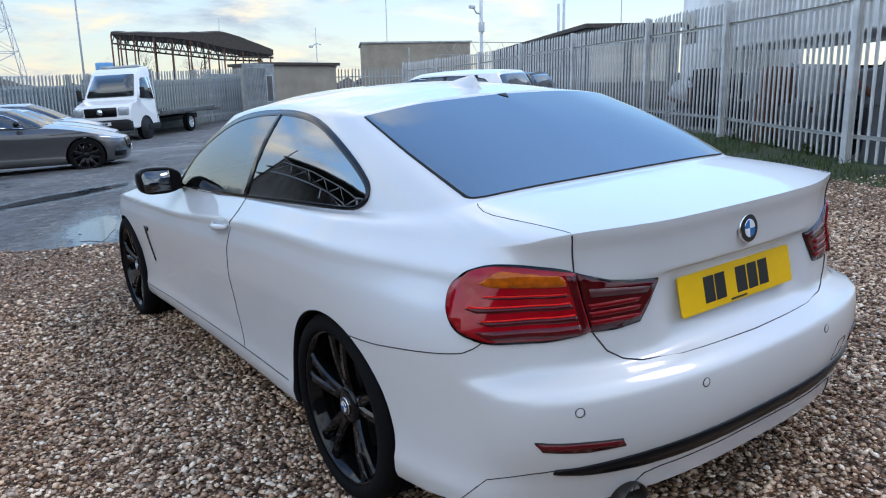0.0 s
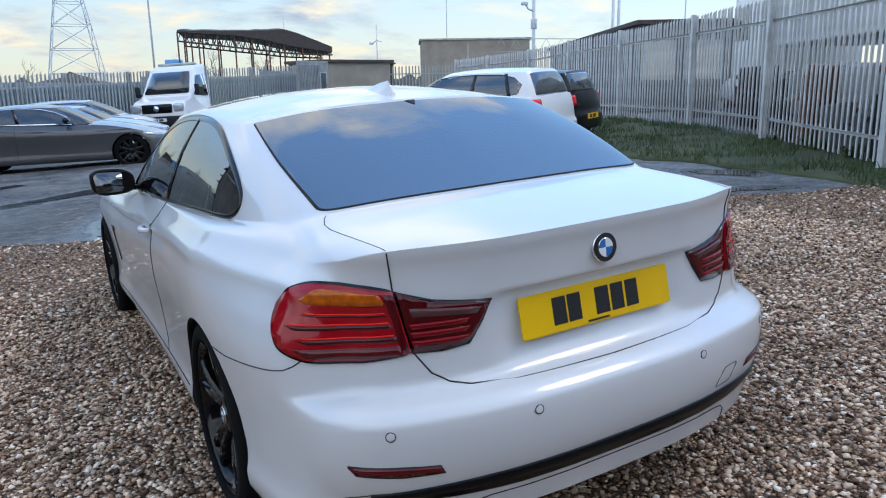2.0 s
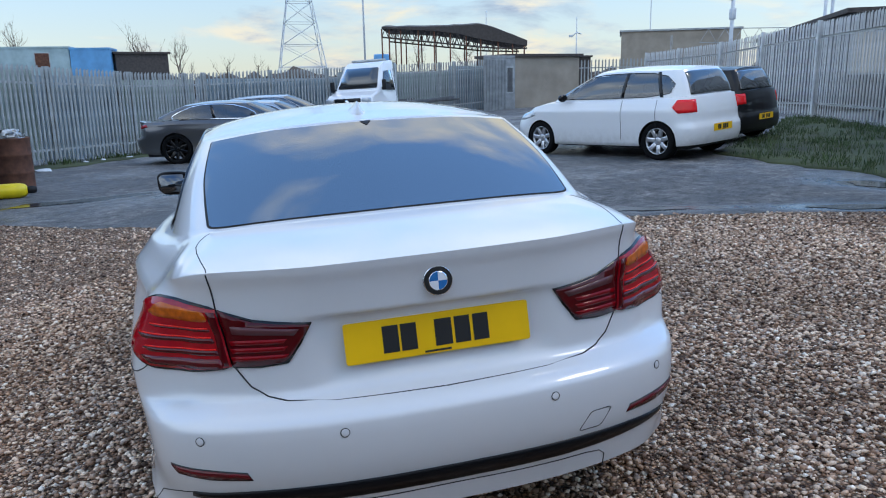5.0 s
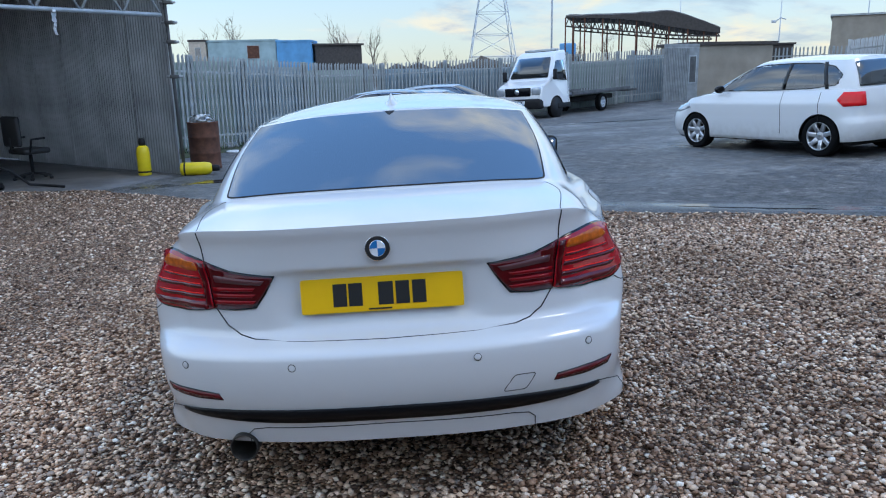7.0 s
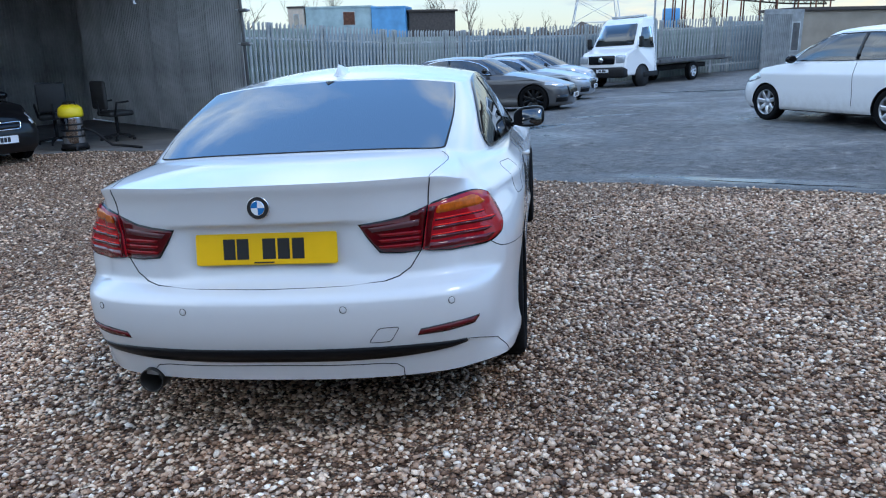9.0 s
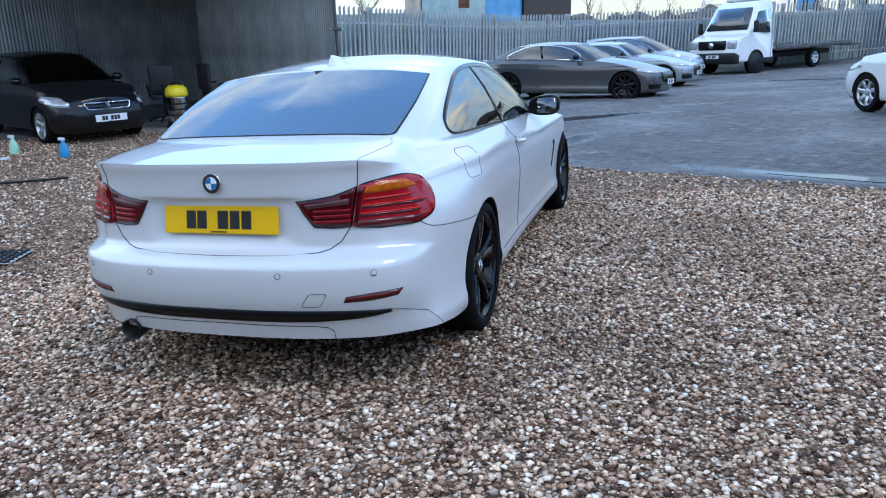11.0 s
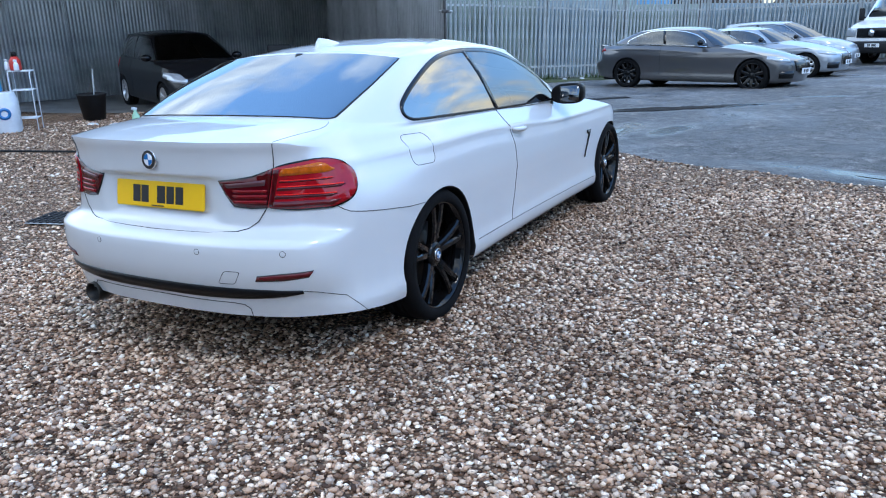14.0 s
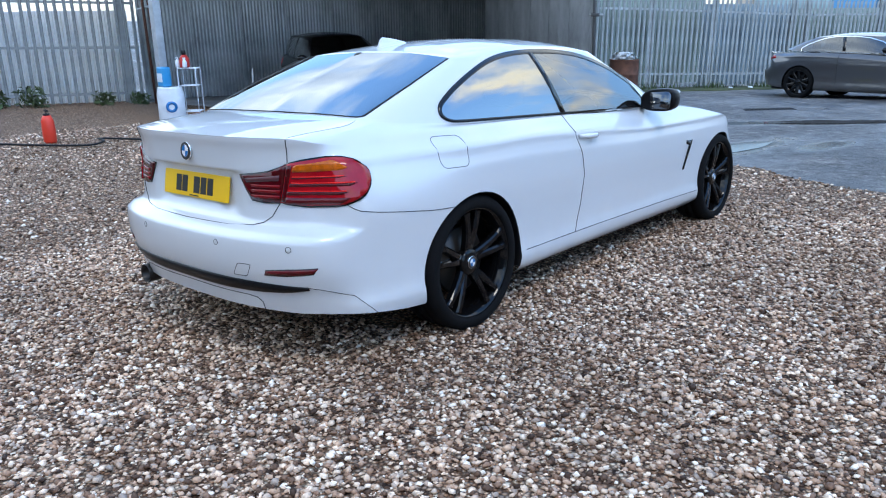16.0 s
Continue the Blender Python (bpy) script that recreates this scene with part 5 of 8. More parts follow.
def pebbles(name, n, area, size, faces, ratio, seed):
    """Many stones in one mesh: area(k) gives n places, size the radius range."""
    rng = np.random.default_rng(seed)
    if faces == 20:
        bm = bmesh.new()
        bmesh.ops.create_icosphere(bm, subdivisions=1, radius=1.0)
        base = np.array([v.co[:] for v in bm.verts])
        tri = np.array([[v.index for v in f.verts] for f in bm.faces])
        bm.free()
    else:
        # two flat-topped six-sided cones, base to base
        base = np.array([(math.cos(k * math.tau / 6), math.sin(k * math.tau / 6), 0.15 * (-1) ** k) for k in range(6)] + [(0.1, 0, 0.9), (0, 0, -0.9)])
        tri = np.array([(k, (k + 1) % 6, 6) for k in range(6)] + [((k + 1) % 6, k, 7) for k in range(6)])
    xy = area(n, rng)
    n = len(xy)
    z = np.interp(xy[:, 0], [-40, -2.5, 11, 40], [-0.15, -0.1075, 0.473, 0.6]) + np.interp(xy[:, 1], [-40, -6, 6, 15, 21, 28, 60], [0.2, 0.141, -0.141, -0.2, -0.42, -0.5, -0.5])
    r = size[0] + (size[1] - size[0]) * rng.random(n) ** 1.6
    sc = np.stack([r * (0.9 + 0.5 * rng.random(n)), r * (0.75 + 0.35 * rng.random(n)), r * (0.5 + 0.35 * rng.random(n))], 1)
    a = rng.random(n) * math.tau
    t1, t2 = (rng.random(n) - 0.5) * 0.9, (rng.random(n) - 0.5) * 0.9
    p = base[None] * (1 + 0.16 * (rng.random((n, len(base), 1)) - 0.5)) * sc[:, None, :]
    y2 = p[:, :, 1] * np.cos(t1)[:, None] - p[:, :, 2] * np.sin(t1)[:, None]
    z2 = p[:, :, 1] * np.sin(t1)[:, None] + p[:, :, 2] * np.cos(t1)[:, None]
    x3 = p[:, :, 0] * np.cos(t2)[:, None] + z2 * np.sin(t2)[:, None]
    z3 = -p[:, :, 0] * np.sin(t2)[:, None] + z2 * np.cos(t2)[:, None]
    x4 = x3 * np.cos(a)[:, None] - y2 * np.sin(a)[:, None]
    y4 = x3 * np.sin(a)[:, None] + y2 * np.cos(a)[:, None]
    lift = 0.008 + sc[:, 2] * (0.1 + 1.5 * rng.random(n))
    co = np.stack([x4 + xy[:, :1], y4 + xy[:, 1:], z3 + (z + lift)[:, None]], 2).reshape(-1, 3)
    fc = (tri[None] + (np.arange(n) * len(base))[:, None, None]).reshape(-1, 3)
    me = bpy.data.meshes.new(name)
    me.vertices.add(len(co))
    me.vertices.foreach_set("co", co.ravel())
    me.loops.add(fc.size)
    me.loops.foreach_set("vertex_index", fc.ravel().astype(np.int32))
    me.polygons.add(len(fc))
    me.polygons.foreach_set("loop_start", np.arange(0, fc.size, 3, dtype=np.int32))
    me.update(calc_edges=True)
    me.polygons.foreach_set("use_smooth", np.ones(len(fc), bool))
    me.materials.append(M["stones"])
    return tagged(new(name, me), "loose brown, tan and grey river pebbles", "gravel", kind="stuff")


def in_poly(xy, poly):
    hit = np.zeros(len(xy), bool)
    for (x0, y0), (x1, y1) in zip(poly, poly[1:] + poly[:1]):
        c = ((y0 > xy[:, 1]) != (y1 > xy[:, 1])) & (xy[:, 0] < (x1 - x0) * (xy[:, 1] - y0) / (y1 - y0 + 1e-12) + x0)
        hit ^= c
    return hit


GRAVEL_EDGE = noisy(GRAVEL, 0.12, 8)


def near_area(n, rng):
    xy = np.stack([rng.uniform(-2.6, 4.6, n), rng.uniform(-1.7, 4.6, n)], 1)
    under = (np.abs(xy[:, 0] + 0.02) < 0.6) & (xy[:, 1] > 0.6) & (xy[:, 1] < 4.2)
    eye = (xy[:, 0] - 0.6) ** 2 / 2.6 ** 2 + (xy[:, 1] + 2.6) ** 2 / 1.0 ** 2 < 1
    soft = xy + rng.normal(0, 0.3, xy.shape)
    rim = (soft[:, 0] > -2.4) & (soft[:, 0] < 4.4) & (soft[:, 1] < 4.4)
    return xy[in_poly(xy, GRAVEL_EDGE) & ~under & ~eye & rim]


def mid_area(n, rng):
    xy = np.stack([rng.uniform(-9.0, 7.4, n), rng.uniform(-1.0, 9.4, n)], 1)
    soft = xy + rng.normal(0, 0.35, xy.shape)
    core = (soft[:, 0] > -2.4) & (soft[:, 0] < 4.4) & (soft[:, 1] < 4.4)
    return xy[in_poly(xy, GRAVEL_EDGE) & ~core]


# ---- palisade fences ----
def pale_mesh(h, w=0.066, mat=None):
    """A W-section pale with a three-pointed top."""
    bm = bmesh.new()
    sec = [(-w / 2, 0.0), (-w * 0.28, 0.014), (-w * 0.1, 0.004), (w * 0.1, 0.004), (w * 0.28, 0.014), (w / 2, 0.0)]
    tops = [h - 0.05, h - 0.015, h, h, h - 0.015, h - 0.05]
    lo = [bm.verts.new((x, -y, 0.05)) for x, y in sec]
    hi = [bm.verts.new((x * (0.75 if t > h - 0.02 else 1), -y - (0.02 if t > h - 0.02 else 0), t)) for (x, y), t in zip(sec, tops)]
    lo2 = [bm.verts.new((x, -y + 0.004, 0.05)) for x, y in sec]
    hi2 = [bm.verts.new((v.co.x, v.co.y + 0.004, v.co.z)) for v in hi]
    for i in range(5):
        bm.faces.new((lo[i], lo[i + 1], hi[i + 1], hi[i]))
        bm.faces.new((lo2[i + 1], lo2[i], hi2[i], hi2[i + 1]))
    bmesh.ops.recalc_face_normals(bm, faces=bm.faces)
    return bm


def palisade(name, a, b, h, label, pitch=0.152, post_every=2.75, mat=None, first_post=0.0, width=0.066, rails=None):
    """A run of palisade fence from a to b, its posts upright and its rails along the ground."""
    mat = mat or M["galv"]
    a, b = Vector(a), Vector(b)
    d = (b - a)
    length = d.length
    d.normalize()
    ang = math.degrees(math.atan2(d.y, d.x))
    base = lay(*a)
    f = thing(name, label, "fence", "palisade fence", Matrix.Translation(base) @ pose(0, 0, 0, 0, 0, ang), "")

    def dz(u):
        return gz(a.x + d.x * u, a.y + d.y * u) - base.z

    n = int(length / post_every)
    u = first_post
    post = None
    while u <= length + 0.01:
        if post is None:
            bm = cuboid(-0.05, 0.03, -0.3, 0.05, 0.036, h, 0)
            box(bm, -0.003, 0.036, -0.3, 0.003, 0.11, h)
            box(bm, -0.05, 0.11, -0.3, 0.05, 0.116, h)
            post = part("post", bm, mat, f, "", False)
            post.matrix_basis = pose(u, 0, dz(u))
        else:
            share(post, f, pose(u, 0, dz(u)))
        u += post_every
    for z in rails or (0.32, h - 0.42):
        bm = bmesh.new()
        steps = max(int(length / 2), 1)
        pts = [(length * k / steps, 0.012, dz(length * k / steps) + z) for k in range(steps + 1)]
        for p, q in zip(pts, pts[1:]):
            vs = [bm.verts.new((x, y, zz)) for x, y, zz in ((p[0], 0.004, p[2]), (q[0], 0.004, q[2]), (q[0], 0.004, q[2] + 0.05), (p[0], 0.004, p[2] + 0.05), (p[0], 0.05, p[2] + 0.05), (q[0], 0.05, q[2] + 0.05))]
            bm.faces.new(vs[:4])
            bm.faces.new((vs[3], vs[2], vs[5], vs[4]))
        part("rail", bm, mat, f, "", False)
    rng = random.Random(name)
    pale = None
    k = 0
    u = 0.03
    while u < length:
        m = pose(u, 0, dz(u) + rng.uniform(-0.01, 0.012), rng.uniform(-0.4, 0.4), rng.uniform(-0.5, 0.5), rng.uniform(-3, 3))
        if pale is None:
            pale = part("pale", pale_mesh(h, width), mat, f, "", False)
            pale.matrix_basis = m
        else:
            share(pale, f, m)
        u += pitch
        k += 1
    return f


def corrugated(length, h, pitch=0.075, depth=0.038):
    """A corrugated sheet in x-z, its ribs upright."""
    bm = bmesh.new()
    n = max(int(length / pitch), 1)
    prev = None
    for k in range(n * 4 + 1):
        x = length * k / (n * 4)
        y = (0, depth, depth, 0)[k % 4] if k % 4 in (0, 1, 2, 3) else 0
        pair = (bm.verts.new((x, -y, 0)), bm.verts.new((x, -y, h)))
        if prev:
            bm.faces.new((prev[0], pair[0], pair[1], prev[1]))
        prev = pair
    return bm


def cladding(name, a, b, h, label, mat, sheet_w=1.0, seed=1):
    """A wall of upright corrugated sheets from a to b."""
    a, b = Vector(a), Vector(b)
    d = b - a
    length = d.length
    n = max(int(round(length / sheet_w)), 1)
    base = lay(*a)
    ang = math.degrees(math.atan2(d.y, d.x))
    w = thing(name, label, "wall", "", Matrix.Translation(base) @ pose(0, 0, 0, 0, 0, ang), "structure")
    rng = random.Random(seed)
    for k in range(n):
        c = part("cladding_sheet", corrugated(length / n + 0.03, h), mat, w, "", False)
        c.matrix_basis = pose(k * length / n, rng.uniform(-0.006, 0.006), rng.uniform(-0.05, 0.0), 0, rng.uniform(-0.15, 0.15), 0)
    return w

# ---- other vehicles ----
hatch_shell = Shell(
    plan=[(0, 0.0), (0.3, 0.006), (0.55, 0.035), (0.7, 0.095), (0.78, 0.2), (0.825, 0.45), (0.838, 0.8), (0.84, 1.6), (0.836, 2.6), (0.83, 3.1), (0.8, 3.5), (0.68, 3.8), (0.4, 3.93), (0, 3.97)],
    rear=[(0.18, 0.12), (0.25, 0.03), (0.4, 0.0), (0.52, 0.008), (0.58, 0.04), (0.75, 0.055), (0.95, 0.1), (1.0, 0.12)],
    side=[(0.18, 0.07), (0.24, 0.02), (0.35, 0.012), (0.5, 0.012), (0.65, 0.002), (0.76, 0.0), (0.82, 0.02), (0.9, 0.05), (0.98, 0.09)],
    front=[(0.18, 0.1), (0.3, 0.02), (0.45, 0.0), (0.6, 0.03), (0.7, 0.1), (0.8, 0.25), (0.95, 0.5)],
    ztop=[(-0.1, 0.985), (0.5, 0.97), (1.5, 0.945), (2.6, 0.93), (3.1, 0.88), (3.6, 0.78), (3.97, 0.68)],
    zbot=[(-0.1, 0.25), (0.5, 0.22), (3.4, 0.2), (3.97, 0.2)],
    crown=[(-0.1, 1.0), (0.5, 1.0), (2.5, 0.97), (2.75, 0.98), (3.2, 0.94), (3.7, 0.82), (3.97, 0.7)],
    base=[(0, 0.16, 0.97), (0.4, 0.17, 0.97), (0.58, 0.2, 0.97), (0.68, 0.3, 0.965), (0.72, 0.55, 0.96), (0.735, 0.9, 0.95), (0.745, 1.3, 0.945), (0.745, 1.7, 0.94), (0.745, 2.2, 0.935), (0.735, 2.6, 0.93), (0.66, 2.9, 0.935), (0, 3.1, 0.955)],
    roof=[(0, 0.36, 1.405), (0.35, 0.365, 1.4), (0.5, 0.39, 1.38), (0.56, 0.46, 1.375), (0.575, 0.65, 1.38), (0.58, 0.95, 1.388), (0.582, 1.2, 1.392), (0.58, 1.5, 1.392), (0.575, 1.75, 1.386), (0.55, 1.95, 1.376), (0.4, 2.05, 1.39), (0, 2.12, 1.42)],
    roof_crown=[(0.3, 1.405), (0.38, 1.415), (0.8, 1.445), (1.3, 1.458), (1.8, 1.442), (2.12, 1.42)],
    blend=(0.1, 0.5), fblend=(3.2, 3.75), bulge=0.03,
)
HATCH_GLASS = [(2.66, 0.965), (2.4, 1.14), (2.08, 1.315), (1.8, 1.352), (1.3, 1.36), (0.85, 1.345), (0.58, 1.29), (0.43, 1.17), (0.5, 1.03), (0.9, 0.985), (1.6, 0.97)]


def other_car(name, label, sh, glass, paint, m, axles, wheel_r, rim, rear_glass=(0.06, 0.9), tint="far_glass", group="parked cars", plate_rear=True, plate_front=True, pillar=None, rear_lamps=None, head=None, wheel_kw=None, scale=None, grille=None, chrome_ring=False, plates=0.111):
    car = thing(name, label, "car", group, m)
    zl = [0, 0.04, 0.08, 0.14, 0.2, 0.26, 0.32, 0.38, 0.44, 0.5, 0.56, 0.62, 0.68, 0.74, 0.79, 0.83, 0.87, 0.9, 0.93, 0.96, 0.98, 1.0]
    arches = [(axles[0], wheel_r - 0.01, wheel_r + 0.035), (axles[1], wheel_r - 0.01, wheel_r + 0.035)]
    ss, pts, hole = skin_grid(sh, zl, 110, arches)

    def kind(i, j):
        return None if all(hole[a][b] for a, b in ((i, j), (i + 1, j), (i + 1, j + 1), (i, j + 1))) else "body"

    body = grid_parts(pts, False, kind, paint, car)["body"]
    cap = cap_rows(sh, ss, pts, 14)
    yb = sh.base[1](1.0) - 0.1
    grid_parts(cap, False, lambda i, j: "bonnet" if cap[i][j].y > yb else "deck", paint, car)
    us, vs, hp = house_grid(sh, 60, 16)
    tree = caster(hp)
    ru = 2.0 / 11
    inner = grow(glass, -0.006)

    def house_kind(i, j):
        p = (hp[i][j] + hp[i + 1][j + 1]) / 2
        u, v = abs(us[i] + us[i + 1]) / 2, (vs[j] + vs[j + 1]) / 2
        if (u < ru and rear_glass[0] + 0.02 < v < rear_glass[1] - 0.02) or (u > 9.6 / 11 and 0.08 < v < 0.94) or (abs(p.x) > 0.45 and inside(inner, p.y, p.z)):
            return None
        return "pillar_frame"

    grid_parts(hp, False, house_kind, paint, car)
    grid_parts(roof_rows(sh, us), False, lambda i, j: "roof", paint, car)
    hat = lambda u, v: sh.on_house(u, v)
    win = rounded([(-ru - 0.006, rear_glass[0]), (ru + 0.006, rear_glass[0]), (ru, rear_glass[1]), (-ru, rear_glass[1])], [0.03, 0.03, 0.02, 0.02], 4)
    part("rear_window", patch(win, (0.02, 0.08), hat, 0.003, 0.004), M[tint], car)
    for sx in (1, -1):
        part("windscreen_half", patch([(sx * a, b) for a, b in ((9.5 / 11, 0.06), (0.999, 0.06), (0.999, 0.95), (9.5 / 11, 0.95))], (0.03, 0.12), hat, 0.0, 0.004), M["far_glass"], car)
        at = from_side(tree, sx)
        ring, cut = dense(grow(glass, 0.006)), dense(grow(glass, -0.006))
        bm = bmesh.new()
        a = [bm.verts.new(at(*p)[0] + at(*p)[1] * 0.006) for p in ring]
        b = [bm.verts.new(at(*p)[0] + at(*p)[1] * 0.004) for p in cut]
        for k in range(len(a)):
            bm.faces.new((a[k], a[(k + 1) % len(a)], b[(k + 1) % len(a)], b[k]))
        part("window_surround", bm, M["chrome"] if chrome_ring else M["trim"], car)
        part("side_window", patch(glass, 0.12, at, 0, 0.001), M[tint], car)
        for y0, y1 in pillar or ():
            part("pillar_trim", patch([(y0, glass[4][1]), (y0 + 0.06, glass[4][1]), (y1 + 0.06, 0.975), (y1, 0.975)], 0.08, at, 0.003, 0.004), M["trim"], car)
            ya = (y0 + y1) / 2 + 0.02
            part("panel_gap", line_on(sh, [(sx * sh.s_at_y(ya), 0.94), (sx * sh.s_at_y(ya), 0.32)], 0.004), M["gap"], car)
        for o, mt, nm in rear_lamps or ():
            part(nm, patch([(sx * (sh.s_at_y(v) if k == "y" else sh.s_at_x(v)), z) for k, v, z in o], 0.05, sh.on, 0.01, 0.01), M[mt], car)
        for o, mt, nm in head or ():
            part(nm, patch([(sx * sh.s_at_y(v), z) for v, z in o], 0.05, sh.on, 0.01, 0.008), M[mt], car)
        mb = bmesh.new()
        bmesh.ops.create_icosphere(mb, subdivisions=2, radius=1.0)
        ym = glass[0][0] - 0.12
        xm = sh.base[0](0.8) + 0.12
        for v in mb.verts:
            v.co = Vector((sx * (xm + 0.1 * v.co.x), ym + 0.08 * max(v.co.y, -0.3), 1.0 + 0.065 * v.co.z))
        part("mirror", mb, M["trim"], car)
        for cy in axles:
            wheel(car, sx * (sh.plan[0](sh.s_at_y(cy)) - 0.115), cy, wheel_r, wheel_r, 0.2, rim, **(wheel_kw or {}))
            bm = bmesh.new()
            rings = []
            for k in range(17):
                t = math.pi * k / 16
                y, z = cy + (wheel_r + 0.036) * math.cos(t), wheel_r - 0.01 + (wheel_r + 0.036) * math.sin(t)
                rings.append([bm.verts.new((sx * (sh.plan[0](sh.s_at_y(cy)) - 0.03), y, z)), bm.verts.new((sx * 0.45, y, z))])
            for p, q in zip(rings, rings[1:]):
                bm.faces.new((p[0], p[1], q[1], q[0]))
            part("arch_liner", bm, M["plastic"], car)
    part("underbody", cuboid(-0.68, 0.2, 0.17, 0.68, sh.plan[1](sh.length) - 0.3, 0.3, 0.03), M["plastic"], car)
    y1 = sh.base[1](1.0)
    part("cabin_floor", cuboid(-0.64, 0.5, 0.3, 0.64, y1 - 0.1, 0.45, 0.02), M["interior"], car)
    part("dashboard", cuboid(-0.64, y1 - 0.5, 0.5, 0.64, y1 - 0.05, 0.9, 0.05), M["interior"], car)
    for x in (-0.34, 0.34):
        for y in (y1 - 1.35, y1 - 2.15):
            bm = cuboid(x - 0.24, y, 0.42, x + 0.24, y + 0.45, 0.56, 0.04)
            box(bm, x - 0.23, y - 0.15, 0.5, x + 0.23, y - 0.02, 1.0, 0.04)
            box(bm, x - 0.12, y - 0.17, 1.0, x + 0.12, y - 0.09, 1.16, 0.03)
            part("seat", bm, M["interior"], car)
    if plate_rear:
        p, n = sh.on(0, plate_rear if plate_rear is not True else 0.48)
        number_plate(car, Matrix.Translation(p + n * 0.004) @ pose(0, 0, 0, 90, 0, 0), M["yellow_plate"], 0.52, plates)
    if plate_front:
        yf = sh.plan[1](sh.length)
        number_plate(car, Matrix.Translation((0, yf + 0.012, 0.42)) @ pose(0, 0, 0, 90, 0, 180), M["white_plate"], 0.52, plates)
    if grille:
        gw, z0, z1, ring = grille
        yf = sh.plan[1](sh.length)
        rows = []
        sg = sh.length - gw
        o = rounded([(sg, z0), (sh.length - 0.002, z0), (sh.length - 0.002, z1), (sg - 0.05, z1)], [0.03, 0, 0, 0.03], 3)
        for sx in (1, -1):
            part("grille", patch([(sx * a, b) for a, b in o], 0.05, sh.on, 0.01, 0.012), M["trim"], car)
            if ring:
                part("grille_frame", tube([sh.on(sx * a, b)[0] + sh.on(sx * a, b)[1] * 0.014 for a, b in o[4:] + o[:5]], 0.009, 6), M["chrome"], car)
    return car

# ---- placing ----
def stand(x, y, yaw, k=1.0):
    """A pose on the ground, leaning with it."""
    e = 1.0
    n = Vector((gz(x - e, y) - gz(x + e, y), gz(x, y - e) - gz(x, y + e), 2 * e)).normalized()
    f = Vector((-math.sin(radians(yaw)), math.cos(radians(yaw)), 0))
    f = (f - n * f.dot(n)).normalized()
    r = f.cross(n)
    m = Matrix(((r.x, f.x, n.x, x), (r.y, f.y, n.y, y), (r.z, f.z, n.z, gz(x, y)), (0, 0, 0, 1)))
    return m @ Matrix.Diagonal((k, k, k, 1))


white_coupe(SLOPE @ Matrix.Translation((0, 0, 0.004)))

# other cars
C_LAMP = [([("x", 0.56, 0.80), ("x", 0.58, 0.86), ("y", 0.26, 0.88), ("y", 0.3, 0.83), ("x", 0.7, 0.79)], "red_lens", "rear_lamp")]
C_HEAD = [([(4.05, 0.66), (4.05, 0.72), (4.3, 0.70), (4.46, 0.66), (4.46, 0.60), (4.3, 0.61)], "lamp_clear", "headlamp"), ([(4.3, 0.28), (4.3, 0.42), (4.5, 0.42), (4.5, 0.28)], "trim", "air_intake")]
COUPE_GLASS = [p for p in SIDE_LINE]
other_car("grey_coupe", "dark grey metallic coupe with black wheels and chrome window line", coupe_shell, COUPE_GLASS, M["grey_paint"], stand(-2.7, 16.5, -104.5), (0.92, 3.785), 0.33, M["rim_black"], (0.03, 0.955), "far_glass", pillar=[(1.66, 1.75)], rear_lamps=C_LAMP, head=C_HEAD, wheel_kw=dict(spokes=10, style="single", rim_r=0.245), grille=(0.42, 0.42, 0.62, False), chrome_ring=True)
other_car("silver_saloon", "silver blue saloon parked beside the grey coupe", coupe_shell, COUPE_GLASS, M["silver_paint"], stand(-1.93, 21.1, -104.5, 1.0), (0.92, 3.785), 0.33, M["rim_silver"], (0.03, 0.955), "far_glass", pillar=[(1.66, 1.75)], rear_lamps=C_LAMP, head=C_HEAD, wheel_kw=dict(spokes=10, style="single", rim_r=0.235), grille=(0.38, 0.36, 0.62, True), chrome_ring=True)
H_LAMP = [([("x", 0.60, 0.74), ("x", 0.6, 0.93), ("y", 0.33, 0.93), ("y", 0.4, 0.82), ("y", 0.3, 0.73)], "bright_red", "rear_lamp")]
H_HEAD = [([(3.25, 0.70), (3.3, 0.78), (3.6, 0.76), (3.86, 0.68), (3.86, 0.61), (3.6, 0.62)], "lamp_clear", "headlamp")]
other_car("pale_hatchback", "pale blue hatchback with frosted windows by the fence", hatch_shell, HATCH_GLASS, M["silver_paint"], stand(-1.15, 23.6, -104.5, 1.0), (0.66, 3.13), 0.3, M["rim_silver"], tint="clear", rear_lamps=H_LAMP, head=H_HEAD, wheel_kw=dict(spokes=7, style="single", rim_r=0.2), pillar=[(1.32, 1.36)])
other_car("white_hatchback", "white five-door hatchback with silver alloy wheels", hatch_shell, HATCH_GLASS, M["van_white"], stand(6.76, 8.46, 25.1), (0.66, 3.13), 0.3, M["rim_silver"], rear_lamps=H_LAMP, head=H_HEAD, wheel_kw=dict(spokes=7, style="single", rim_r=0.2), pillar=[(1.3, 1.34), (0.72, 0.6)])
other_car("black_hatchback", "black hatchback parked beside the white hatchback", hatch_shell, HATCH_GLASS, M["black_paint"], stand(8.65, 9.9, 25.1, 0.94), (0.66, 3.13), 0.31, M["rim_silver"], rear_lamps=H_LAMP, head=H_HEAD, wheel_kw=dict(spokes=7, style="single", rim_r=0.2), pillar=[(1.3, 1.34)])
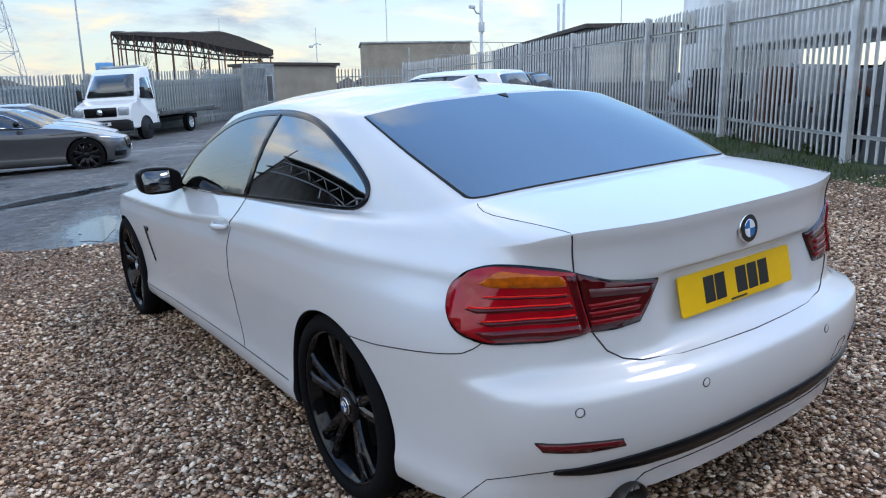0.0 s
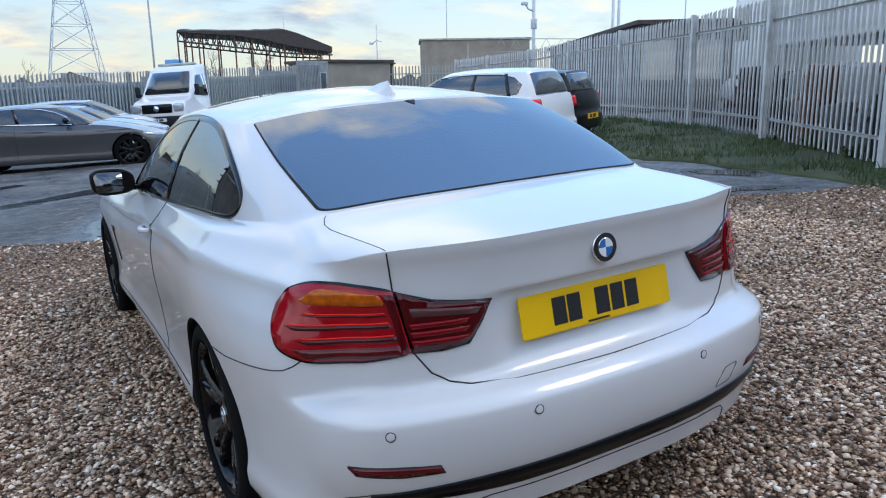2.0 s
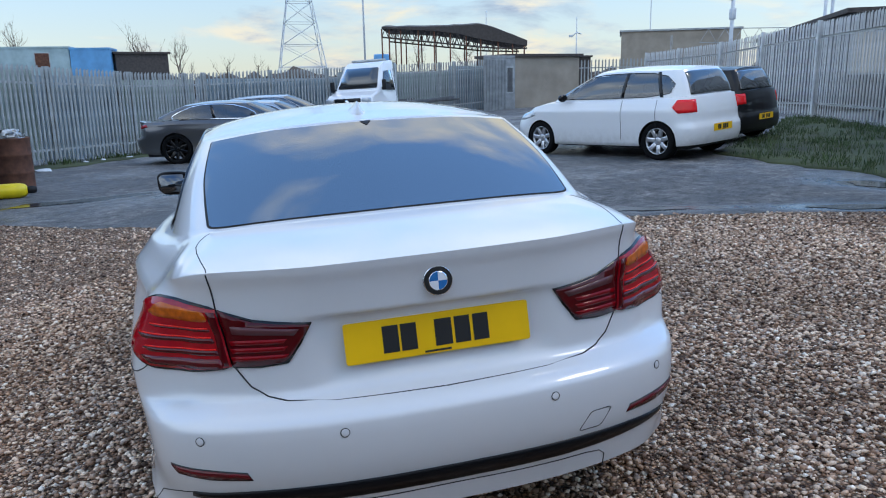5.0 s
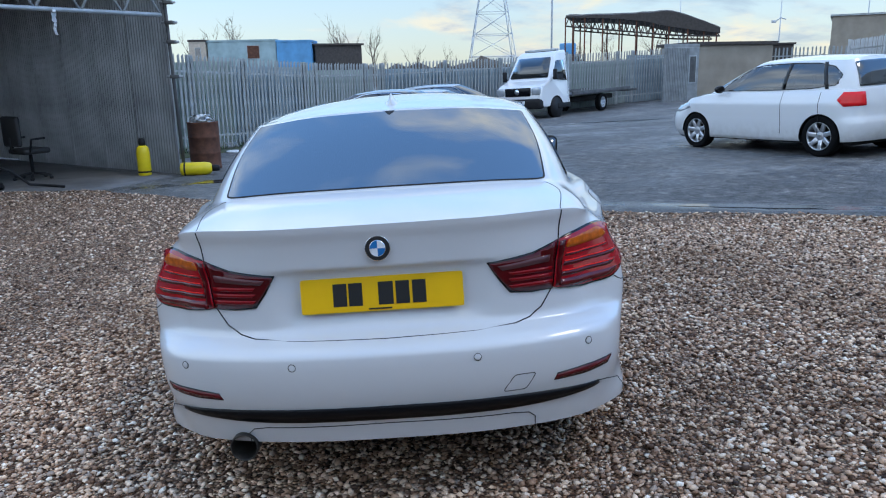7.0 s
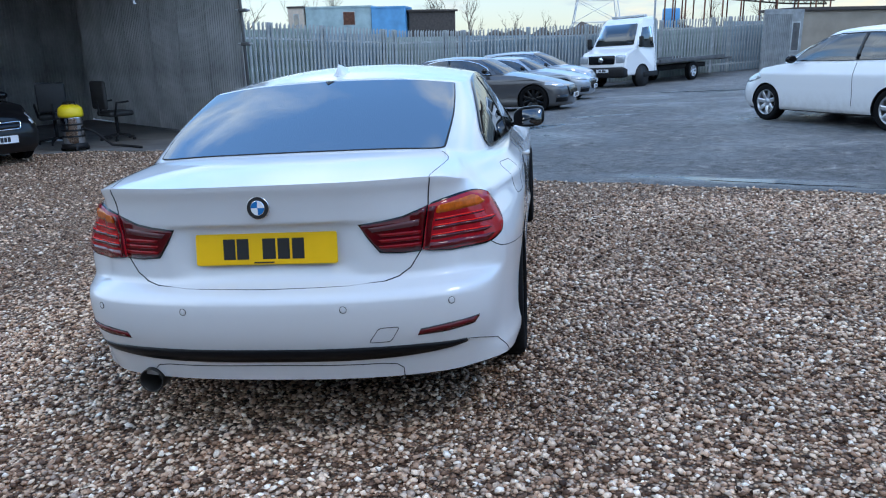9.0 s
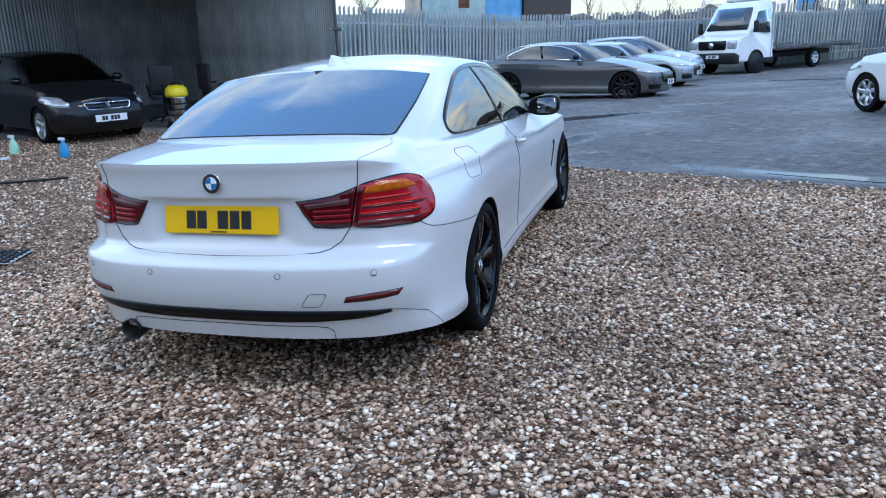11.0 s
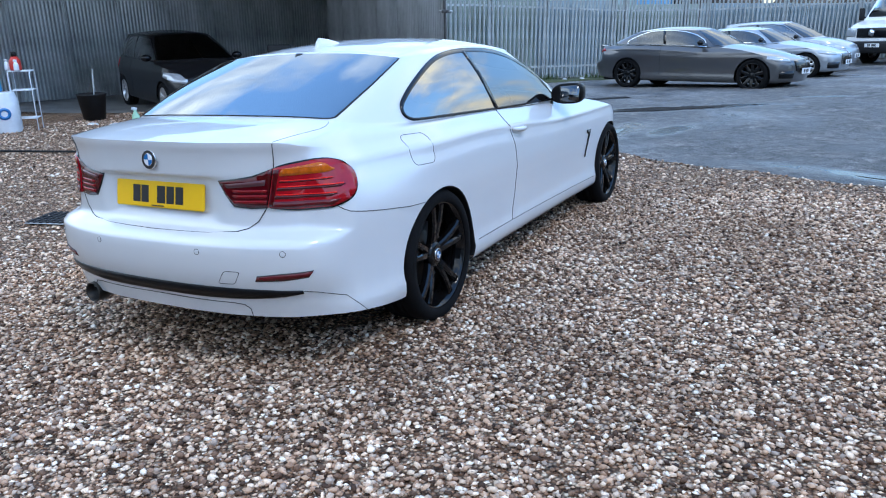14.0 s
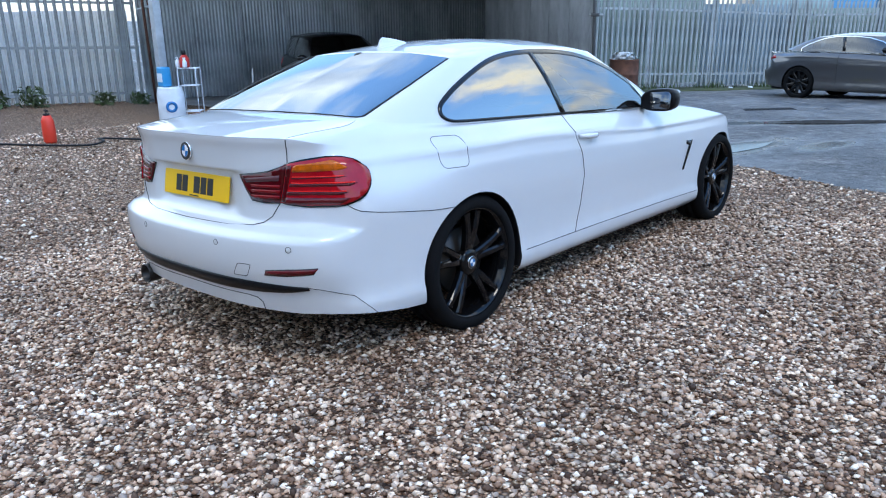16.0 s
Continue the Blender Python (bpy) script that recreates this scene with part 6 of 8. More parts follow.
other_car("black_hatchback", "shiny black five-door hatchback under the open shed", hatch_shell, HATCH_GLASS, M["black_paint"], stand(-10.41, 9.19, -115.1, 0.98), (0.66, 3.13), 0.3, M["rim_silver"], rear_lamps=H_LAMP, head=H_HEAD, wheel_kw=dict(spokes=5, style="double", rim_r=0.21), pillar=[(1.3, 1.34), (0.72, 0.6)], grille=(0.34, 0.56, 0.66, True))


def flatbed_van(m):
    v = thing("recovery_van", "white flatbed recovery van with a grey roof bar", "van", "", m)
    W = 0.98
    prof = [(-0.95, 0.42), (1.02, 0.42), (1.05, 0.75), (1.0, 1.02), (0.86, 1.2), (0.35, 1.36), (-0.15, 2.22), (-0.4, 2.36), (-0.95, 2.4)]
    bm = bmesh.new()
    cols = [(-1.0, 0.06), (-0.94, 0.0), (0.94, 0.0), (1.0, 0.06)]
    ring = []
    for c, ins in cols:
        ring.append([bm.verts.new((c * (W - 0.16 * ease(1.15, 2.4, z)), y - (ins if y > 0 else -ins * 0.3), z - (ins if z > 2 else 0))) for y, z in prof])
    for a, b in zip(ring, ring[1:]):
        for i in range(len(prof)):
            j = (i + 1) % len(prof)
            bm.faces.new((a[i], a[j], b[j], b[i]))
    bm.faces.new(ring[0][::-1])
    bm.faces.new(ring[-1])
    bmesh.ops.recalc_face_normals(bm, faces=bm.faces)
    bmesh.ops.bevel(bm, geom=[e for e in bm.edges if e.calc_face_angle(0) > 0.5], offset=0.03, segments=2, affect="EDGES")
    cab = part("cab", bm, M["van_white"], v, "", False)
    # screen and side windows stand a little proud
    def at_screen(x, t):
        y, z = 0.33 - 0.47 * t, 1.4 + 0.79 * t
        return Vector((x * (W - 0.16 * ease(1.15, 2.4, z) - 0.06), y + 0.012, z + 0.008)), Vector((0, 0.87, 0.49))
    part("windscreen", patch(rounded([(-0.93, 0.04), (0.93, 0.04), (0.93, 0.95), (-0.93, 0.95)], 0.08, 3), 0.4, at_screen, 0.01, 0.002), M["far_glass"], v)
    for sx in (1, -1):
        at = lambda y, z, sx=sx: (Vector((sx * (W - 0.16 * ease(1.15, 2.4, z) + 0.004), y, z)), Vector((sx, 0, 0.1)).normalized())
        part("side_window", patch([(0.2, 1.36), (-0.16, 2.02), (-0.7, 2.04), (-0.72, 1.3)], 0.3, at, 0.004, 0.002), M["far_glass"], v)
        part("mirror", cuboid(sx * 1.12 - 0.07, 0.2, 1.35, sx * 1.12 + 0.07, 0.32, 1.72, 0.03), M["plastic"], v)
        part("mirror_arm", tube([(sx * 0.93, 0.18, 1.4), (sx * 1.1, 0.26, 1.45)], 0.02), M["plastic"], v)
        part("headlamp", cuboid(sx * 0.78 - 0.17, 0.9, 0.85, sx * 0.78 + 0.17, 1.06, 1.12, 0.04), M["lamp_clear"], v)
        part("sill", cuboid(min(sx * 0.9, sx * 1.0), -0.95, 0.32, max(sx * 0.9, sx * 1.0), -0.1, 0.5, 0.02), M["plastic"], v)
        part("panel_gap", tube([(sx * 0.985, -0.78, 0.5), (sx * 0.985, -0.78, 1.2), (sx * 0.9, -0.76, 2.1)], 0.006), M["gap"], v)
        wheel(v, sx * 0.87, 0.0, 0.34, 0.34, 0.2, M["rim_silver"], 6, "single", 0.2)
        wheel(v, sx * 0.87, -3.4, 0.34, 0.34, 0.2, M["rim_silver"], 6, "single", 0.2)
        # black disc stands in for the shade inside the uncut wheel arch
        part("arch_liner", capped([(0.4, -0.012), (0.4, 0.012)], 28, "x", Matrix.Translation((sx * 0.968, 0, 0.36))), M["plastic"], v)
        part("front_arch", tube([(sx * 0.975, 0.4 * math.cos(a), 0.36 + 0.4 * math.sin(a)) for a in [math.pi * k / 14 for k in range(15)]], 0.03, 6), M["plastic"], v)
        part("bed_side", cuboid(min(sx * 0.93, sx * 1.02), -5.6, 0.72, max(sx * 0.93, sx * 1.02), -1.1, 0.86, 0.01), M["dark_steel"], v)
    part("grille", cuboid(-0.55, 0.98, 0.82, 0.55, 1.075, 1.12, 0.03), M["trim"], v)
    part("grille_badge", capped([(0.1, 0), (0.1, 0.02)], 24, "z", Matrix.Translation((0, 1.075, 0.97)) @ pose(0, 0, 0, -90, 0, 0)), M["chrome"], v)
    part("front_bumper", cuboid(-0.98, 0.8, 0.36, 0.98, 1.12, 0.72, 0.07), M["plastic"], v)
    number_plate(v, Matrix.Translation((-0.1, 1.125, 0.6)) @ pose(0, 0, 0, 90, 0, 180), M["white_plate"], 0.52, 0.111)
    part("chassis", cuboid(-0.4, -5.2, 0.42, 0.4, 0.2, 0.6, 0.02), M["plastic"], v)
    part("bed_deck", cuboid(-1.0, -5.6, 0.7, 1.0, -1.1, 0.76, 0.01), M["dark_steel"], v)
    part("tail_ramp", cuboid(-0.9, -6.4, 0.66, 0.9, -5.6, 0.74, 0.01), M["dark_steel"], v)
    for sx in (1, -1):
        part("headboard_post", cuboid(sx * 0.8 - 0.03, -1.12, 0.76, sx * 0.8 + 0.03, -1.06, 2.3), M["galv_dark"], v, "", False)
    part("headboard_rail", cuboid(-0.83, -1.12, 2.24, 0.83, -1.06, 2.3), M["galv_dark"], v, "", False)
    part("light_bar", cuboid(-0.7, -0.7, 2.38, 0.7, -0.5, 2.46, 0.03), M["galv_dark"], v, "grey roof light bar")
    part("spare_drum", capped([(0.28, 0.76), (0.28, 1.0), (0.25, 1.02)], 20, "z", Matrix.Translation((0.3, -1.7, 0))), M["galv_dark"], v)
    return v


flatbed_van(stand(3.75, 25.9, 138.5))

# ---- fences ----
A_LINE = [(5.2, -1.2), (7.55, 3.5), (9.95, 6.95), (11.75, 10.2), (13.4, 14.2), (15.0, 20.5), (16.5, 28.0)]
for k, (a, b) in enumerate(zip(A_LINE, A_LINE[1:])):
    d = math.dist(a, b)
    palisade("palisade_fence", a, b, 2.35, "galvanised steel palisade fence along a grass verge", 0.165, d / max(round(d / 3.8), 1), M["galv"], 0.0, 0.045)
B_LINE = [(-6.9, 13.6), (-4.95, 18.0), (-3.55, 21.0), (-1.75, 24.4), (3.4, 28.4), (8.9, 31.9), (11.0, 33.0)]
for a, b in zip(B_LINE, B_LINE[1:]):
    palisade("palisade_fence", a, b, 2.3, "weathered steel palisade fence behind parked cars", 0.155, 2.78, M["galv_dark"])
M["hoarding_a"] = plain("pale_blue_grey_sheet", (0.28, 0.35, 0.39), 0.6, 0.1, 0, 0.35, 1.2)
M["hoarding_b"] = plain("pale_green_grey_sheet", (0.31, 0.37, 0.34), 0.6, 0.1, 0, 0.35, 1.2)
for k, (a, b) in enumerate(zip(B_LINE, B_LINE[1:])):
    back = Vector((a[1] - b[1], b[0] - a[0])).normalized() * 0.45
    cladding(f"wall_{k + 10}", (a[0] + back.x, a[1] + back.y), (b[0] + back.x, b[1] + back.y), 2.12, "pale weathered sheets behind the palisade", M["hoarding_a"] if k % 2 else M["hoarding_b"], 1.6, 20 + k)
C_LINE = [(-12.35, 6.2), (-13.5, 3.4), (-15.2, -0.6)]
h_c = 2.35
for a, b in zip(C_LINE, C_LINE[1:]):
    palisade("palisade_fence", b, a, 2.35, "galvanised palisade fence with weeds at its foot", 0.155, 2.75, M["galv_shade"], rails=(0.2, 1.12, h_c - 0.36))
M["pale_sheet"] = plain("pale_corrugated_sheet", (0.78, 0.79, 0.79), 0.5, 0.1, 0, 0.15, 1.0)
for k, (a, b) in enumerate(zip([(-12.9, 6.3), (-14.0, 3.6)], [(-14.0, 3.6), (-15.9, -0.8)])):
    cladding(f"wall_{k + 6}", a, b, 1.9, "pale corrugated sheets behind the fence", M["pale_sheet"], 1.0, 5 + k)

# ---- open shed ----
SHED = [(-4.55, 11.2), (-10.15, 15.05), (-13.0, 6.6)]
cladding("wall_1", SHED[0], SHED[1], 3.7, "dark grey corrugated steel end wall of the open shed", M["sheet"], 1.05, 2)
cladding("wall_2", SHED[1], SHED[2], 3.7, "grey corrugated steel back wall of the open shed", M["sheet"], 1.05, 3)
bm = bmesh.new()
corner = [(-4.3, 10.9, 3.55), (-10.3, 15.3, 3.75), (-13.3, 6.4, 3.75), (-8.8, 4.4, 3.55)]
lo = [bm.verts.new((x, y, gz(-8, 9) + z)) for x, y, z in corner]
hi = [bm.verts.new((x, y, gz(-8, 9) + z + 0.06)) for x, y, z in corner]
bm.faces.new(lo)
bm.faces.new(hi[::-1])
for i in range(4):
    bm.faces.new((lo[i], lo[(i + 1) % 4], hi[(i + 1) % 4], hi[i]))
bmesh.ops.recalc_face_normals(bm, faces=bm.faces)
tagged(obj("shed_roof", bm, M["dark_wall"], False), "dark sheet roof over the open shed", "roof", kind="structure")
tagged(lie_flat([(-4.6, 10.9), (-10.1, 14.9), (-12.9, 6.7), (-9.4, 6.4), (-8.2, 8.2), (-6.4, 9.2), (-5.2, 9.2)], M["concrete"], "shed_floor", 0.008, 1.0), "stained dark concrete floor of the shed", "floor", kind="structure")


def truss(name, a, b, h, label, mat, bays=10):
    """A welded lattice beam from a to b."""
    t = thing(name, label, "truss")
    a, b = Vector(a), Vector(b)
    up = Vector((0, 0, h))
    part("chord", tube([a, b], 0.035, 6), mat, t)
    part("chord", tube([a + up, b + up], 0.035, 6), mat, t)
    for k in range(bays):
        p, q = a.lerp(b, k / bays), a.lerp(b, (k + 1) / bays)
        mid = p.lerp(q, 0.5) + up
        part("brace", tube([p, mid], 0.02, 5), mat, t)
        part("brace", tube([mid, q], 0.02, 5), mat, t)
    return t


zs = gz(-8, 9)
M["pale_steel"] = plain("pale_painted_steel", (0.42, 0.45, 0.47), 0.5, 0.3, 0, 0.2)
truss("roof_truss", (-4.45, 10.75, zs + 2.72), (-9.0, 4.75, zs + 2.72), 0.55, "pale steel lattice beam across the shed front", M["pale_steel"], 11)
rag = thing("rag", "torn white strip of sheeting hanging from the shed beam", "rag", "", Matrix.Translation((-5.53, 9.32, zs + 2.69)) @ pose(0, 0, 0, 0, 0, 53))
bm = bmesh.new()
for k in range(9):
    w = 0.035 * (1 - 0.06 * k) * (1 + 0.35 * math.sin(2.6 * k))
    bm.verts.new((-w + 0.008 * math.sin(1.7 * k), 0.012 * math.sin(1.3 * k), -0.042 * k))
    bm.verts.new((w + 0.008 * math.sin(1.7 * k), 0.012 * math.sin(1.3 * k + 0.8), -0.042 * k))
bm.verts.ensure_lookup_table()
for k in range(8):
    bm.faces.new([bm.verts[i] for i in (2 * k, 2 * k + 1, 2 * k + 3, 2 * k + 2)])
bmesh.ops.solidify(bm, geom=bm.faces[:], thickness=0.004)
part("strip", bm, M["white_plastic"], rag)
part("knot", cuboid(-0.03, -0.03, -0.02, 0.03, 0.03, 0.03, 0.012), M["white_plastic"], rag)
post = thing("shed_post", "blue-grey steel post at the shed front", "post", "", Matrix.Translation(lay(-9.05, 4.85)))
part("shaft", cuboid(-0.07, -0.07, -0.1, 0.07, 0.07, 3.6, 0.012), M["pale_steel"], post)
part("foot_plate", cuboid(-0.12, -0.12, -0.02, 0.12, 0.12, 0.02, 0.004), M["galv_dark"], post)
pole = thing("scaffold_pole", "dark scaffold pole with clamps at the shed corner", "pole", "", Matrix.Translation(lay(-4.4, 11.0)))
part("tube", tube([(0.0, 0, -0.1), (-0.09, 0.03, 4.2)], 0.03, 8), M["dark_steel"], pole)
for z in (1.72, 2.3, 2.62, 2.95):
    part("clamp", cuboid(-0.07, -0.07, z - 0.03, 0.07, 0.07, z + 0.03, 0.01), M["dark_steel"], pole)
    part("stub", tube([(-0.14, -0.02, z), (0.12, 0.02, z)], 0.02, 6), M["galv_dark"], pole)
frame_ob = thing("scaffold_bundle", "rusty scaffold poles leaning at the fence corner", "pole", "", Matrix.Translation(lay(-12.2, 6.35)))
for k, (dx, dy) in enumerate(((0, 0), (0.12, 0.1), (-0.1, 0.14), (0.2, -0.1))):
    part("pole", tube([(dx, dy, -0.05), (dx * 0.4 - 0.1, dy * 0.6, 3.4)], 0.028, 7), M["rust"] if k % 2 else M["galv_dark"], frame_ob)
for z in (1.9, 2.4, 2.9):
    part("crossbar", tube([(-0.5, 0.1, z), (0.35, -0.1, z + 0.05)], 0.024, 6), M["galv_dark"], frame_ob)

# closing walls added behind the camera; the tall dark one blocks low light
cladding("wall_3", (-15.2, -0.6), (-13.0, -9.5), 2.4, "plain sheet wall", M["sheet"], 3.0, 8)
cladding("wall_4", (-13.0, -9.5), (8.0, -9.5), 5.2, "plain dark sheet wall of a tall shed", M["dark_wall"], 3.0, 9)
cladding("wall_5", (8.0, -9.5), (5.2, -1.2), 2.4, "plain sheet wall", M["sheet"], 3.0, 10)

# ---- beyond the fences ----
def block(name, label, category, x0, y0, x1, y1, depth, z0, z1, mat, roof=None, windows=(), win_mat=None, over=0.15):
    """A building whose front runs from (x0, y0) to (x1, y1); it reaches depth behind that line."""
    a, b = Vector((x0, y0)), Vector((x1, y1))
    d = b - a
    ang = math.degrees(math.atan2(d.y, d.x))
    h = thing(name, label, category, "", Matrix.Translation((x0, y0, z0)) @ pose(0, 0, 0, 0, 0, ang))
    L, H = d.length, z1 - z0
    part("wall", cuboid(0, 0, 0, L, depth, H, 0.02), mat, h, "", False)
    part("roof", cuboid(-over, -over, H, L + over, depth + over, H + 0.14, 0.01), roof or M["brown_roof"], h, "", False)
    for u0, u1, w0, w1 in windows:
        fr = part("window", cuboid(u0 * L, -0.03, w0, u1 * L, 0.02, w1, 0.005), M["galv_dark"], h, "", False)
        part("pane", cuboid(u0 * L + 0.05, -0.04, w0 + 0.05, u1 * L - 0.05, -0.032, w1 - 0.05), win_mat or M["tint"], fr, "", False)
    return h


block("site_cabin", "beige sheet-steel site cabin beside the yard gate", "cabin", 11.6, 32.3, 15.6, 33.0, 3.0, -0.1, 2.35, M["beige"])
gate = block("gate_panel", "pale ribbed sheet gate panel with a dark hatch", "gate", 9.9, 30.6, 11.7, 31.5, 0.06, -0.15, 2.25, M["galv_shade"], M["galv_shade"], [(0.7, 0.92, 0.85, 2.05)], M["dark_steel"], 0.0)
for k in range(15):
    part("rib", cuboid(0.04 + 0.095 * k, -0.025, 0.03, 0.08 + 0.095 * k, 0.004, 2.36, 0.006), M["galv_shade"], gate, "", False)
palisade("palisade_fence", (15.4, 33.2), (21.0, 31.0), 2.2, "weathered steel palisade fence behind parked cars", 0.17, 2.78, M["galv_dark"])
block("dark_cabin", "long low dark shed with wide windows behind the fence", "shed", 16.7, 16.9, 19.4, 15.35, 20.0, 0.3, 3.05, M["dark_wall"], M["brown_roof"], [(0.02, 0.38, 1.0, 2.25), (0.48, 0.86, 1.0, 2.25)], M["blind"])
block("grey_green_cabin", "grey-green cabin with a rusty red door beyond the fence", "cabin", -16.65, 54.0, -11.65, 54.0, 3.0, -0.6, 3.85, M["container_grey"], M["container_grey"], [(0.57, 0.76, 3.2, 4.2)], M["rust"], 0.03)
block("blue_cabin", "bright blue cabin beyond the fence", "cabin", -11.6, 53.9, -9.1, 53.9, 3.0, -0.6, 3.75, M["container_blue"], M["container_blue"], over=0.03)
block("cream_cabin", "cream end of a cabin beyond the fence", "cabin", -17.95, 53.8, -16.75, 53.8, 3.0, -0.6, 3.9, M["cream"], M["brown_roof"], [(0.35, 0.72, 3.2, 4.1)], None, 0.05)
block("brown_barn", "low dark brown barn roof beyond the fence", "barn", -8.9, 54.6, -5.6, 56.0, 6.0, -0.6, 3.5, M["brown_roof"])
block("grey_depot", "grey flat-roofed depot in the distance", "building", 31.0, 58.0, 39.5, 53.5, 8.0, 0.0, 5.0, M["beige"], M["galv_dark"], [(0.42, 0.44, 0.2, 4.6)])
block("low_store", "low dark store with a rounded roof in the distance", "building", 19.5, 58.0, 27.0, 55.5, 6.0, 0.0, 2.9, M["brown_roof"])
truss("conveyor_gantry", (36.0, 54.0, 3.9), (44.0, 47.5, 3.6), 1.1, "grey lattice gantry beside the depot", M["galv_dark"], 8)


def canopy(m):
    """An open steel canopy: a sheet roof that dips to one end, lattice girders under its long edges, thin posts."""
    c = thing("steel_canopy", "rusting open canopy with a sagging dark roof on thin posts", "canopy", "", m)
    L, D = 10.1, 6.5
    top = pchip([(0, 5.55), (0.3, 5.5), (0.52, 5.52), (0.68, 5.6), (0.72, 5.5), (1.0, 4.45)])
    eave = pchip([(0, 5.42), (0.3, 5.25), (0.52, 4.98), (0.68, 4.6), (1.0, 4.08)])
    foot = pchip([(0, 4.85), (0.52, 4.25), (0.75, 4.0), (1.0, 3.9)])
    bm = bmesh.new()
    rows = []
    for i in range(25):
        u = i / 24
        jag = 0.05 * noise.noise((i * 1.7, 1, 2))
        sec = [(0, eave(u)), (0, top(u) + jag), (D / 2, top(u) + 0.3 + jag), (D, top(u) + jag), (D, eave(u))]
        rows.append([bm.verts.new((L * u, y, z)) for y, z in sec])
    for a, b in zip(rows, rows[1:]):
        for k in range(5):
            bm.faces.new((a[k], b[k], b[(k + 1) % 5], a[(k + 1) % 5]))
    bm.faces.new(rows[0])
    bm.faces.new(rows[-1][::-1])
    bmesh.ops.recalc_face_normals(bm, faces=bm.faces)
    part("roof", bm, M["brown_roof"], c, "", False)
    for y in (0.1, D - 0.1):
        us = [k / 22 for k in range(23)]
        part("girder", tube([(L * u, y, foot(u)) for u in us], 0.06, 5), M["brown_roof"], c)
        bm = bmesh.new()
        for k in range(22):
            a, b = us[k], us[k + 1]
            tube([(L * a, y, foot(a)), (L * (a + b) / 2, y, eave(a))], 0.03, 4, bm)
            tube([(L * (a + b) / 2, y, eave(a)), (L * b, y, foot(b))], 0.03, 4, bm)
        part("lattice", bm, M["brown_roof"], c)
        for u in (0.0, 0.05, 0.13, 0.25, 0.36, 0.47, 0.58, 0.68, 0.8, 0.9, 0.98):
            part("post", tube([(L * u, y, -0.3), (L * u, y, eave(u))], 0.05, 6), M["rust"], c)
    return c


canopy(Matrix.Translation((9.0, 51.0, -0.55)) @ pose(0, 0, 0, 0, 0, -15.2))


def pylon(x, y, h, w):
    p = thing("pylon", "grey lattice electricity pylon far off", "pylon", "", Matrix.Translation((x, y, -0.5)))
    def corner(k, z):
        s = w * (1 - 0.86 * min(z / (h * 0.72), 1)) / 2 + 0.35
        return Vector((s * (1, 1, -1, -1)[k], s * (1, -1, -1, 1)[k], z))
    zs_ = [h * u for u in (0, 0.12, 0.24, 0.36, 0.47, 0.57, 0.66, 0.74, 0.82, 0.9, 1.0)]
    for k in range(4):
        part("leg", tube([corner(k, z) for z in zs_], 0.12, 5), M["pylon_steel"], p)
        bm = bmesh.new()
        for a, b in zip(zs_, zs_[1:]):
            tube([corner(k, a), corner((k + 1) % 4, b)], 0.05, 4, bm)
            tube([corner((k + 1) % 4, a), corner(k, b)], 0.05, 4, bm)
            tube([corner(k, b), corner((k + 1) % 4, b)], 0.07, 4, bm)
        part("lattice", bm, M["pylon_steel"], p)
    for z, r in ((0.7, 7), (0.82, 8.5), (0.94, 6)):
        part("arm", tube([(-r, 0, h * z), (0, 0, h * z + 1.2), (r, 0, h * z), (0, 0, h * z), (-r, 0, h * z)], 0.12, 5), M["pylon_steel"], p)


pylon(14.5, 200.0, 46.0, 12.5)
for x, y, h, r in ((13.4, 87.0, 22.0, 0.12), (36.0, 62.0, 16.0, 0.06), (26.0, 80.0, 9.0, 0.07), (30.5, 66.0, 7.2, 0.07), (44.0, 40.0, 15.0, 0.05)):
    mast = thing("mast", "thin grey mast in the distance", "mast", "masts", Matrix.Translation((x, y, -0.3)))
    part("shaft", tube([(0, 0, 0), (0, 0, h)], [r, r * 0.6], 6), M["pylon_steel"], mast)
    if 5 < h < 10:
        part("lamp_arm", tube([(-0.5, 0, h * 0.75), (0, 0, h * 0.8), (0.5, 0, h * 0.78)], 0.05, 5), M["pylon_steel"], mast)
        part("lamp_head", cuboid(-0.75, -0.1, h * 0.74, -0.4, 0.1, h * 0.77, 0.02), M["pylon_steel"], mast)
cctv = thing("camera_pole", "dark pole with a security camera above the fence", "camera pole", "", Matrix.Translation((17.6, 23.8, 0.1)))
part("shaft", tube([(0, 0, 0), (0, 0, 4.55)], 0.07, 8), M["pylon_steel"], cctv)
part("arm", tube([(0, 0, 4.0), (-0.3, -0.05, 4.05), (-0.45, -0.05, 4.25)], 0.035, 6), M["pylon_steel"], cctv)
part("camera_head", cuboid(-0.62, -0.12, 4.2, -0.38, 0.04, 4.32, 0.02), M["pylon_steel"], cctv)
part("box", cuboid(-0.08, -0.1, 3.3, 0.1, 0.1, 3.7, 0.02), M["pylon_steel"], cctv)
horn = thing("chimney_pair", "two short flues on the dark shed roof", "flue", "", Matrix.Translation((20.2, 22.0, 0.2)))
for dx in (0, 0.3):
    part("flue", tube([(dx, 0, 0), (dx, 0, 4.25 + dx)], 0.06, 6), M["pylon_steel"], horn)


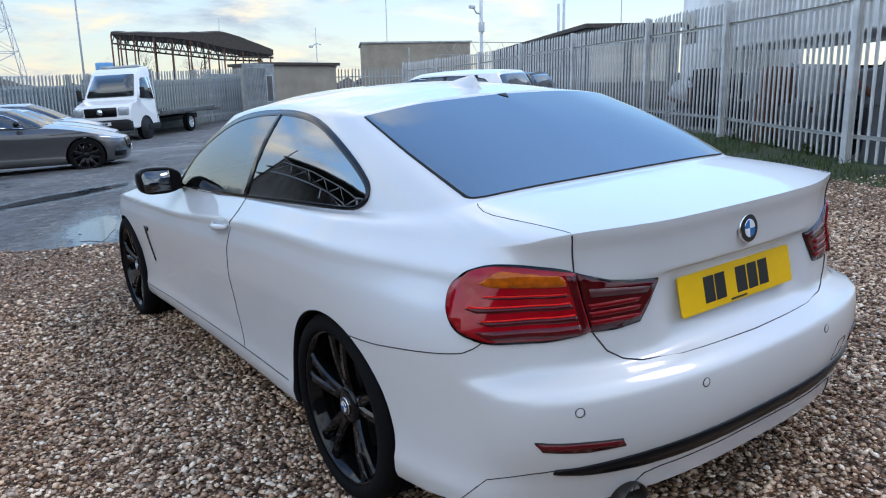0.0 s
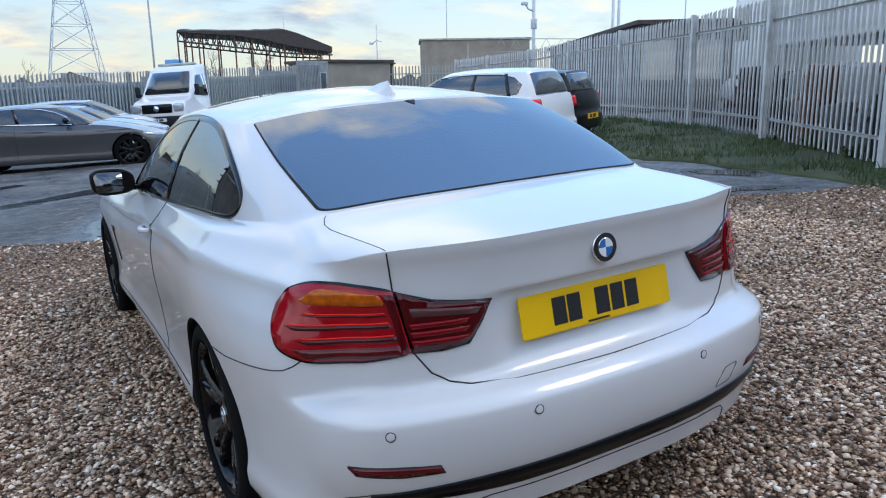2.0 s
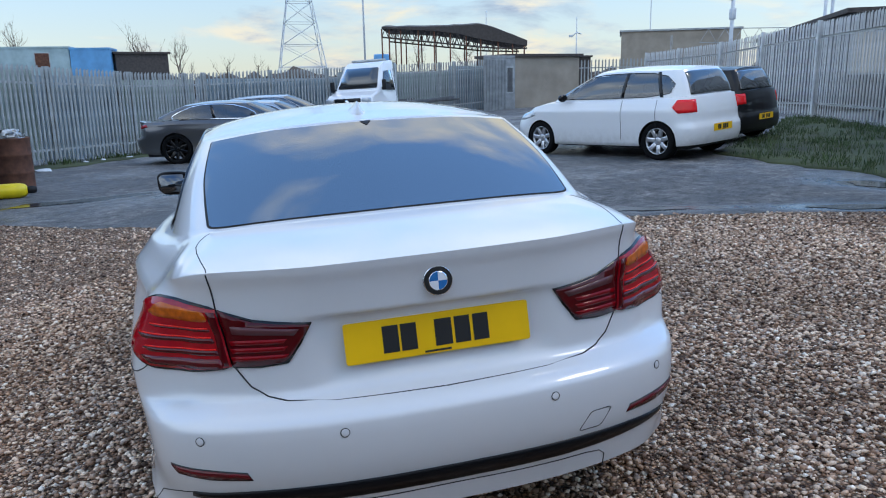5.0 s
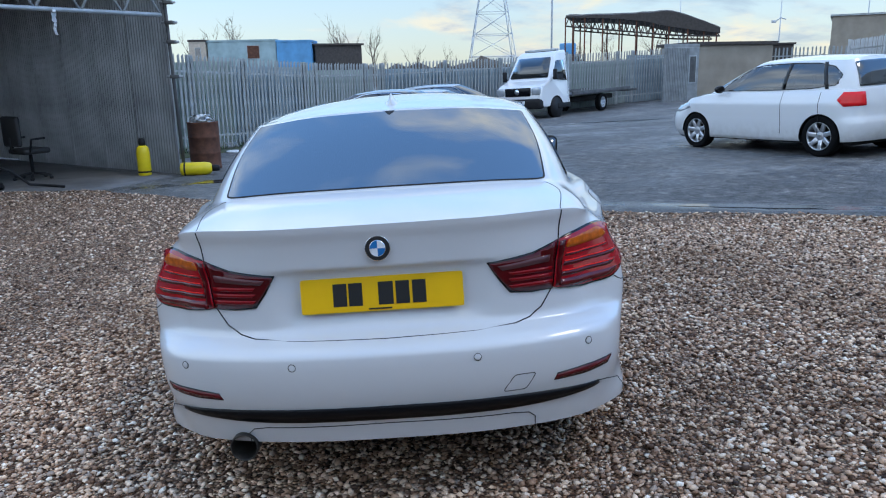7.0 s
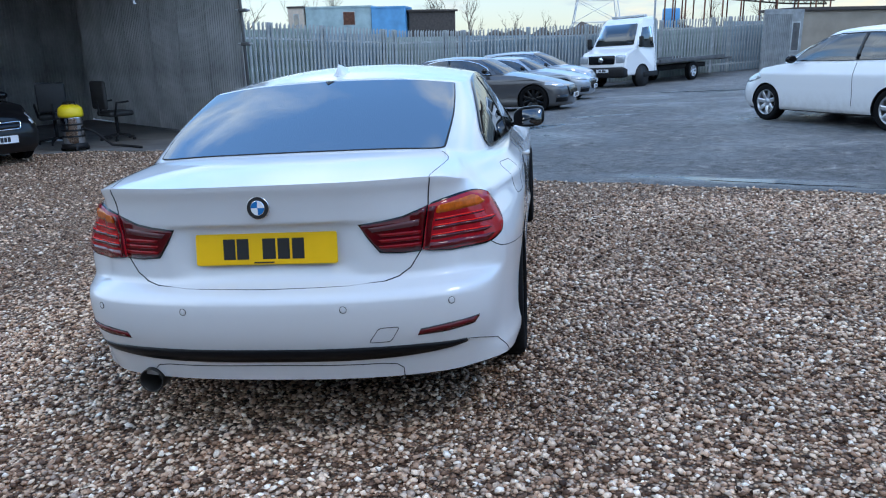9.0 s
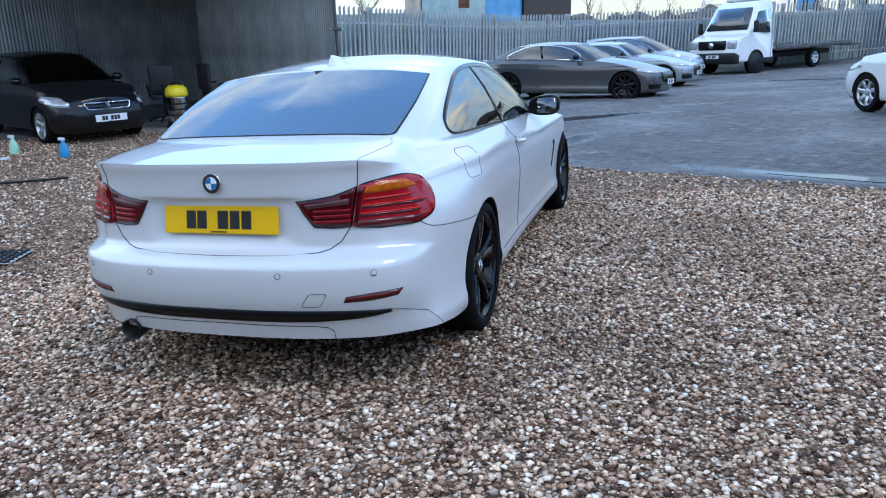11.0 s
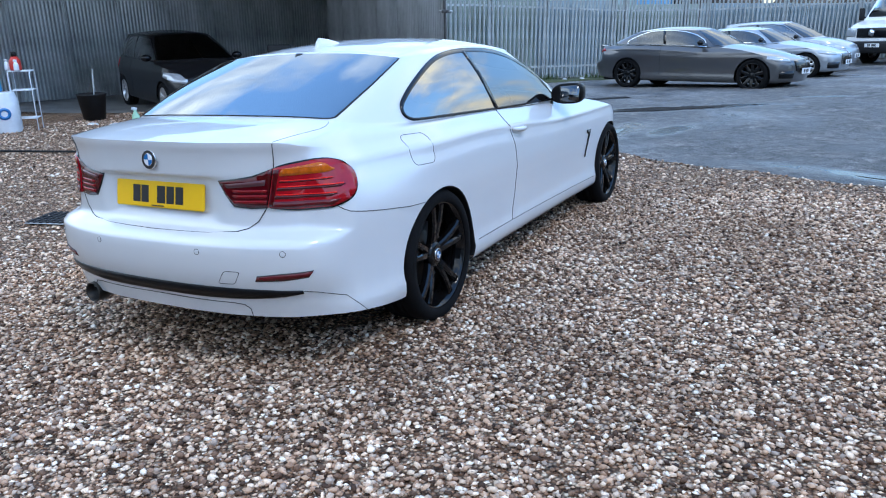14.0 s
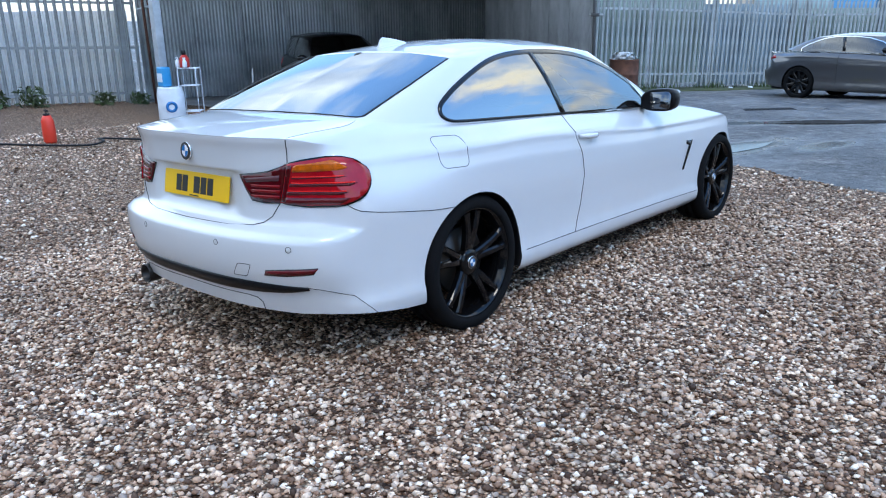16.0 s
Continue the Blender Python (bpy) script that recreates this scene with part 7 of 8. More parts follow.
def bare_tree(x, y, h, seed):
    t = thing("bare_tree", "bare winter tree with fine twigs beyond the fence", "tree", "bare trees", Matrix.Translation((x, y, -0.6)))
    rng = random.Random(seed)
    trunk, twigs = bmesh.new(), bmesh.new()
    def grow_limb(p, d, length, r, depth):
        n = 4
        pts, rad = [p], [r]
        for k in range(n):
            d = (d + Vector((rng.uniform(-0.22, 0.22), rng.uniform(-0.22, 0.22), rng.uniform(-0.05, 0.18)))).normalized()
            p = p + d * length / n
            pts.append(p)
            rad.append(r * (1 - 0.5 * (k + 1) / n))
        tube(pts, rad, 5 if depth < 2 else 3, trunk if depth < 2 else twigs)
        if depth < 4:
            for _ in range(4 if depth < 3 else 3):
                q = pts[rng.randint(1, n)]
                e = (d + Vector((rng.uniform(-1, 1), rng.uniform(-1, 1), rng.uniform(-0.1, 0.7)))).normalized()
                grow_limb(q, e, length * rng.uniform(0.5, 0.72), r * 0.42, depth + 1)
    grow_limb(Vector((0, 0, 0)), Vector((0, 0, 1)), h * 0.42, h * 0.022, 0)
    part("trunk", trunk, M["bark"], t)
    part("crown", twigs, M["bark"], t)


for k, (x, y, h) in enumerate(((-19.5, 78, 9.5), (-15.0, 80, 8.5), (-11.5, 84, 9.0), (-8.5, 76, 8.6), (-6.0, 79, 7.8), (-23, 74, 9.0), (-2.5, 90, 7.0), (2.0, 95, 7.0), (19.0, 84, 7.5), (15.0, 76, 6.5), (23.5, 78, 7.0), (-28, 70, 8.5))):
    bare_tree(x, y, h, 40 + k)

# a far hedge closes the view under the sky
bm = bmesh.new()
rng = random.Random(5)
for k in range(420):
    u = k / 419
    x = -120 + 300 * u
    y = 112 + 10 * math.sin(u * 9) - 0.0008 * x * x
    r = rng.uniform(0.7, 2.0)
    bmesh.ops.create_icosphere(bm, subdivisions=1, radius=1.0, matrix=Matrix.Translation((x, y + rng.uniform(-2, 2), rng.uniform(-0.3, 1.6))) @ Matrix.Diagonal((r * 1.6, r, r * rng.uniform(0.6, 1.15), 1)))
for v in bm.verts:
    v.co += Vector((noise.noise(v.co * 1.7), 0, noise.noise(v.co * 2.1 + Vector((5, 5, 5))))) * 0.8
tagged(obj("far_hedge", bm, M["bark"], False), "dark bare hedge along the horizon", "hedge", kind="stuff")


def lorry(m):
    v = thing("lorry", "white lorry with a tall body behind the palisade fence", "lorry", "", m)
    part("body", cuboid(-1.25, -9.5, 1.65, 1.25, -0.4, 4.3, 0.05), M["lorry_white"], v)
    part("cab", cuboid(-1.2, 0.0, 0.6, 1.2, 1.9, 3.3, 0.12), M["lorry_white"], v)
    part("windscreen", cuboid(-1.05, 1.88, 1.9, 1.05, 1.94, 2.8, 0.02), M["tint"], v)
    for sx in (1, -1):
        part("side_window", cuboid(sx * 1.2 - 0.02, 0.6, 1.9, sx * 1.2 + 0.02, 1.6, 2.7, 0.01), M["tint"], v)
        part("tank", capped([(0.3, -2.6), (0.3, -1.4)], 20, "z", Matrix.Translation((sx * 0.95, 0, 0.75)) @ pose(0, 0, 0, 90, 0, 0)), M["galv"], v)
        for y in (0.9, -4.6, -5.8):
            wheel(v, sx * 1.05, y, 0.5, 0.5, 0.3, M["rim_silver"], 6, "single", 0.28)
    part("chassis", cuboid(-0.5, -7.0, 0.6, 0.5, 0.4, 1.0, 0.02), M["plastic"], v)
    part("mudguard", cuboid(-1.2, -6.6, 1.0, 1.2, -3.9, 1.15, 0.02), M["plastic"], v)
    return v


lorry(stand(15.0, 9.7, -34.8))
rub = thing("machinery_pile", "grey machine parts stacked behind the fence", "machinery", "", Matrix.Translation(lay(15.2, 11.6)))
for k, (x, y, z, w, h) in enumerate(((0, 0, 0, 1.3, 0.7), (0.2, 0.1, 0.7, 0.9, 0.5), (1.3, 0.6, 0, 0.9, 1.1), (-0.9, 0.8, 0, 0.8, 0.9))):
    part("crate", cuboid(x, y, z, x + w, y + 0.8, z + h, 0.03), M["dark_wall"] if k % 2 else M["galv_dark"], rub)


# scrap and plant behind the near fence
def scrap_heap(a, b, n, seed):
    h = thing("scrap_heap", "dark heap of scrap steel and old plant behind the fence", "scrap", "", Matrix.Translation(lay(*a)))
    rng = random.Random(seed)
    z0 = gz(*a)
    for k in range(n):
        u = rng.random()
        x, y = (b[0] - a[0]) * u + rng.uniform(-0.6, 0.6), (b[1] - a[1]) * u + rng.uniform(-0.6, 0.6)
        z = gz(a[0] + x, a[1] + y) - z0
        w, d, t = rng.uniform(0.25, 0.9), rng.uniform(0.3, 0.9), rng.uniform(0.3, 1.25)
        m = Matrix.Translation((x, y, z)) @ pose(0, 0, 0, rng.uniform(-8, 8), rng.uniform(-8, 8), rng.uniform(0, 180))
        mat = rng.choice(("plastic", "dark_wall", "plastic", "rust", "dark_wall", "galv_shade"))
        if k % 3 == 2:
            part("pipe", tube([m @ Vector((-w, 0, 0.05)), m @ Vector((w, 0, t))], 0.05, 8), M[mat], h)
        else:
            bm = cuboid(-w / 2, -d / 2, -0.1, w / 2, d / 2, t, 0.03)
            box(bm, -w / 2 - 0.04, -d / 2 - 0.04, t * 0.55, w / 2 + 0.04, d / 2 + 0.04, t * 0.62, 0.01)
            bm.transform(m)
            part("scrap_case", bm, M[mat], h, "", False)
    return h


scrap_heap((8.2, 2.4), (11.0, 6.6), 48, 5)
scrap_heap((11.6, 7.0), (13.6, 10.6), 22, 6)


def blue_tank(x, y):
    t = thing("blue_tank", "blue water tank on thin steel legs in the distance", "tank", "", Matrix.Translation((x, y, -0.4)))
    part("tank", capped([(0.8, 2.6), (0.85, 2.65), (0.85, 4.3), (0.8, 4.4)], 20), M["container_blue"], t)
    for dx, dy in ((-0.6, -0.6), (0.6, -0.6), (0.6, 0.6), (-0.6, 0.6)):
        part("leg", tube([(dx, dy, 0), (dx, dy, 2.62)], 0.06, 6), M["galv_dark"], t)
    return t


blue_tank(13.6, 77.0)

# ---- verge, puddles and small things ----
VERGE = [(6.4, 3.25), (6.0, 2.65), (4.75, -1.0), (5.6, -1.3), (7.6, 3.3), (9.9, 6.8), (11.7, 10.2), (13.2, 14.0), (12.6, 14.2), (11.0, 12.5), (9.6, 11.0), (8.0, 9.8), (6.9, 8.9), (6.75, 7.4), (6.9, 6.2), (6.75, 4.6)]
tagged(lie_flat(noisy(VERGE, 0.15, 6, 21), M["soil"], "grass_verge", 0.02, 0.6), "mossy grass verge along the fence", "grass", kind="structure")


def blades(name, n, poly, hmin, hmax, mat, seed, label, thin=0.006):
    rng = np.random.default_rng(seed)
    lo, hi = np.min(poly, 0), np.max(poly, 0)
    xy = np.stack([rng.uniform(lo[0], hi[0], n), rng.uniform(lo[1], hi[1], n)], 1)
    xy = xy[in_poly(xy, [tuple(p) for p in poly])]
    keep = np.array([noise.noise((x * 1.3, y * 1.3, seed)) > -0.25 + 0.4 * rng.random() for x, y in xy])
    xy = xy[keep]
    n = len(xy)
    z = np.array([gz(x, y) for x, y in xy]) + 0.015
    h = rng.uniform(hmin, hmax, n)
    a, lean, la = rng.random(n) * math.tau, rng.uniform(0.1, 0.8, n) * h, rng.random(n) * math.tau
    w = np.stack([np.cos(a), np.sin(a)], 1) * thin
    tip = np.stack([np.cos(la) * lean, np.sin(la) * lean], 1)
    co = np.zeros((n, 5, 3))
    co[:, 0, :2], co[:, 1, :2] = xy - w, xy + w
    co[:, 2, :2], co[:, 3, :2] = xy + w * 0.7 + tip * 0.35, xy - w * 0.7 + tip * 0.35
    co[:, 4, :2] = xy + tip
    co[:, :2, 2], co[:, 2:4, 2], co[:, 4, 2] = z[:, None], (z + h * 0.6)[:, None], z + h
    k = np.arange(n)[:, None] * 5
    me = bpy.data.meshes.new(name)
    faces = [tuple(r) for r in (k + np.array([[0, 1, 2, 3]])).tolist()] + [tuple(r) for r in (k + np.array([[3, 2, 4]])).tolist()]
    me.from_pydata(co.reshape(-1, 3).tolist(), [], faces)
    me.materials.append(mat)
    return tagged(new(name, me), label, "grass", kind="stuff")


blades("grass", 42000, VERGE, 0.03, 0.14, M["grass"], 11, "short damp green grass on the verge")
blades("grass_tufts", 5000, [(-6.6, 13.9), (-4.85, 18.0), (-3.45, 21.0), (-3.05, 20.9), (-4.3, 17.8), (-6.0, 13.9)], 0.05, 0.2, M["grass"], 12, "thin grass along the foot of the fence", 0.01)
tagged(lie_flat(noisy([(-6.8, 13.7), (-4.95, 18.0), (-3.55, 21.0), (-1.75, 24.3), (-1.3, 24.0), (-2.7, 20.6), (-3.9, 17.4), (-5.7, 13.4)], 0.2, 6, 4), M["soil"], "mossy_strip", 0.012, 0.7), "mossy soil along the foot of the fence", "soil", kind="structure")


def weed(x, y, s, seed):
    w = thing("weed", "low leafy green weed at the foot of the fence", "plant", "weeds", Matrix.Translation(lay(x, y)))
    rng = random.Random(seed)
    bm = bmesh.new()
    for _ in range(130):
        a, r, z = rng.random() * math.tau, s * rng.random() ** 0.7, s * 0.75 * rng.random()
        m = Matrix.Translation((r * math.cos(a), r * 0.5 * math.sin(a), z)) @ pose(0, 0, 0, rng.uniform(-70, 70), rng.uniform(-70, 70), rng.uniform(0, 360))
        l, q = rng.uniform(0.04, 0.1) * (0.6 + s), 0.35
        v = [bm.verts.new(m @ Vector(c)) for c in ((-l, 0, 0), (0, l * q, 0.01), (l, 0, 0), (0, -l * q, 0.01))]
        bm.faces.new(v)
    part("foliage", bm, M["leaf"], w, "", False)


for k, (x, y, s) in enumerate(((-12.55, 5.4, 0.35), (-13.1, 4.2, 0.5), (-13.35, 3.6, 0.4), (-12.2, 6.0, 0.3), (-13.7, 2.6, 0.35), (9.3, 5.7, 0.22), (9.0, 5.3, 0.2), (9.9, 6.55, 0.25), (8.3, 4.4, 0.2))):
    weed(x, y, s, 60 + k)


def puddle(cx, cy, rx, ry, ang, seed):
    """Still water in the deepest part of a hollow."""
    c, q = math.cos(radians(ang)), math.sin(radians(ang))
    out = []
    for k in range(96):
        a = k * math.tau / 96
        r = 0.62 * (1 + 0.45 * noise.noise((math.cos(a) * 1.4 + seed, math.sin(a) * 1.4, seed)) + 0.14 * noise.noise((math.cos(a) * 4, math.sin(a) * 4 + seed, 3)))
        x, y = rx * r * math.cos(a), ry * r * math.sin(a)
        out.append((cx + c * x - q * y, cy + q * x + c * y))
    bm = patch(out, 0.6, lambda x, y: (lay(x, y, 0.004), Vector((0, 0, 1))))
    ob = obj("puddle", bm, M["water"])
    ob.data.normals_split_custom_set_from_vertices([(0, 0, 1)] * len(ob.data.vertices))
    tagged(ob, "shallow puddle reflecting the sky", "puddle", "puddles", "structure")


for k, q in enumerate(HOLLOWS[:7]):
    puddle(*q, 7 + k)

# a slotted gully cover in the yard
gully = thing("gully_cover", "black slotted gully cover set in the yard", "drain cover", "", stand(-1.65, 12.65, 32))
part("frame", cuboid(-0.44, -0.13, -0.02, 0.44, 0.13, 0.008, 0.004), M["gap"], gully)
for k in range(12):
    part("slat", cuboid(-0.41 + 0.07 * k, -0.11, 0.008, -0.375 + 0.07 * k, 0.11, 0.02, 0.003), M["plastic"], gully, "", False)

# a damp plastic drain mat in the gravel, and a puddle by it
mat_ob = thing("drain_mat", "dark plastic grid mat lying on the gravel", "mat", "", stand(-3.05, 1.6, 20, 0.62) @ Matrix.Translation((0, 0, 0.04)))
part("frame", cuboid(-0.32, -0.3, 0, 0.32, 0.3, 0.012, 0.003), M["galv_dark"], mat_ob)
for k in range(7):
    part("bar", cuboid(-0.3 + 0.09 * k, -0.29, 0.012, -0.26 + 0.09 * k, 0.29, 0.03, 0.003), M["plastic"], mat_ob, "", False)
for k in range(6):
    part("cross_bar", cuboid(-0.31, -0.27 + 0.1 * k, 0.012, 0.31, -0.245 + 0.1 * k, 0.026, 0.003), M["plastic"], mat_ob, "", False)


def drum(x, y):
    d = thing("oil_drum", "rusty brown oil drum full of rubbish", "drum", "", Matrix.Translation(lay(x, y)))
    part("shell", capped([(0.29, 0.0), (0.295, 0.02), (0.285, 0.04), (0.285, 0.28), (0.295, 0.3), (0.285, 0.32), (0.285, 0.58), (0.295, 0.6), (0.285, 0.62), (0.285, 0.86), (0.295, 0.88), (0.27, 0.885), (0.268, 0.8)], 28), M["rust"], d)
    rng = random.Random(3)
    for k in range(6):
        bm = bmesh.new()
        bmesh.ops.create_icosphere(bm, subdivisions=2, radius=0.1)
        for v in bm.verts:
            v.co = v.co * (1 + 0.5 * noise.noise(v.co * 9 + Vector((k, k, k)))) + Vector((rng.uniform(-0.15, 0.15), rng.uniform(-0.15, 0.15), 0.88 + rng.uniform(0, 0.06)))
        part("rubbish", bm, M["litter"] if k % 2 else M["white_plastic"], d)


drum(-4.35, 12.1)


def gas_bottle(m, label):
    b = thing("yellow_cylinder", label, "cylinder", "yellow cylinders", m)
    part("shell", capped([(0.1, 0.0), (0.115, 0.03), (0.115, 0.42), (0.1, 0.5), (0.06, 0.54)], 24), M["yellow"], b)
    part("valve", capped([(0.055, 0.53), (0.06, 0.6), (0.05, 0.66), (0.03, 0.67)], 16), M["plastic"], b)
    part("band", lathe([(0.117, 0.06), (0.119, 0.075), (0.117, 0.09)], 24, None, "z"), M["plastic"], b)


gas_bottle(Matrix.Translation(lay(-5.15, 11.1)), "yellow pump sprayer standing by the shed wall")
gas_bottle(Matrix.Translation(lay(-4.45, 10.95) + Vector((0, 0, 0.118))) @ pose(0, 0, 0, 90, 0, 100), "yellow pump sprayer lying on the ground")


def vacuum(x, y):
    v = thing("vacuum_cleaner", "yellow-topped drum vacuum cleaner with a steel body", "vacuum cleaner", "", Matrix.Translation(lay(x, y)))
    part("tank", capped([(0.17, 0.12), (0.18, 0.14), (0.18, 0.56), (0.185, 0.58)], 28), M["chrome"], v)
    for z in (0.24, 0.34, 0.44):
        part("band", lathe([(0.181, z), (0.185, z + 0.015), (0.181, z + 0.03)], 28, None, "z"), M["plastic"], v)
    part("head", capped([(0.2, 0.58), (0.205, 0.62), (0.19, 0.72), (0.12, 0.78)], 28), M["yellow"], v)
    part("handle", tube([(-0.12, 0, 0.74), (-0.1, 0, 0.82), (0.1, 0, 0.82), (0.12, 0, 0.74)], 0.016, 8), M["plastic"], v)
    part("base", capped([(0.21, 0.05), (0.21, 0.12)], 24), M["plastic"], v)
    for k in range(4):
        a = k * math.tau / 4 + 0.7
        part("castor", capped([(0.04, -0.02), (0.04, 0.02)], 14, "x", Matrix.Translation((0.19 * math.cos(a), 0.19 * math.sin(a), 0.04))), M["plastic"], v)
    part("hose", tube([(0.18, 0, 0.4), (0.35, 0.1, 0.3), (0.5, 0.3, 0.06), (0.8, 0.35, 0.03), (1.1, 0.2, 0.03)], 0.022, 8), M["plastic"], v)


vacuum(-7.0, 9.45)


def office_chair(x, y, yaw):
    c = thing("office_chair", "black swivel office chair in the shed", "chair", "", Matrix.Translation(lay(x, y)) @ pose(0, 0, 0, 0, 0, yaw))
    part("seat", cuboid(-0.25, -0.24, 0.46, 0.25, 0.25, 0.56, 0.04), M["interior"], c)
    part("backrest", cuboid(-0.24, 0.24, 0.6, 0.24, 0.32, 1.12, 0.04), M["interior"], c)
    part("back_bar", tube([(0, 0.1, 0.46), (0, 0.32, 0.5), (0, 0.33, 0.75)], 0.02, 8), M["plastic"], c)
    part("column", tube([(0, 0, 0.1), (0, 0, 0.46)], 0.03, 10), M["plastic"], c)
    for k in range(5):
        a = k * math.tau / 5
        part("leg", tube([(0, 0, 0.12), (0.3 * math.cos(a), 0.3 * math.sin(a), 0.07)], 0.02, 6), M["plastic"], c)
        part("castor", capped([(0.03, -0.015), (0.03, 0.015)], 12, "x", Matrix.Translation((0.3 * math.cos(a), 0.3 * math.sin(a), 0.03))), M["plastic"], c)
    for sx in (1, -1):
        part("armrest", tube([(sx * 0.25, 0.15, 0.5), (sx * 0.29, 0.12, 0.72), (sx * 0.29, -0.12, 0.73)], 0.02, 6), M["plastic"], c)


office_chair(-7.05, 10.9, 150)
office_chair(-7.9, 10.3, 215)


def trolley(x, y):
    t = thing("valeting_trolley", "white wire trolley with a cleaning drum and bottles", "trolley", "", Matrix.Translation(lay(x, y)) @ pose(0, 0, 0, 0, 0, 40) @ Matrix.Diagonal((0.62, 0.62, 1, 1)))
    for sx in (-0.24, 0.24):
        part("side_frame", tube([(sx, -0.2, 0.02), (sx, -0.2, 0.86), (sx, -0.16, 0.9), (sx, 0.16, 0.9), (sx, 0.2, 0.86), (sx, 0.2, 0.02)], 0.014, 8), M["white_plastic"], t)
    for z in (0.2, 0.62, 0.9):
        for y2 in (-0.2, -0.1, 0, 0.1, 0.2):
            part("wire", tube([(-0.24, y2, z), (0.24, y2, z)], 0.007, 6), M["white_plastic"], t)
    d = thing("cleaning_drum", "white plastic drum with a round blue mark", "drum", "", Matrix.Translation(lay(x - 0.1, y - 0.32)))
    part("shell", capped([(0.2, 0.0), (0.215, 0.03), (0.215, 0.5), (0.19, 0.58), (0.19, 0.6)], 28), M["white_plastic"], d)
    aim = math.atan2(-1.7 - (y - 0.32), 2.9 - (x - 0.1))
    mm = Matrix.Translation((0.216 * math.cos(aim), 0.216 * math.sin(aim), 0.3)) @ pose(0, 0, 0, 90, 0, math.degrees(aim) + 90)
    part("round_mark", lathe([(0.09, 0.0), (0.09, 0.004), (0.045, 0.004), (0.045, 0.0)], 28, None, "z", mm), M["blue"], d)
    b = thing("blue_canister", "light blue plastic canister on the drum", "canister", "", Matrix.Translation(lay(x - 0.2, y - 0.34) + Vector((0, 0, 0.6))))
    part("body", cuboid(-0.1, -0.08, 0, 0.1, 0.08, 0.32, 0.03), M["blue_plastic"], b)
    part("label", cuboid(-0.08, -0.085, 0.08, 0.08, -0.08, 0.22, 0.002), M["white_plastic"], b)
    r = thing("red_bottle", "red spray bottle on the trolley", "bottle", "", Matrix.Translation(lay(x - 0.02, y - 0.05) + Vector((0, 0, 0.91))))
    part("body", capped([(0.075, 0), (0.08, 0.02), (0.08, 0.14), (0.04, 0.2)], 18), M["red_plastic"], r)
    part("nozzle", capped([(0.035, 0.2), (0.035, 0.27)], 12), M["plastic"], r)
    for k, dx in enumerate((-0.12, 0.1)):
        s = thing("spray_bottle", "small white spray bottle", "bottle", "spray bottles", Matrix.Translation(lay(x + dx, y - 0.12) + Vector((0, 0, 0.91))))
        part("body", capped([(0.035, 0), (0.038, 0.02), (0.036, 0.09), (0.016, 0.13)], 14), M["white_plastic"], s)
        part("trigger", cuboid(-0.04, -0.012, 0.13, 0.02, 0.012, 0.16, 0.005), M["white_plastic"], s)


trolley(-8.55, 5.05)


def hand_sprayer(x, y):
    s = thing("pressure_sprayer", "orange pressure sprayer bottle standing on the gravel", "sprayer", "", Matrix.Translation(lay(x, y) + Vector((0, 0, 0.02))) @ Matrix.Diagonal((0.74, 0.74, 0.92, 1)))
    part("tank", capped([(0.1, 0), (0.112, 0.03), (0.115, 0.2), (0.105, 0.33), (0.07, 0.4)], 24), M["orange"], s)
    part("collar", capped([(0.055, 0.39), (0.055, 0.43)], 18), M["plastic"], s)
    part("pump_handle", tube([(-0.06, 0, 0.47), (0.06, 0, 0.47)], 0.015, 8), M["plastic"], s)
    part("pump_rod", tube([(0, 0, 0.42), (0, 0, 0.47)], 0.012, 8), M["plastic"], s)


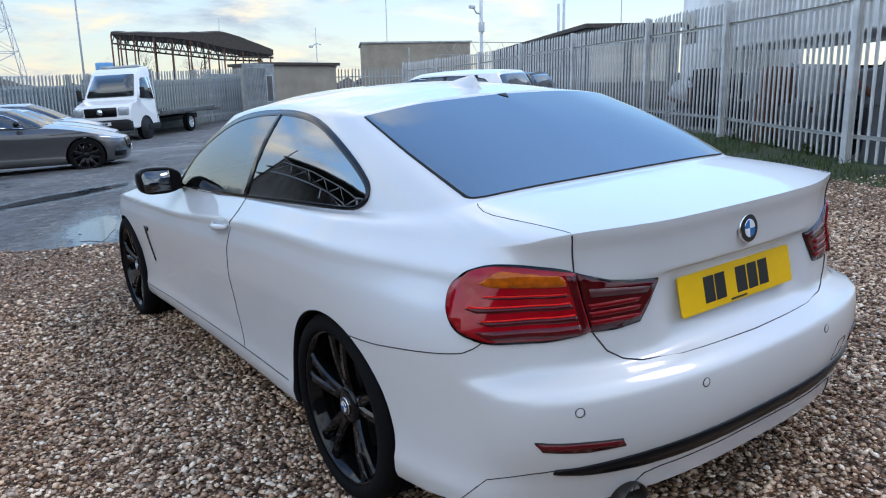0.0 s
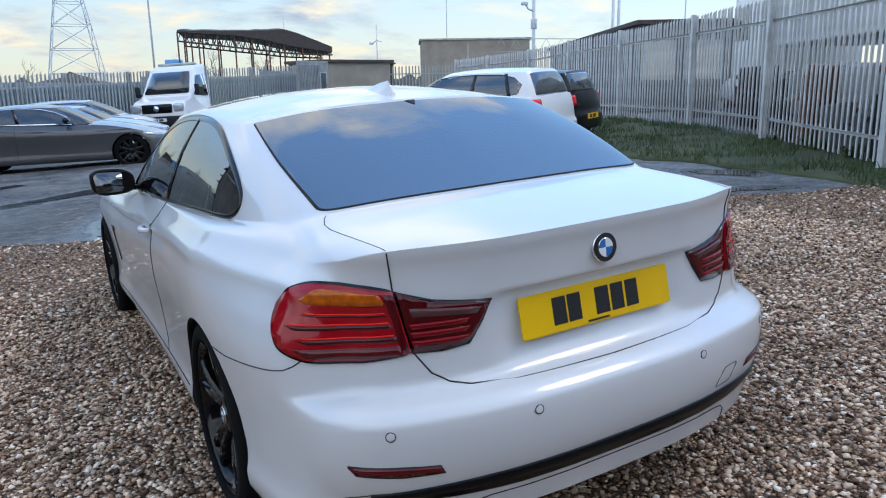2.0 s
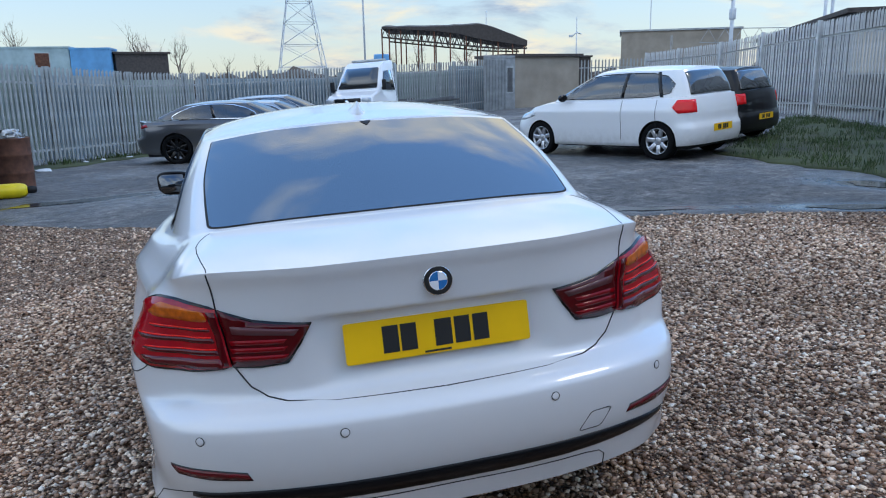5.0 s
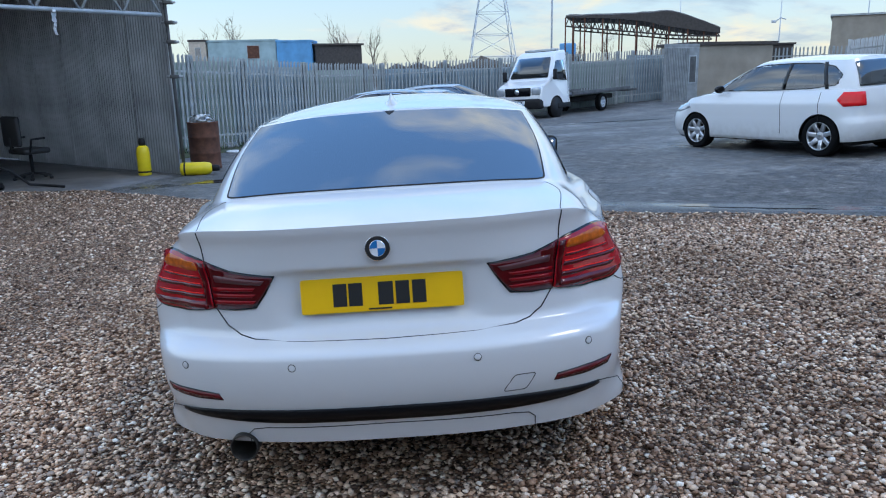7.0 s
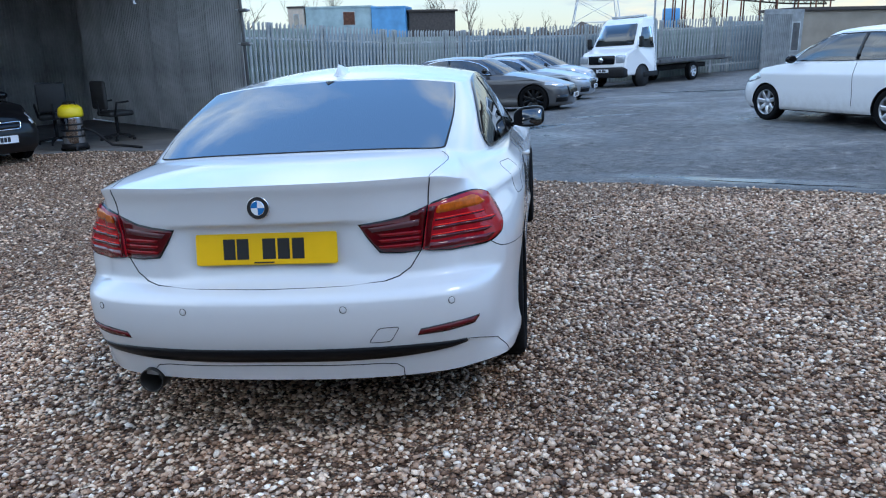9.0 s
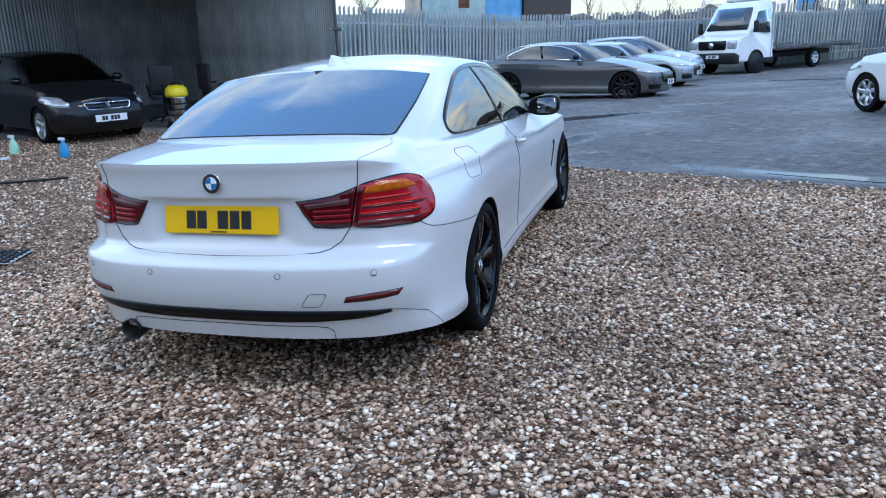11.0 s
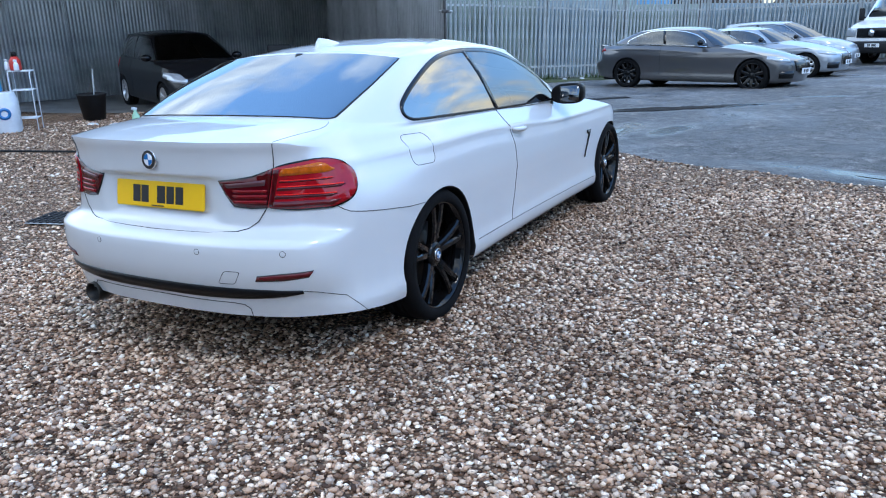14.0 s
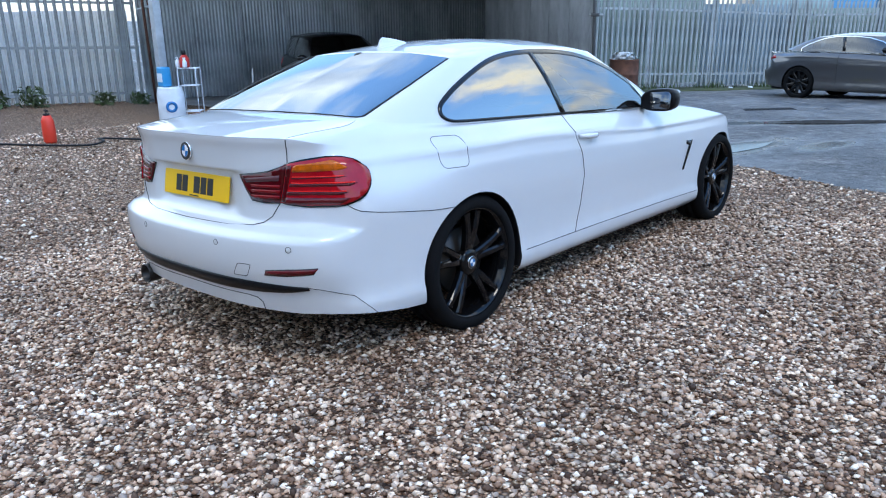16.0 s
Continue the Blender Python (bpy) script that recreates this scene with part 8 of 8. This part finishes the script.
hand_sprayer(-7.75, 2.4)
hose = thing("hose", "black hose lying across the gravel", "hose", "")
hp_ = [(-9.6, 0.9), (-8.6, 1.3), (-7.95, 1.8), (-7.3, 2.25), (-7.0, 2.6), (-7.25, 2.9), (-7.5, 2.95), (-7.2, 3.2), (-6.6, 3.5), (-5.6, 4.0), (-5.0, 4.6)]
fine = []
for k in range(len(hp_) - 1):
    p0, p1, p2, p3 = (Vector(hp_[min(max(k + o, 0), len(hp_) - 1)]) for o in (-1, 0, 1, 2))
    for q in range(6):
        u = q / 6
        c = 0.5 * (2 * p1 + (p2 - p0) * u + (2 * p0 - 5 * p1 + 4 * p2 - p3) * u * u + (3 * p1 - p0 - 3 * p2 + p3) * u ** 3)
        fine.append(lay(c.x, c.y, 0.045))
part("pipe", tube(fine, 0.014, 8), M["plastic"], hose)


def bucket(x, y):
    b = thing("bucket", "black plastic bucket beside the shed floor", "bucket", "", Matrix.Translation(lay(x, y)))
    part("shell", capped([(0.17, 0), (0.23, 0.42), (0.24, 0.43), (0.24, 0.45), (0.22, 0.45), (0.165, 0.03)], 24), M["plastic"], b)
    part("stick", tube([(0.02, 0, 0.05), (0.06, 0.05, 0.85)], 0.012, 6), M["galv_dark"], b)


bucket(-8.75, 6.35)
for x, y, col, nm, lab in ((-7.55, 6.2, "green_plastic", "spray_bottle", "pale green spray bottle on the ground"), (-6.55, 6.1, "blue_plastic", "spray_bottle", "blue spray bottle on the ground")):
    s = thing(nm, lab, "bottle", "", Matrix.Translation(lay(x, y)))
    part("body", capped([(0.06, 0), (0.065, 0.03), (0.06, 0.16), (0.025, 0.22), (0.025, 0.25)], 16), M[col], s)
    part("trigger", cuboid(-0.07, -0.018, 0.25, 0.03, 0.018, 0.29, 0.006), M["white_plastic"], s)
for k, (x, y) in enumerate(((-4.65, 15.2), (-8.28, 10.7), (-4.1, 18.6), (-4.4, 18.0), (-3.6, 19.4), (-8.2, 5.9), (-7.9, 6.05), (-7.3, 5.75))):
    s = thing("litter", "crumpled white litter on the ground", "litter", "scraps of litter", Matrix.Translation(lay(x, y) + Vector((0, 0, 0.02))) @ pose(0, 0, 0, 0, 0, 40 * k))
    bm = bmesh.new()
    bmesh.ops.create_icosphere(bm, subdivisions=2, radius=0.12 if k < 2 else 0.06)
    for v in bm.verts:
        v.co = Vector((v.co.x * 1.5, v.co.y, v.co.z * 0.4)) * (1 + 0.5 * noise.noise(v.co * 12 + Vector((k, 0, 0))))
        v.co.z = max(v.co.z, -0.015)
    part("scrap", bm, M["litter"], s, "", False)

# ---- loose stones, last ----
pebbles("pebbles_near", 158000, near_area, (0.0056, 0.0155), 12, 1, 4)
pebbles("pebbles_far", 62000, mid_area, (0.009, 0.02), 12, 1, 5)
